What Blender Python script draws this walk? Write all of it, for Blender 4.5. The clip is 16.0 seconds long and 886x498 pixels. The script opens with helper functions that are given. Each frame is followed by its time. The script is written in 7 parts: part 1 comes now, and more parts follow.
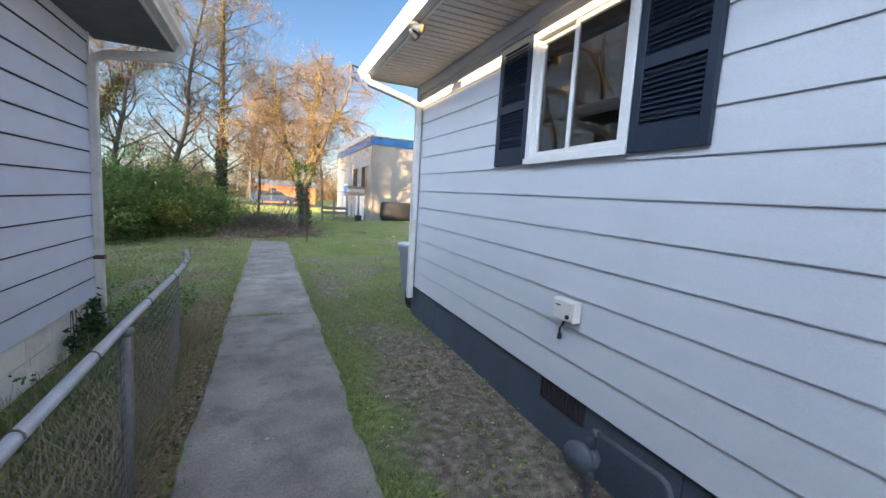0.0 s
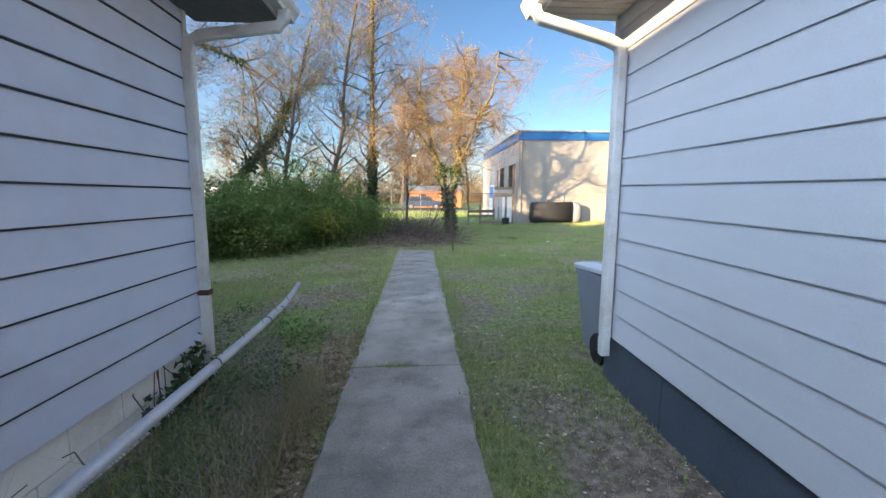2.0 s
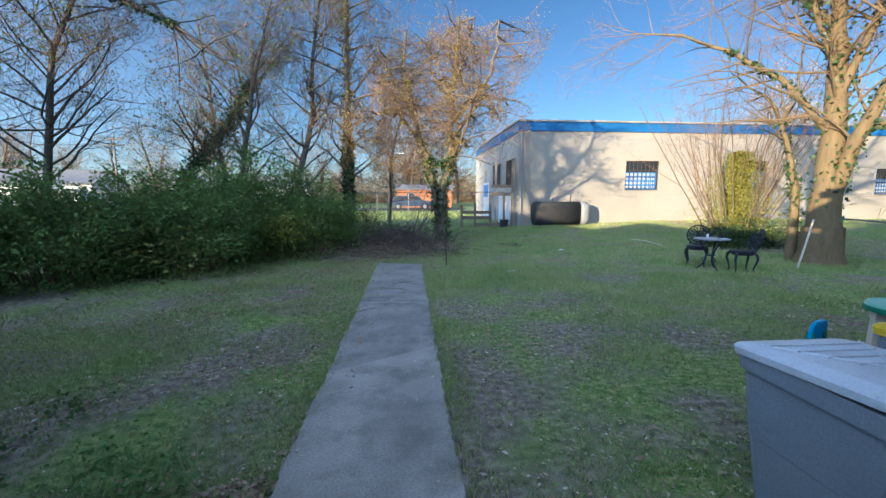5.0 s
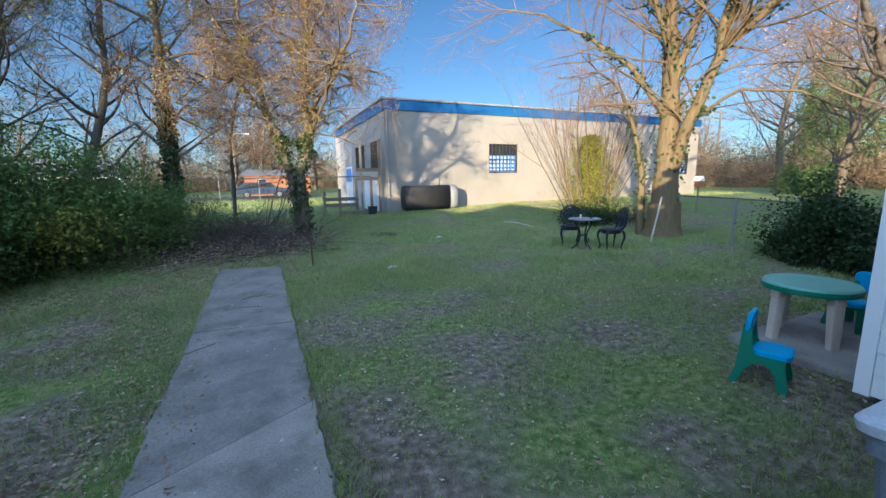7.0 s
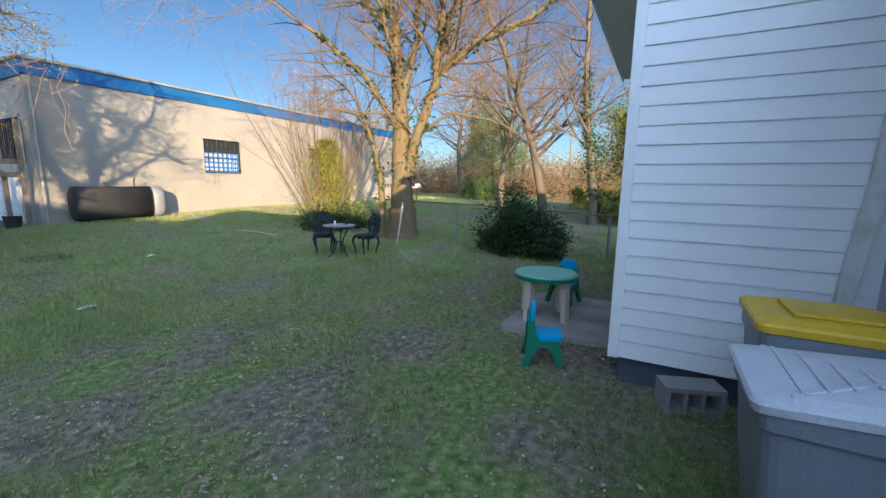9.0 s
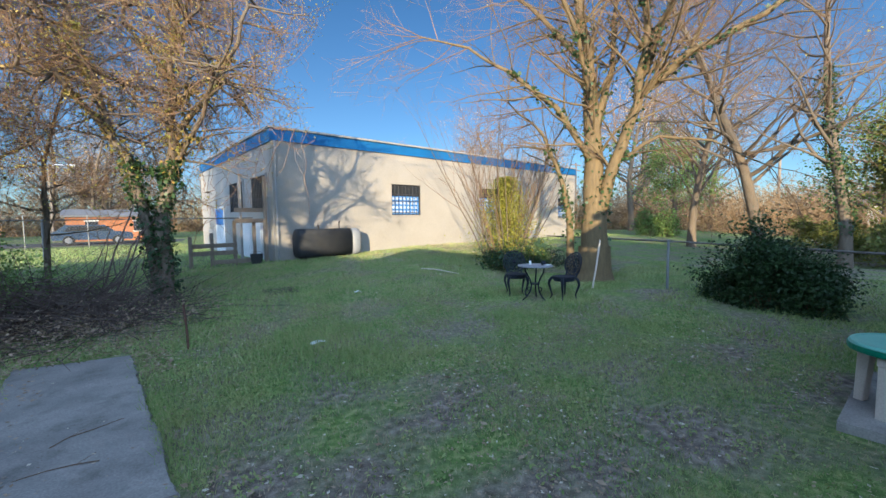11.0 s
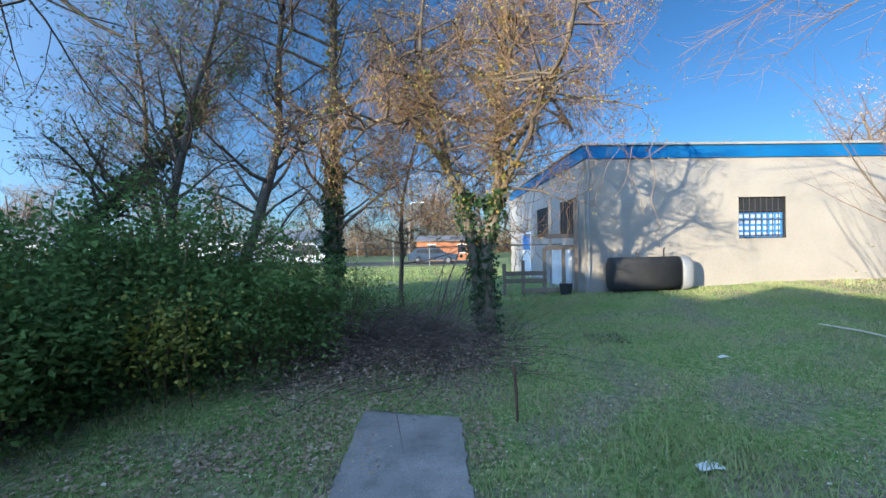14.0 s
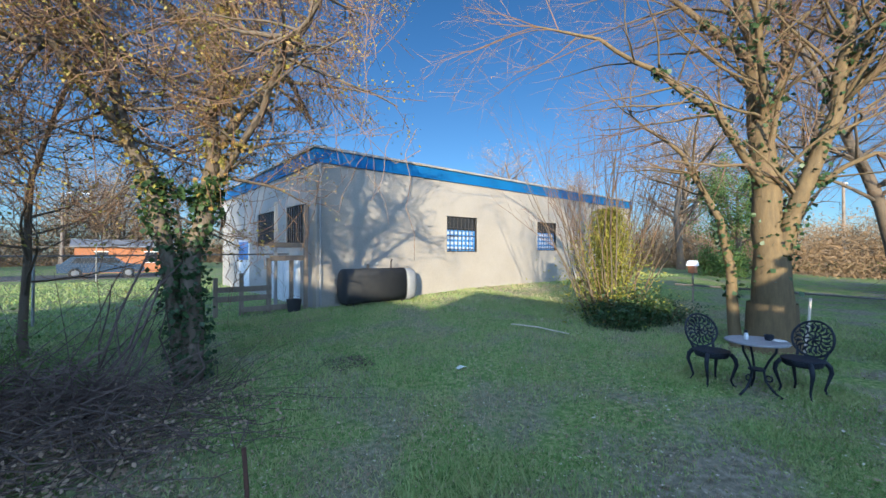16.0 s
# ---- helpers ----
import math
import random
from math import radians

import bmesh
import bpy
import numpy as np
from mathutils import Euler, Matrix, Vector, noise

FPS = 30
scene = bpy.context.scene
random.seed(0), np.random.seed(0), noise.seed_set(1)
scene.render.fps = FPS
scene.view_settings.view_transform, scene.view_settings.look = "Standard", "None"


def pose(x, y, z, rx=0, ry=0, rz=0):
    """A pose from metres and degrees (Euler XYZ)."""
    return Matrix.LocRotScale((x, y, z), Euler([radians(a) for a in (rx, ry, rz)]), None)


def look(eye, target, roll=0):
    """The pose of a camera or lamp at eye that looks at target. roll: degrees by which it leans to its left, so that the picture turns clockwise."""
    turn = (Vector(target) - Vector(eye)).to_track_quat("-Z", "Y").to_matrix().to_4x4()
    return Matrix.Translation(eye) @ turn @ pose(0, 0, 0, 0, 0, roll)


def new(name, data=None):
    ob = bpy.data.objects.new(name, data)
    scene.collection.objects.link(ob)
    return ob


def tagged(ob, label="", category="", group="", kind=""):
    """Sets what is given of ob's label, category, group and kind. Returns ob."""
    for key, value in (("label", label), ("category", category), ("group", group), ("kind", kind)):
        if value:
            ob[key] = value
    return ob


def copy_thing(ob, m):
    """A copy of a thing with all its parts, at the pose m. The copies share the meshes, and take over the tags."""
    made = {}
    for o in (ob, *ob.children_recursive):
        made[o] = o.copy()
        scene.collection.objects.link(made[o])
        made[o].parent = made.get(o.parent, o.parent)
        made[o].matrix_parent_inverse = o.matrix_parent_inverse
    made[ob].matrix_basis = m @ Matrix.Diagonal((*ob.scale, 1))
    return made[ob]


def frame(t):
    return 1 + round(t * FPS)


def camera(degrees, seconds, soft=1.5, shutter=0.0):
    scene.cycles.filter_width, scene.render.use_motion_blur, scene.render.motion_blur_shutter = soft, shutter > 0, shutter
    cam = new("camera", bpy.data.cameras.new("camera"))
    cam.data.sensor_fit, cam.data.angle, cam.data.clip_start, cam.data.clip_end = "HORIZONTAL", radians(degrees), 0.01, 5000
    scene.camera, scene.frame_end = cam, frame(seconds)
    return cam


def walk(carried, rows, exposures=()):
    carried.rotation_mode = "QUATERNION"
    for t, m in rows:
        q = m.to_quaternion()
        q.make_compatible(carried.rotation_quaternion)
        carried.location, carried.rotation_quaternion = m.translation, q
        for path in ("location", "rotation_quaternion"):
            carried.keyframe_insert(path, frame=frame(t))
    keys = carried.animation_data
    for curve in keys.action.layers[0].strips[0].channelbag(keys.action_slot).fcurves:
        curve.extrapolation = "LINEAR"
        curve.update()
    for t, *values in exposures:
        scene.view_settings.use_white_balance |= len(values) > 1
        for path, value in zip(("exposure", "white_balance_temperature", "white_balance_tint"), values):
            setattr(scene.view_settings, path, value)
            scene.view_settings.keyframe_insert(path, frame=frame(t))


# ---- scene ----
cam = camera(95.0, 16.0)
PATH = [
    (0, (0.961, 0.622, 1.62), (1.753, 2.443, 1.385), 3.4),
    (0.5, (1.003, 1.085, 1.622), (1.476, 3.012, 1.375), 2.3),
    (1, (1.048, 1.546, 1.627), (1.361, 3.505, 1.37), 1.6),
    (1.5, (1.088, 2.006, 1.641), (1.3, 3.978, 1.381), 1.0),
    (2, (1.158, 2.458, 1.639), (1.269, 4.438, 1.381), 0.3),
    (2.5, (1.158, 2.935, 1.64), (1.246, 4.919, 1.405), -0.1),
    (3, (1.195, 3.4, 1.64), (1.256, 5.385, 1.407), -0.2),
    (3.5, (1.223, 3.843, 1.63), (1.301, 5.827, 1.387), -0.5),
    (4, (1.225, 4.281, 1.628), (1.358, 6.262, 1.382), -0.1),
    (4.2, (1.254, 4.448, 1.629), (1.395, 6.427, 1.377), 0.0),
    (6.3, (1.275, 5.77, 1.639), (1.687, 7.707, 1.354), -0.4),
    (6.5, (1.189, 5.906, 1.646), (1.698, 7.816, 1.339), -0.3),
    (7, (1.318, 6.286, 1.616), (2.113, 8.089, 1.278), -0.9),
    (7.5, (1.369, 6.578, 1.613), (2.549, 8.149, 1.24), -0.9),
    (8, (1.36, 6.754, 1.614), (2.931, 7.928, 1.22), -0.5),
    (8.2, (1.27, 6.819, 1.627), (2.969, 7.797, 1.232), -0.1),
    (10.3, (1.155, 7.862, 1.659), (2.879, 8.854, 1.45), 1.5),
    (10.5, (1.147, 7.989, 1.663), (2.784, 9.122, 1.468), 1.0),
    (11, (1.239, 8.335, 1.615), (2.549, 9.84, 1.475), -0.7),
    (11.5, (1.203, 8.779, 1.633), (2.147, 10.54, 1.547), -1.5),
    (12, (1.135, 9.141, 1.708), (1.716, 11.055, 1.681), -1.6),
    (12.5, (1.134, 9.409, 1.76), (1.43, 11.388, 1.757), -1.3),
    (13, (1.237, 9.696, 1.8), (1.324, 11.694, 1.792), -1.6),
    (13.5, (1.227, 9.934, 1.804), (1.219, 11.933, 1.791), -1.7),
    (14, (1.264, 10.295, 1.811), (1.327, 12.294, 1.795), -1.0),
    (14.5, (1.325, 10.686, 1.797), (1.539, 12.674, 1.833), -0.4),
    (15, (1.344, 11.07, 1.827), (1.849, 13.005, 1.864), 0.3),
    (15.5, (1.335, 11.347, 1.825), (2.218, 13.142, 1.858), 0.2),
    (16, (1.394, 11.61, 1.823), (2.683, 13.139, 1.844), 0.0),
]
walk(cam, [(t, look(eye, target, roll)) for t, eye, target, roll in PATH], [(0, 2.55, 6200, 8), (2, 2.47, 5950, 6), (4, 2.1, 5350, 2), (6.5, 1.82, 4900, 1), (8, 1.8, 5450, 5), (11, 1.72, 5000, 0), (12.5, 1.75, 4620, -1), (14, 1.8, 4650, 0), (16, 1.62, 4700, 0)])

# ---------------------------------------------------------------- light
SKY, SKY_GLOW = 0.038, 1.5
SUN_WAY = Vector((0.92, 0.892, -0.245)).normalized()
world = bpy.data.worlds.new("sky")
scene.world = world
world.use_nodes = True
wn = world.node_tree.nodes
sky = wn.new("ShaderNodeTexSky")
sky.sky_type = "NISHITA"
sky.sun_disc = False
sky.sun_elevation = math.asin(-SUN_WAY.z)
sky.sun_rotation = math.atan2(-SUN_WAY.x, -SUN_WAY.y)
sky.air_density, sky.dust_density, sky.ozone_density = 0.9, 0.2, 3.0
# the sky brightens smoothly towards the low sun behind the walker
tc = wn.new("ShaderNodeTexCoord")
dotn = wn.new("ShaderNodeVectorMath")
dotn.operation = "DOT_PRODUCT"
dotn.inputs[1].default_value = tuple(-SUN_WAY)
half = wn.new("ShaderNodeMapRange")
half.inputs["From Min"].default_value, half.inputs["From Max"].default_value = -1.0, 1.0
power = wn.new("ShaderNodeMath")
power.operation = "POWER"
power.inputs[1].default_value = 4.5
dim, warm, both = (wn.new("ShaderNodeVectorMath") for _ in range(3))
dim.operation, warm.operation, both.operation = "SCALE", "SCALE", "ADD"
dim.inputs["Scale"].default_value = SKY
warm.inputs[0].default_value = (0.74 * SKY_GLOW, 0.83 * SKY_GLOW, 1.0 * SKY_GLOW)
link = world.node_tree.links.new
link(tc.outputs["Generated"], dotn.inputs[0])
link(dotn.outputs["Value"], half.inputs["Value"])
link(half.outputs[0], power.inputs[0])
link(power.outputs[0], warm.inputs["Scale"])
link(sky.outputs[0], dim.inputs[0])
link(dim.outputs[0], both.inputs[0])
link(warm.outputs[0], both.inputs[1])
# pale haze that thins out with height above the horizon
height = wn.new("ShaderNodeSeparateXYZ")
thin_out = wn.new("ShaderNodeMath")
thin_out.operation = "POWER"
above = wn.new("ShaderNodeMapRange")
above.inputs["From Min"].default_value, above.inputs["From Max"].default_value = 0.75, 0.0
haze, hazed = (wn.new("ShaderNodeVectorMath") for _ in range(2))
haze.operation, hazed.operation = "SCALE", "ADD"
haze.inputs[0].default_value = (0.050, 0.044, 0.036)
thin_out.inputs[1].default_value = 2.6
link(tc.outputs["Generated"], height.inputs[0])
link(height.outputs["Z"], above.inputs["Value"])
link(above.outputs[0], thin_out.inputs[0])
link(thin_out.outputs[0], haze.inputs["Scale"])
link(both.outputs[0], hazed.inputs[0])
link(haze.outputs[0], hazed.inputs[1])
link(hazed.outputs[0], wn["Background"].inputs["Color"])
wn["Background"].inputs["Strength"].default_value = 1.0
sun = new("sun", bpy.data.lights.new("sun", "SUN"))
sun.data.energy, sun.data.angle, sun.data.color = 5.0, radians(0.55), (1.0, 0.68, 0.36)
sun.rotation_euler = SUN_WAY.to_track_quat("-Z", "Y").to_euler()


# ---------------------------------------------------------------- mesh helpers
class Geo:
    """Plain vertex and face lists for one mesh."""

    def __init__(self):
        self.v, self.f = [], []

    def quad(self, a, b, c, d):
        n = len(self.v)
        self.v += [tuple(a), tuple(b), tuple(c), tuple(d)]
        self.f.append((n, n + 1, n + 2, n + 3))
        return self

    def box(self, x0, x1, y0, y1, z0, z1, bev=0.0):
        if bev > 0:
            return self.bevbox(x0, x1, y0, y1, z0, z1, bev)
        n = len(self.v)
        self.v += [(x, y, z) for z in (z0, z1) for y in (y0, y1) for x in (x0, x1)]
        self.f += [tuple(n + i for i in q) for q in ((0, 2, 3, 1), (4, 5, 7, 6), (0, 1, 5, 4), (2, 6, 7, 3), (0, 4, 6, 2), (1, 3, 7, 5))]
        return self

    def bevbox(self, x0, x1, y0, y1, z0, z1, b):
        """A box with chamfered edges."""
        bm = bmesh.new()
        bmesh.ops.create_cube(bm, size=1, matrix=Matrix.Translation(((x0 + x1) / 2, (y0 + y1) / 2, (z0 + z1) / 2)) @ Matrix.Diagonal((x1 - x0, y1 - y0, z1 - z0, 1)))
        bmesh.ops.bevel(bm, geom=bm.edges[:], offset=b, segments=2, affect="EDGES", profile=0.5)
        return self.take(bm)

    def take(self, bm, m=None):
        n = len(self.v)
        bm.verts.index_update()
        self.v += [tuple((m @ v.co) if m else v.co) for v in bm.verts]
        self.f += [tuple(n + v.index for v in f.verts) for f in bm.faces]
        bm.free()
        return self

    def tube(self, pts, radii, sides=8, cap=True):
        pts = [Vector(p) for p in pts]
        if not hasattr(radii, "__len__"):
            radii = [radii] * len(pts)
        n0 = len(self.v)
        ref = None
        cs = [(math.cos(2 * math.pi * k / sides), math.sin(2 * math.pi * k / sides)) for k in range(sides)]
        for i, p in enumerate(pts):
            d = pts[min(i + 1, len(pts) - 1)] - pts[max(i - 1, 0)]
            if d.length < 1e-9:
                d = Vector((0, 0, 1))
            d.normalize()
            if ref is None:
                ref = d.cross(Vector((0, 0, 1)) if abs(d.z) < 0.9 else Vector((1, 0, 0)))
            ref = ref - d * ref.dot(d)
            if ref.length < 1e-6:
                ref = d.orthogonal()
            ref.normalize()
            w = d.cross(ref)
            r = radii[i]
            for c, s in cs:
                self.v.append((p.x + r * (c * ref.x + s * w.x), p.y + r * (c * ref.y + s * w.y), p.z + r * (c * ref.z + s * w.z)))
        for i in range(len(pts) - 1):
            a = n0 + i * sides
            for k in range(sides):
                j = (k + 1) % sides
                self.f.append((a + k, a + j, a + sides + j, a + sides + k))
        if cap:
            self.f.append(tuple(n0 + k for k in reversed(range(sides))))
            e = n0 + (len(pts) - 1) * sides
            self.f.append(tuple(e + k for k in range(sides)))
        return self

    def lathe(self, prof, sides=24, centre=(0, 0, 0), sx=1.0, sy=1.0):
        """A turned shape from (radius, height) pairs."""
        n0 = len(self.v)
        for r, z in prof:
            for k in range(sides):
                a = 2 * math.pi * k / sides
                self.v.append((centre[0] + sx * r * math.cos(a), centre[1] + sy * r * math.sin(a), centre[2] + z))
        for i in range(len(prof) - 1):
            for k in range(sides):
                j = (k + 1) % sides
                a = n0 + i * sides
                self.f.append((a + k, a + j, a + sides + j, a + sides + k))
        self.f.append(tuple(n0 + k for k in reversed(range(sides))))
        e = n0 + (len(prof) - 1) * sides
        self.f.append(tuple(e + k for k in range(sides)))
        return self

    def prism(self, outline, axis, lo, hi):
        """An outline of pairs pushed along an axis from lo to hi. axis 0: (y, z), 1: (x, z), 2: (x, y)."""
        n0, k = len(self.v), len(outline)
        for w in (lo, hi):
            for a, b in outline:
                self.v.append(((w, a, b), (a, w, b), (a, b, w))[axis])
        self.f.append(tuple(n0 + i for i in range(k)))
        self.f.append(tuple(n0 + k + i for i in reversed(range(k))))
        for i in range(k):
            j = (i + 1) % k
            self.f.append((n0 + i, n0 + k + i, n0 + k + j, n0 + j))
        return self

    def moved(self, m):
        self.v = [tuple(m @ Vector(p)) for p in self.v]
        return self




def holed_wall(us, zs, holes, axis, lo, hi):
    """One connected wall with openings. us, zs: its cuts; holes: (u0, u1, z0, z1); axis 0: thick along x, 1: along y."""
    us = sorted({*us, *(v for o in holes for v in o[:2])})
    zs = sorted({*zs, *(v for o in holes for v in o[2:4])})
    g, seen = Geo(), {}

    def vert(u, z, w):
        key = (u, z, w)
        if key not in seen:
            seen[key] = len(g.v)
            g.v.append((w, u, z) if axis == 0 else (u, w, z))
        return seen[key]

    def solid(i, k):
        if not (0 <= i < len(us) - 1 and 0 <= k < len(zs) - 1):
            return False
        u, z = (us[i] + us[i + 1]) / 2, (zs[k] + zs[k + 1]) / 2
        return not any(a < u < b and c < z < d for a, b, c, d in holes)

    for i in range(len(us) - 1):
        for k in range(len(zs) - 1):
            if not solid(i, k):
                continue
            u0, u1, z0, z1 = us[i], us[i + 1], zs[k], zs[k + 1]
            for w in (lo, hi):
                g.f.append((vert(u0, z0, w), vert(u1, z0, w), vert(u1, z1, w), vert(u0, z1, w)))
            for (di, dk), (p0, p1) in (((-1, 0), ((u0, z0), (u0, z1))), ((1, 0), ((u1, z0), (u1, z1))), ((0, -1), ((u0, z0), (u1, z0))), ((0, 1), ((u0, z1), (u1, z1)))):
                if not solid(i + di, k + dk):
                    g.f.append((vert(*p0, lo), vert(*p1, lo), vert(*p1, hi), vert(*p0, hi)))
    return g


ORIGIN = {}


def data_of(name, geo, material, smooth=False):
    me = bpy.data.meshes.new(name)
    me.from_pydata(geo.v, [], geo.f)
    bm = bmesh.new()
    bm.from_mesh(me)
    if len(bm.faces) < 20000:
        bmesh.ops.recalc_face_normals(bm, faces=bm.faces[:])
    bm.to_mesh(me)
    bm.free()
    if smooth:
        me.polygons.foreach_set("use_smooth", [True] * len(me.polygons))
    me.materials.append(material)
    return me


def thing(name, label, category, at=(0, 0, 0), rz=0.0, group="", kind="", here=False):
    """An empty that carries the parts of a thing. here: its parts are given in the world's coordinates."""
    ob = new(name)
    ob.empty_display_size = 0.1
    ob.matrix_basis = pose(*at, 0, 0, rz)
    if here:
        ORIGIN[ob.name] = Matrix.Translation((-at[0], -at[1], -at[2]))
    return tagged(ob, label, category, group, kind)


def part(name, geo, material, parent, label="", smooth=False, mesh=None):
    ob = new(name, mesh or data_of(name, geo, material, smooth))
    ob.parent = parent
    if parent is not None and parent.name in ORIGIN:
        ob.matrix_parent_inverse = ORIGIN[parent.name]
    return tagged(ob, label)


def single(name, geo, material, label, category, smooth=False, group="", kind=""):
    """A thing of one mesh."""
    ob = new(name, data_of(name, geo, material, smooth))
    return tagged(ob, label, category, group, kind)


# ---------------------------------------------------------------- materials
def surface(name, base, other=None, rough=0.7, scale=6.0, fine=60.0, bump=0.15, metal=0.0, spec=0.3, by_piece=0.0, island=0.0, stretch=(1, 1, 1), amount=0.5, dirt=None, dirt_scale=1.2, dirt_amount=0.35, thin=0.0, speckle=0.25):
    """A painted, mineral or plant surface: two scales of colour variation, grain and relief."""
    m = bpy.data.materials.new(name)
    m.use_nodes = True
    t, ln = m.node_tree, m.node_tree.links.new
    bsdf = t.nodes["Principled BSDF"]
    bsdf.inputs["Roughness"].default_value = rough
    bsdf.inputs["Metallic"].default_value = metal
    bsdf.inputs["Specular IOR Level"].default_value = spec
    other = other or tuple(c * 0.7 for c in base)
    geo_n = t.nodes.new("ShaderNodeNewGeometry")
    mp = t.nodes.new("ShaderNodeMapping")
    mp.inputs["Scale"].default_value = stretch
    ln(geo_n.outputs["Position"], mp.inputs["Vector"])
    n1 = t.nodes.new("ShaderNodeTexNoise")
    n1.inputs["Scale"].default_value, n1.inputs["Detail"].default_value = scale, 5
    n2 = t.nodes.new("ShaderNodeTexNoise")
    n2.inputs["Scale"].default_value, n2.inputs["Detail"].default_value = fine, 4
    for n in (n1, n2):
        ln(mp.outputs[0], n.inputs["Vector"])
    ramp = t.nodes.new("ShaderNodeMapRange")
    ramp.inputs["From Min"].default_value, ramp.inputs["From Max"].default_value = 0.3, 0.7
    ln(n1.outputs["Fac"], ramp.inputs["Value"])
    mix = t.nodes.new("ShaderNodeMix")
    mix.data_type = "RGBA"
    mix.inputs[6].default_value, mix.inputs[7].default_value = (*base, 1), (*other, 1)
    scale_n = t.nodes.new("ShaderNodeMath")
    scale_n.operation = "MULTIPLY"
    scale_n.inputs[1].default_value = amount
    ln(ramp.outputs[0], scale_n.inputs[0])
    fac = scale_n.outputs[0]
    if by_piece or island:
        rnd = t.nodes.new("ShaderNodeObjectInfo").outputs["Random"] if by_piece else geo_n.outputs["Random Per Island"]
        add = t.nodes.new("ShaderNodeMath")
        add.operation, add.use_clamp = "MULTIPLY_ADD", True
        add.inputs[1].default_value = by_piece or island
        ln(rnd, add.inputs[0])
        ln(fac, add.inputs[2])
        fac = add.outputs[0]
    ln(fac, mix.inputs[0])
    col = mix.outputs[2]
    if dirt:
        n3 = t.nodes.new("ShaderNodeTexNoise")
        n3.inputs["Scale"].default_value, n3.inputs["Detail"].default_value, n3.inputs["Roughness"].default_value = dirt_scale, 8, 0.65
        ln(geo_n.outputs["Position"], n3.inputs["Vector"])
        r3 = t.nodes.new("ShaderNodeMapRange")
        r3.inputs["From Min"].default_value, r3.inputs["From Max"].default_value, r3.inputs["To Max"].default_value = 0.5, 0.68, dirt_amount
        ln(n3.outputs["Fac"], r3.inputs["Value"])
        mix3 = t.nodes.new("ShaderNodeMix")
        mix3.data_type = "RGBA"
        mix3.inputs[7].default_value = (*dirt, 1)
        ln(col, mix3.inputs[6])
        ln(r3.outputs[0], mix3.inputs[0])
        col = mix3.outputs[2]
    fine_mix = t.nodes.new("ShaderNodeMix")
    fine_mix.data_type, fine_mix.blend_type = "RGBA", "OVERLAY"
    fine_mix.inputs[0].default_value = speckle
    ln(col, fine_mix.inputs[6])
    ln(n2.outputs["Fac"], fine_mix.inputs[7])
    ln(fine_mix.outputs[2], bsdf.inputs["Base Color"])
    if bump:
        b = t.nodes.new("ShaderNodeBump")
        b.inputs["Strength"].default_value, b.inputs["Distance"].default_value = bump, 0.01
        ln(n2.outputs["Fac"], b.inputs["Height"])
        ln(b.outputs[0], bsdf.inputs["Normal"])
    if thin:
        tr = t.nodes.new("ShaderNodeBsdfTranslucent")
        ln(fine_mix.outputs[2], tr.inputs["Color"])
        ms = t.nodes.new("ShaderNodeMixShader")
        ms.inputs[0].default_value = thin
        ln(bsdf.outputs[0], ms.inputs[1])
        ln(tr.outputs[0], ms.inputs[2])
        ln(ms.outputs[0], t.nodes["Material Output"].inputs["Surface"])
    return m


M_SIDING = surface("white_siding_paint", (0.575, 0.59, 0.625), (0.525, 0.54, 0.575), 0.55, 2.0, 90, 0.06, by_piece=0.35, stretch=(1, 1, 6), dirt=(0.42, 0.42, 0.42), dirt_scale=2.5, dirt_amount=0.12)
M_SIDING_GREY = surface("grey_siding_paint", (0.66, 0.72, 0.86), (0.60, 0.66, 0.79), 0.55, 2.0, 90, 0.06, by_piece=0.35, stretch=(1, 1, 6), dirt=(0.3, 0.3, 0.32), dirt_scale=2.0, dirt_amount=0.15)
M_VINYL = surface("white_vinyl", (0.80, 0.80, 0.81), (0.68, 0.70, 0.72), 0.42, 1.5, 120, 0.04, by_piece=0.25)
M_TRIM = surface("white_metal_trim", (0.66, 0.66, 0.65), (0.52, 0.50, 0.46), 0.4, 3, 70, 0.04, dirt=(0.30, 0.26, 0.21), dirt_scale=4, dirt_amount=0.35)
M_SOFFIT = surface("soffit_panel", (0.55, 0.52, 0.48), (0.48, 0.44, 0.40), 0.55, 4, 60, 0.05)
M_SOFFIT_DARK = surface("dark_soffit", (0.16, 0.16, 0.17), (0.09, 0.09, 0.10), 0.8, 3, 30, 0.2)
M_FOUND_DARK = surface("dark_painted_block", (0.082, 0.102, 0.135), (0.06, 0.074, 0.098), 0.6, 4, 50, 0.3, by_piece=0.3, dirt=(0.10, 0.09, 0.08), dirt_scale=3)
M_FOUND_WHITE = surface("white_painted_block", (0.90, 0.88, 0.84), (0.82, 0.80, 0.75), 0.7, 4, 60, 0.3, by_piece=0.3, dirt=(0.35, 0.31, 0.25), dirt_scale=3, dirt_amount=0.3)
M_SHINGLE = surface("asphalt_shingle", (0.10, 0.10, 0.11), (0.06, 0.06, 0.065), 0.9, 8, 150, 0.5)
M_SHUTTER = surface("navy_shutter_paint", (0.022, 0.032, 0.052), (0.014, 0.02, 0.035), 0.45, 5, 60, 0.05)
M_WINFRAME = surface("white_window_frame", (0.72, 0.72, 0.70), (0.62, 0.61, 0.58), 0.4, 5, 60, 0.03)
M_DARKROOM = surface("dark_room_wall", (0.16, 0.14, 0.12), (0.12, 0.10, 0.09), 0.8, 2, 30, 0.05)
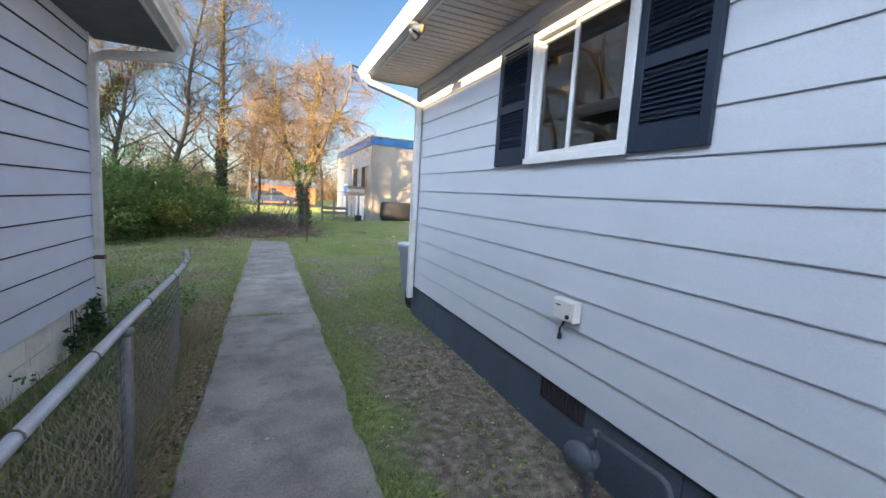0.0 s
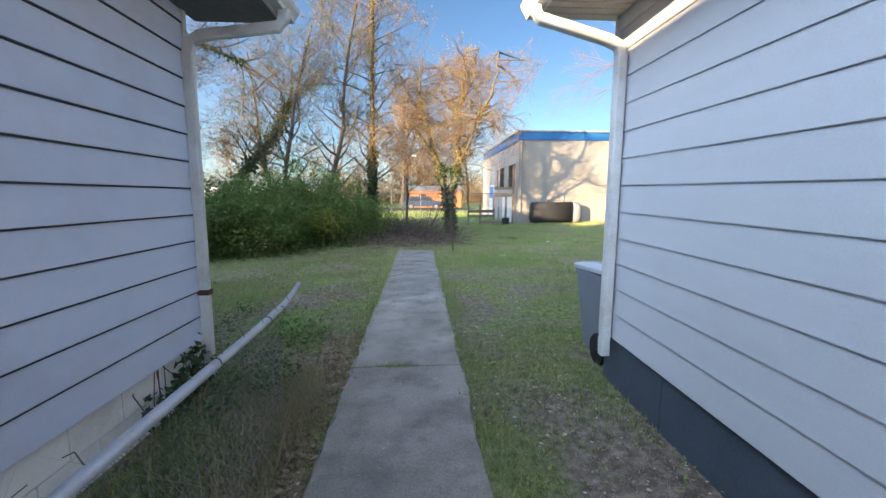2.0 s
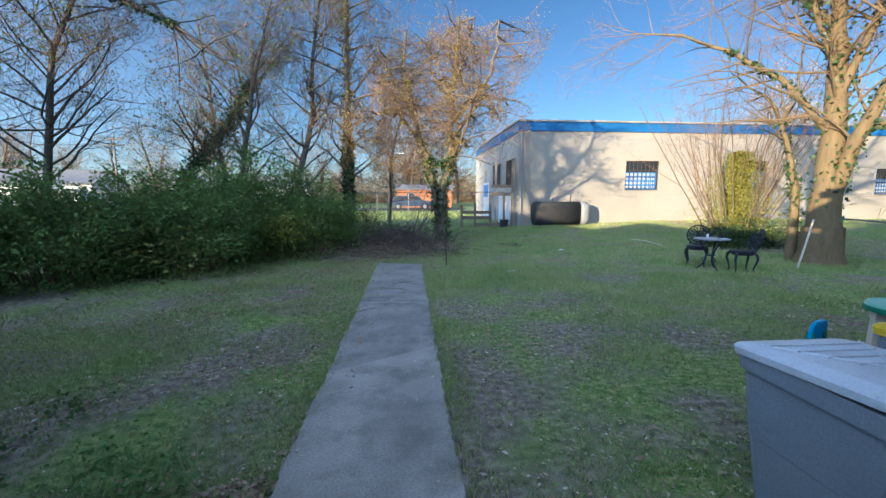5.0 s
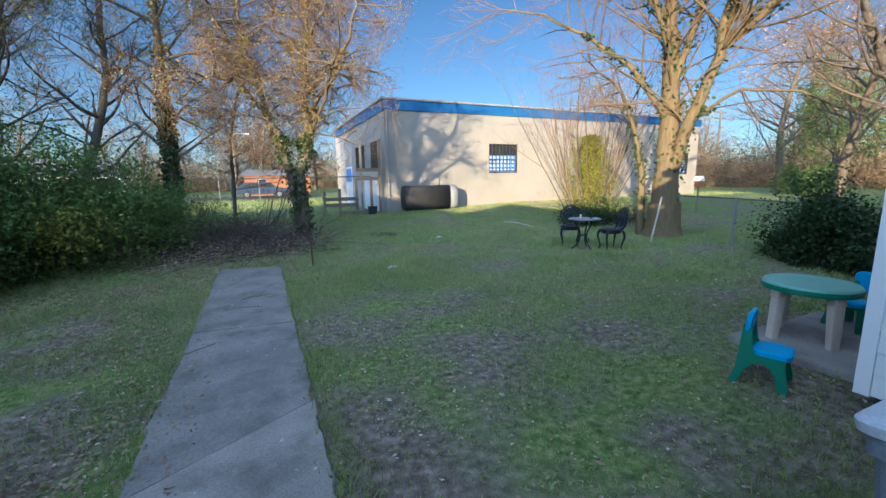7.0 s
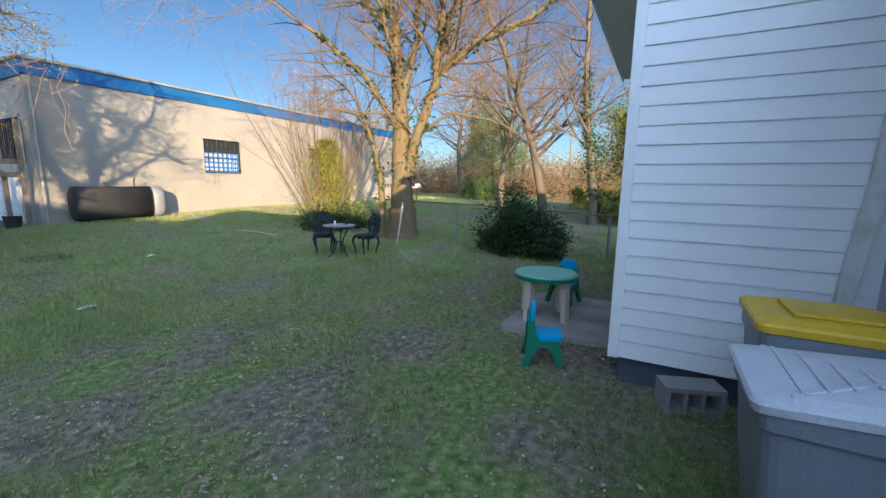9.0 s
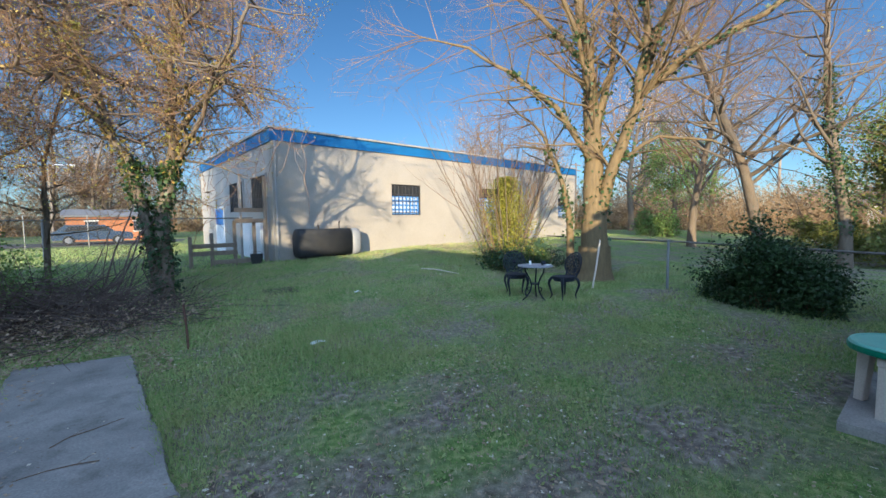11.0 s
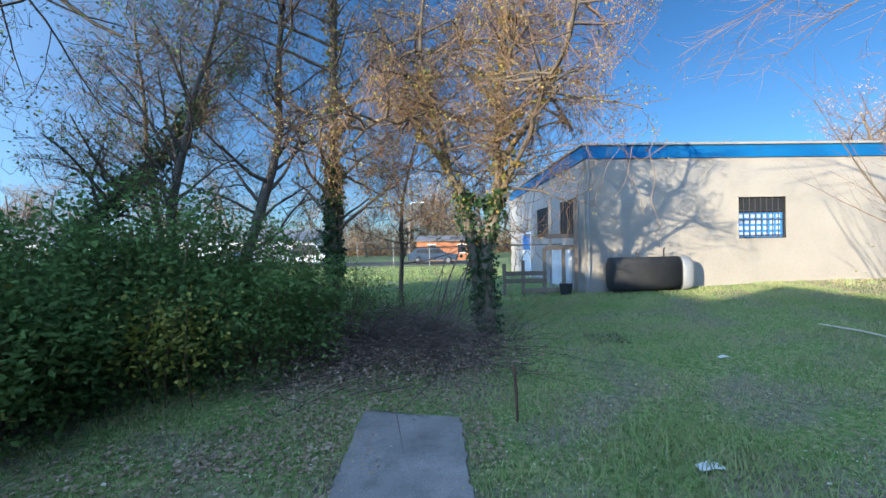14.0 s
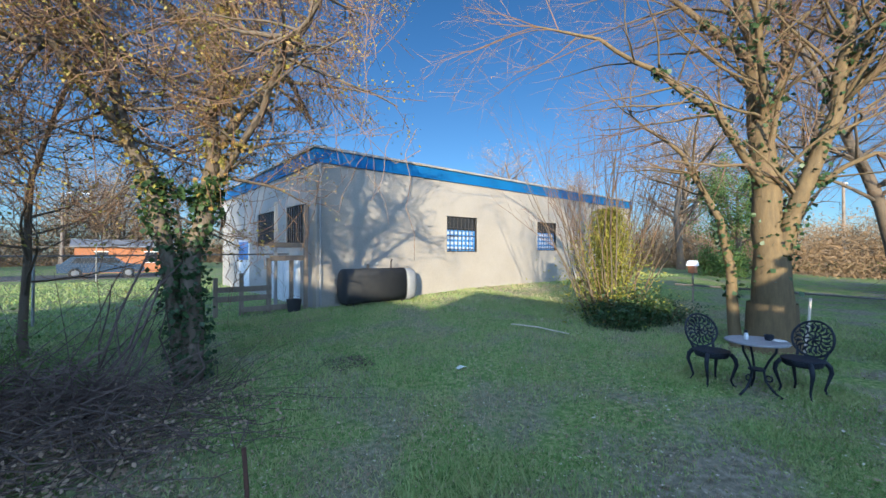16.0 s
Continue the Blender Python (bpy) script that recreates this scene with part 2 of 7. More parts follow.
M_STUCCO = surface("cream_stucco", (0.275, 0.25, 0.22), (0.225, 0.203, 0.178), 0.85, 1.2, 40, 0.35, dirt=(0.22, 0.205, 0.185), dirt_scale=0.9, dirt_amount=0.4)
M_STUCCO_SIDE = surface("grey_stucco", (0.26, 0.25, 0.245), (0.21, 0.20, 0.195), 0.85, 1.2, 40, 0.35, dirt=(0.3, 0.28, 0.25), dirt_scale=0.9)
M_BLUE = surface("blue_fascia_paint", (0.018, 0.10, 0.27), (0.014, 0.075, 0.20), 0.5, 2, 40, 0.06, dirt=(0.02, 0.05, 0.16), dirt_scale=1.5)
M_BLUEWIN = surface("blue_window_board", (0.05, 0.16, 0.42), (0.04, 0.12, 0.33), 0.5, 3, 40, 0.05)
M_ROOF_EDGE = surface("pale_roof_edge", (0.26, 0.24, 0.22), (0.18, 0.165, 0.15), 0.6, 3, 30, 0.1)
M_BLACK = surface("black_tank_paint", (0.02, 0.021, 0.024), (0.034, 0.033, 0.032), 0.75, 5, 60, 0.1)
M_GREYTANK = surface("grey_tank_paint", (0.17, 0.18, 0.20), (0.12, 0.12, 0.13), 0.5, 5, 60, 0.1)
M_IRON = surface("black_iron_bars", (0.03, 0.03, 0.035), (0.05, 0.04, 0.035), 0.6, 12, 60, 0.1)
M_WOOD = surface("weathered_wood", (0.22, 0.18, 0.14), (0.13, 0.105, 0.085), 0.85, 8, 40, 0.35, by_piece=0.4, stretch=(4, 4, 0.6))
M_GALV = surface("galvanised_steel", (0.56, 0.59, 0.65), (0.42, 0.44, 0.49), 0.42, 6, 80, 0.06, metal=0.35, dirt=(0.22, 0.20, 0.18), dirt_scale=5)
M_POST = surface("weathered_post", (0.22, 0.225, 0.23), (0.14, 0.13, 0.125), 0.6, 8, 60, 0.15, metal=0.3)
M_DARKWIRE = surface("rusted_wire", (0.16, 0.15, 0.14), (0.09, 0.065, 0.05), 0.7, 12, 60, 0.1, metal=0.3)
M_CONCRETE = surface("old_concrete", (0.385, 0.355, 0.325), (0.20, 0.182, 0.168), 0.9, 1.9, 70, 0.35, by_piece=0.25, dirt=(0.13, 0.12, 0.112), dirt_scale=2.4, dirt_amount=0.65, speckle=0.45, amount=0.85)
M_BARK = surface("grey_brown_bark", (0.12, 0.095, 0.068), (0.068, 0.054, 0.04), 0.9, 9, 45, 0.7, stretch=(2.5, 2.5, 0.5))
M_BARK_PALE = surface("pale_bark", (0.135, 0.097, 0.047), (0.05, 0.038, 0.024), 0.9, 7, 40, 0.9, stretch=(2.5, 2.5, 0.5))
M_BARK_DARK = surface("dark_bark", (0.10, 0.085, 0.07), (0.06, 0.05, 0.042), 0.9, 9, 45, 0.6, stretch=(2.5, 2.5, 0.5))
M_TWIG = surface("reddish_twigs", (0.165, 0.10, 0.056), (0.095, 0.062, 0.04), 0.85, 3, 40, 0.1, island=0.5)
M_BRUSH = surface("dead_brush", (0.125, 0.092, 0.078), (0.06, 0.046, 0.04), 0.9, 3, 40, 0.1, island=0.6)
M_IVY = surface("ivy_leaf", (0.05, 0.085, 0.026), (0.022, 0.045, 0.016), 0.45, 2, 30, 0.05, island=0.6, thin=0.2)
M_HEDGE = surface("hedge_leaf", (0.17, 0.235, 0.066), (0.082, 0.132, 0.042), 0.75, 1.2, 30, 0.05, island=0.6, thin=0.3, spec=0.06)
M_YELLOW_LEAF = surface("yellow_green_leaf", (0.30, 0.27, 0.036), (0.14, 0.16, 0.028), 0.55, 2, 30, 0.05, island=0.6, thin=0.3)
M_SPRING_LEAF = surface("spring_leaf", (0.22, 0.25, 0.04), (0.28, 0.17, 0.055), 0.55, 2, 30, 0.05, island=0.7, thin=0.3)
M_OLIVE_LEAF = surface("olive_leaf", (0.21, 0.20, 0.035), (0.085, 0.10, 0.022), 0.6, 1.2, 30, 0.05, island=0.7, thin=0.25)
M_DRY = surface("dry_leaf", (0.40, 0.31, 0.225), (0.21, 0.15, 0.10), 0.8, 8, 40, 0.1, island=0.7, thin=0.1)
M_GRASS = surface("lawn_blade", (0.122, 0.235, 0.05), (0.37, 0.365, 0.16), 0.6, 1.2, 30, 0.0, island=0.55, thin=0.25)
M_WEED = surface("weed_leaf", (0.15, 0.25, 0.07), (0.07, 0.13, 0.04), 0.6, 2, 30, 0.0, island=0.7, thin=0.25)
M_DRYGRASS = surface("straw_blade", (0.42, 0.36, 0.24), (0.30, 0.24, 0.15), 0.7, 1.2, 30, 0.0, island=0.7, thin=0.2)
M_LITTER = surface("pale_litter", (0.58, 0.53, 0.45), (0.36, 0.30, 0.23), 0.8, 5, 40, 0.0, island=0.5)


def ground_material():
    m = bpy.data.materials.new("lawn_soil")
    m.use_nodes = True
    t, ln = m.node_tree, m.node_tree.links.new
    bsdf = t.nodes["Principled BSDF"]
    bsdf.inputs["Roughness"].default_value = 0.95
    bsdf.inputs["Specular IOR Level"].default_value = 0.1
    g = t.nodes.new("ShaderNodeNewGeometry")

    def noise_tex(scale, detail):
        n = t.nodes.new("ShaderNodeTexNoise")
        n.inputs["Scale"].default_value, n.inputs["Detail"].default_value = scale, detail
        ln(g.outputs["Position"], n.inputs["Vector"])
        return n.outputs["Fac"]

    def ramp(fac, stops):
        r = t.nodes.new("ShaderNodeValToRGB")
        r.color_ramp.elements[0].position, r.color_ramp.elements[0].color = stops[0][0], (*stops[0][1], 1)
        r.color_ramp.elements[1].position, r.color_ramp.elements[1].color = stops[-1][0], (*stops[-1][1], 1)
        for p, c in stops[1:-1]:
            e = r.color_ramp.elements.new(p)
            e.color = (*c, 1)
        ln(fac, r.inputs[0])
        return r.outputs[0]

    def mixed(fac, a, b, blend="MIX"):
        x = t.nodes.new("ShaderNodeMix")
        x.data_type, x.blend_type = "RGBA", blend
        if hasattr(fac, "links"):
            ln(fac, x.inputs[0])
        else:
            x.inputs[0].default_value = fac
        ln(a, x.inputs[6])
        ln(b, x.inputs[7])
        return x.outputs[2]

    soil = ramp(noise_tex(13, 9), [(0.3, (0.085, 0.07, 0.056)), (0.5, (0.17, 0.143, 0.118)), (0.7, (0.30, 0.262, 0.222))])
    turf = ramp(noise_tex(14, 6), [(0.3, (0.065, 0.105, 0.03)), (0.5, (0.14, 0.195, 0.058)), (0.72, (0.28, 0.285, 0.125))])
    cover = t.nodes.new("ShaderNodeMapRange")
    cover.inputs["From Min"].default_value, cover.inputs["From Max"].default_value = 0.42, 0.60
    ln(noise_tex(0.9, 7), cover.inputs["Value"])
    sep = t.nodes.new("ShaderNodeSeparateXYZ")
    ln(g.outputs["Position"], sep.inputs[0])
    far = t.nodes.new("ShaderNodeMapRange")
    far.inputs["From Min"].default_value, far.inputs["From Max"].default_value, far.inputs["To Max"].default_value = 11.0, 16.0, 0.42
    ln(sep.outputs["Y"], far.inputs["Value"])
    total = t.nodes.new("ShaderNodeMath")
    total.operation, total.use_clamp = "ADD", True
    ln(cover.outputs[0], total.inputs[0])
    ln(far.outputs[0], total.inputs[1])
    # trodden earth along the white house
    strip = t.nodes.new("ShaderNodeMapRange")
    strip.inputs["From Min"].default_value, strip.inputs["From Max"].default_value = 1.75, 2.25
    ln(sep.outputs["X"], strip.inputs["Value"])
    stop = t.nodes.new("ShaderNodeMapRange")
    stop.inputs["From Min"].default_value, stop.inputs["From Max"].default_value = 6.6, 4.8
    ln(sep.outputs["Y"], stop.inputs["Value"])
    worn = t.nodes.new("ShaderNodeMath")
    worn.operation = "MULTIPLY"
    ln(strip.outputs[0], worn.inputs[0])
    ln(stop.outputs[0], worn.inputs[1])
    left = t.nodes.new("ShaderNodeMath")
    left.operation, left.use_clamp = "SUBTRACT", True
    ln(total.outputs[0], left.inputs[0])
    ln(worn.outputs[0], left.inputs[1])
    both = mixed(left.outputs[0], soil, turf)
    final = mixed(0.75, both, noise_tex(120, 3), "OVERLAY")
    ln(final, bsdf.inputs["Base Color"])
    b = t.nodes.new("ShaderNodeBump")
    b.inputs["Strength"].default_value, b.inputs["Distance"].default_value = 0.6, 0.02
    ln(noise_tex(45, 6), b.inputs["Height"])
    ln(b.outputs[0], bsdf.inputs["Normal"])
    return m


M_CONCRETE_OLD = surface("darkened_concrete", (0.29, 0.272, 0.255), (0.155, 0.145, 0.138), 0.9, 1.9, 70, 0.35, by_piece=0.25, dirt=(0.085, 0.078, 0.07), dirt_scale=2.8, dirt_amount=0.6, speckle=0.45, amount=0.8)
# near-black colour standing in for the shade under the lapped boards
M_LAP_SHADE = surface("lap_shade", (0.06, 0.06, 0.07), (0.035, 0.035, 0.04), 0.9, 6, 60, 0.1)
M_GROUND = ground_material()


def glass_material(name, tint, rough=0.02):
    m = bpy.data.materials.new(name)
    m.use_nodes = True
    t, ln = m.node_tree, m.node_tree.links.new
    t.nodes.remove(t.nodes["Principled BSDF"])
    gl, tr, ms, fr = (t.nodes.new("ShaderNode" + k) for k in ("BsdfGlossy", "BsdfTransparent", "MixShader", "Fresnel"))
    gl.inputs["Roughness"].default_value = rough
    tr.inputs["Color"].default_value = (*tint, 1)
    fr.inputs["IOR"].default_value = 2.4
    ln(fr.outputs[0], ms.inputs[0])
    ln(tr.outputs[0], ms.inputs[1])
    ln(gl.outputs[0], ms.inputs[2])
    ln(ms.outputs[0], t.nodes["Material Output"].inputs["Surface"])
    return m


M_GLASS = glass_material("window_glass", (0.75, 0.78, 0.8))


def glow_material(name, colour, strength):
    m = bpy.data.materials.new(name)
    m.use_nodes = True
    b = m.node_tree.nodes["Principled BSDF"]
    b.inputs["Base Color"].default_value = (*colour, 1)
    b.inputs["Emission Color"].default_value = (*colour, 1)
    b.inputs["Emission Strength"].default_value = strength
    return m


# ---------------------------------------------------------------- ground
def smooth(a, b, x):
    t = min(1.0, max(0.0, (x - a) / (b - a)))
    return t * t * (3 - 2 * t)


def ground_z(x, y):
    z = smooth(14, 22, y) * (0.22 + 0.2 * smooth(7, 14, x)) + 0.12 * smooth(4.5, 8, x) * smooth(9, 12.5, y)
    z += 0.05 * smooth(1.9, 2.7, x) * smooth(2.5, 5.5, y) * (1 - smooth(6.5, 9, y))
    z *= 1 - smooth(30, 60, abs(y)) * 0.5
    wild = 0.018 * noise.noise((x * 0.9, y * 0.9, 0)) + 0.008 * noise.noise((x * 3.1, y * 3.1, 4))
    near_path = smooth(0.0, 0.5, max(0.45 - x, x - 1.6, y - 14.7))
    return z + (wild - 0.012) * (0.25 + 0.75 * near_path)


def ground_sheet():
    """One sheet to the horizon: a fine grid under the yard and coarse rings beyond."""
    xs = [-900, -300, -120, -60, -40, -28, -20, -15] + [round(-12 + 0.25 * i, 3) for i in range(105)] + [15.5, 18, 22, 27, 35, 50, 80, 150, 350, 900]
    ys = [-900, -300, -100, -50, -25, -15] + [round(-10 + 0.25 * i, 3) for i in range(137)] + [25.5, 28, 32, 38, 46, 58, 75, 110, 200, 400, 900]
    g = Geo()
    g.v = [(x, y, ground_z(x, y)) for y in ys for x in xs]
    w = len(xs)
    g.f = [(j * w + i, j * w + i + 1, (j + 1) * w + i + 1, (j + 1) * w + i) for j in range(len(ys) - 1) for i in range(w - 1)]
    return single("ground", g, M_GROUND, "patchy lawn over bare brown soil", "ground", smooth=True, kind="structure")


ground_sheet()

# ---------------------------------------------------------------- footpath
PATH_X0, PATH_X1 = 0.5, 1.55


def worn_edge(rng, y, shift):
    """How far the slab's side has crumbled inwards at y."""
    wave = noise.noise((y * 1.3, shift, 0.0)) * 0.022 + noise.noise((y * 4.1, shift, 3.0)) * 0.016
    chip = max(0.0, noise.noise((y * 2.3, shift, 9.0)) - 0.32) * 0.10
    return wave + chip + rng.gauss(0, 0.006)


def footpath():
    road = thing("footpath", "cracked grey concrete garden path in long slabs", "path", (1.0, 6.0, 0.0), kind="structure", here=True)
    ends = [(-6.0, -6.0), (-3.0, -3.0), (0.1, 0.1), (6.17, 6.19), (8.62, 9.22), (11.2, 11.1), (14.85, 14.5)]
    rng = random.Random(3)
    for k in range(len(ends) - 1):
        (a0, a1), (b0, b1) = ends[k], ends[k + 1]
        gap = 0.006
        n = 64
        left = [(PATH_X0 + worn_edge(rng, a0 + (b0 - a0) * i / n, 0.3), a0 + gap + (b0 - a0 - 2 * gap) * i / n) for i in range(n + 1)]
        right = [(PATH_X1 - worn_edge(rng, a1 + (b1 - a1) * i / n, 7.1), a1 + gap + (b1 - a1 - 2 * gap) * i / n) for i in range(n + 1)]
        if k == len(ends) - 2:
            left[-1] = (PATH_X0 + 0.12, left[-1][1] - 0.12)
            left[-2] = (PATH_X0 + 0.02, left[-2][1])
        tilt = rng.uniform(-0.004, 0.004)
        g = Geo()
        top = 0.022 + tilt
        outline = left + right[::-1]
        inset = [(x + (0.008 if i <= n else -0.008), y) for i, (x, y) in enumerate(outline)]
        m = len(outline)
        g.v = [(x, y, -0.12) for x, y in outline] + [(x, y, top - 0.01) for x, y in outline] + [(x, y, top) for x, y in inset]
        for r in (0, 1):
            for i in range(m):
                j = (i + 1) % m
                g.f.append((r * m + i, r * m + j, (r + 1) * m + j, (r + 1) * m + i))
        for i in range(n):
            a, b = 2 * m + i, 2 * m + i + 1
            c, d = 2 * m + m - 2 - i, 2 * m + m - 1 - i
            g.f.append((a, d, c, b))
        part("slab", g, M_CONCRETE_OLD if a0 > 8 else M_CONCRETE, road, "weathered darker slab" if a0 > 8 else "")
    return road


footpath()


# ---------------------------------------------------------------- houses
def lap_boards(wall, axis, plane, out, lo, hi, z0, z1, lap, material, holes=(), depth=0.016, seam=(), joint=0.0, slope=0.0):
    """Overlapping boards on a wall. axis 0: the wall lies at x = plane and runs along y; 1: at y = plane, along x. out:
    +1 or -1. joint: height of the dark strip that paints shade under each lap.
    """
    z, k = z0, 0
    while z < z1 - 0.02:
        top = min(z + lap + 0.012, z1)
        spans = [(lo, hi)]
        for h0, h1, hz0, hz1 in holes:
            if z < hz1 - 0.01 and top > hz0 + 0.02:
                spans = [s for a, b in spans for s in ((a, min(b, h0)), (max(a, h1), b)) if s[1] - s[0] > 0.02]
        if seam and len(spans) == 1:
            cut = lo + (hi - lo) * (0.25 + 0.5 * ((k * 0.618) % 1.0))
            spans = [(lo, cut - 0.0015), (cut + 0.0015, hi)] if k % seam == 0 else spans
        for a, b in spans:
            prof = [(plane, z), (plane + out * depth, z), (plane + out * (depth + 0.001), z + 0.006), (plane + out * 0.003, top), (plane, top)]
            g = Geo()
            if axis == 0:
                g.prism(prof, 1, a, b)
            else:
                g.prism(prof, 0, a, b)
            if slope:
                g.v = [(p[0], p[1], p[2] + slope * (p[1] - hi)) for p in g.v]
            part("siding_board", g, material, wall)
            # added dark strip below the board's lower edge, painting its shadow line
            if k and joint:
                p, q = sorted((plane, plane + out * (depth - 0.004)))
                j = Geo()
                j.box(*((p, q, a, b) if axis == 0 else (a, b, p, q)), z - joint, z - 0.0005)
                part("lap_shade_strip", j, M_LAP_SHADE, wall)
        z += lap
        k += 1


def block_course(wall, axis, plane, out, lo, hi, z0, z1, material, length=0.40, course=0.20):
    z, row = z1, 0
    while z > z0 + 0.02:
        a = lo - (length / 2 if row % 2 else 0)
        while a < hi:
            s, e = max(a, lo), min(a + length, hi)
            if e - s > 0.03:
                g = Geo()
                p, q = sorted((plane - out * 0.1, plane))
                if axis == 0:
                    g.box(p, q, s + 0.003, e - 0.003, max(z - course, z0) + 0.003, z - 0.003)
                else:
                    g.box(s + 0.003, e - 0.003, p, q, max(z - course, z0) + 0.003, z - 0.003)
                part("block", g, material, wall)
            a += length
        z -= course
        row += 1


def downspout(name, pts, w, d, material, parent):
    """A rectangular pipe with rounded corners that follows a line of points."""
    g = Geo()
    prof = []
    for cx, cy, a0 in ((w / 2 - 0.012, d / 2 - 0.012, 0), (-w / 2 + 0.012, d / 2 - 0.012, 90), (-w / 2 + 0.012, -d / 2 + 0.012, 180), (w / 2 - 0.012, -d / 2 + 0.012, 270)):
        prof += [(cx + 0.012 * math.cos(radians(a0 + q)), cy + 0.012 * math.sin(radians(a0 + q))) for q in (0, 45, 90)]
    n = len(prof)
    for i, p in enumerate(pts):
        p = Vector(p)
        dvec = (Vector(pts[min(i + 1, len(pts) - 1)]) - Vector(pts[max(i - 1, 0)])).normalized()
        side = Vector((0, 1, 0))
        other = dvec.cross(side).normalized()
        g.v += [tuple(p + other * a + side * b) for a, b in prof]
    for i in range(len(pts) - 1):
        for k in range(n):
            j = (k + 1) % n
            g.f.append((i * n + k, i * n + j, (i + 1) * n + j, (i + 1) * n + k))
    return part(name, g, material, parent, smooth=False)


def gutter(parent, x, out, y0, y1, z, material):
    """An eaves gutter along y with a rolled lip. out: the way it points."""
    prof = [(0, 0), (out * 0.075, 0), (out * 0.085, 0.03), (out * 0.115, 0.07), (out * 0.125, 0.11), (out * 0.118, 0.122), (out * 0.108, 0.115), (out * 0.108, 0.108), (out * 0.100, 0.072), (out * 0.073, 0.035), (out * 0.07, 0.008), (out * 0.006, 0.008), (out * 0.006, 0.12), (0, 0.12)]
    g = Geo().prism([(x + a, z + b) for a, b in prof], 1, y0, y1)
    for y in (y0, y1):
        g.prism([(x + a, z + b) for a, b in prof[:5]] + [(x, z + 0.12)], 1, y - 0.002, y + 0.002)
    return part("gutter", g, material, parent)


LAP = 0.2113
EAVE = 3.09


def gable_roof(house, x0, x1, y0, y1, z, ridge, material):
    mid = (x0 + x1) / 2
    for side, (a, b) in enumerate(((x0, mid), (x1, mid))):
        n = 30
        g = Geo()
        dx, dz = b - a, ridge - z
        for i in range(n):
            f0, f1 = i / n, (i + 1) / n + 0.01
            xa, xb = a + dx * f0, a + dx * min(f1, 1)
            za, zb = z + dz * f0, z + dz * min(f1, 1)
            g.prism([(xa, za + 0.012), (xa, za), (xb, zb - 0.02), (xb, zb + 0.006)], 1, y0, y1)
        part("roof_slope", g, material, house)
    return mid


# left house
def left_house():
    h = thing("house", "grey-white clapboard house with a white block base", "house", (-4.5, -2.0, 0.0), here=True)
    xw, yb, yf = -0.72, 5.98, -11.0
    base, lap = 0.41, 0.2145
    wall = part("wall", Geo().box(xw - 0.15, xw, yf, yb - 0.15, base, EAVE + 0.06), M_SIDING_GREY, h)
    back = part("wall", Geo().box(-8.3, xw, yb - 0.15, yb, base, EAVE + 0.06), M_SIDING_GREY, h)
    part("wall", Geo().box(-8.3, -8.15, yf, yb - 0.15, 0, EAVE + 0.06), M_SIDING_GREY, h)
    part("wall", Geo().box(-8.15, xw - 0.15, yf, yf + 0.15, 0, EAVE + 0.06), M_SIDING_GREY, h)
    for y in (yb - 0.1, yf + 0.1):
        part("gable", Geo().prism([(-8.3, EAVE + 0.06), (xw, EAVE + 0.06), (-4.5, 4.60)], 1, y - 0.05, y + 0.05), M_SIDING_GREY, h)
    lap_boards(wall, 0, xw, 1, yf, yb - 0.035, base, EAVE, lap, M_SIDING_GREY, seam=3, depth=0.02, joint=0.012)
    lap_boards(back, 1, yb, 1, -8.3, xw - 0.035, base, EAVE, lap, M_SIDING_GREY)
    found = part("foundation", Geo().box(xw - 0.17, xw - 0.06, yf, yb - 0.06, -0.3, base), M_FOUND_WHITE, h)
    part("foundation", Geo().box(-8.3, xw - 0.17, yb - 0.17, yb - 0.06, -0.3, base), M_FOUND_WHITE, h)
    block_course(found, 0, xw - 0.015, 1, yf, yb - 0.02, -0.25, base - 0.004, M_FOUND_WHITE)
    part("corner_trim", Geo().box(xw - 0.02, xw + 0.02, yb - 0.035, yb + 0.02, base - 0.01, EAVE), M_TRIM, h)
    ridge = gable_roof(h, 0.0, -9.0, yf - 0.25, yb + 0.22, EAVE + 0.13, 4.72, M_SHINGLE)
    part("soffit", Geo().box(xw, 0.0, yf - 0.2, yb + 0.2, EAVE - 0.012, EAVE), M_SOFFIT_DARK, h, "dark soffit boards")
    part("fascia", Geo().box(0.0, 0.02, yf - 0.22, yb + 0.22, EAVE - 0.03, EAVE + 0.13), M_TRIM, h)
    part("bargeboard", Geo().prism([(0.0, EAVE - 0.0), (0.0, EAVE + 0.12), (-4.5, 4.72), (-4.5, 4.58)], 1, yb + 0.2, yb + 0.225), M_TRIM, h)
    gutter(h, 0.02, 1, yf - 0.2, yb + 0.2, EAVE - 0.01, M_TRIM)
    y = yb - 0.045
    sp = downspout("downspout", [(0.085, y, EAVE - 0.0), (0.085, y, EAVE - 0.07), (0.04, y, EAVE - 0.13), (-0.56, y, EAVE - 0.21), (-0.645, y, EAVE - 0.26), (-0.67, y, EAVE - 0.36), (-0.67, y, 0.12), (-0.64, y, 0.06)], 0.085, 0.062, M_TRIM, h)
    part("strap", Geo().box(-0.74, -0.622, y - 0.036, y + 0.036, 0.80, 0.845), M_RUST, sp, "rusty brown pipe strap")
    return h


M_RUST = surface("rusty_strap", (0.10, 0.05, 0.035), (0.06, 0.035, 0.03), 0.8, 14, 60, 0.2)
left_house()

WIN_Y0, WIN_Y1, WIN_Z0, WIN_Z1 = 2.31, 3.265, 1.94, 2.86
XW, YB = 2.78, 5.885


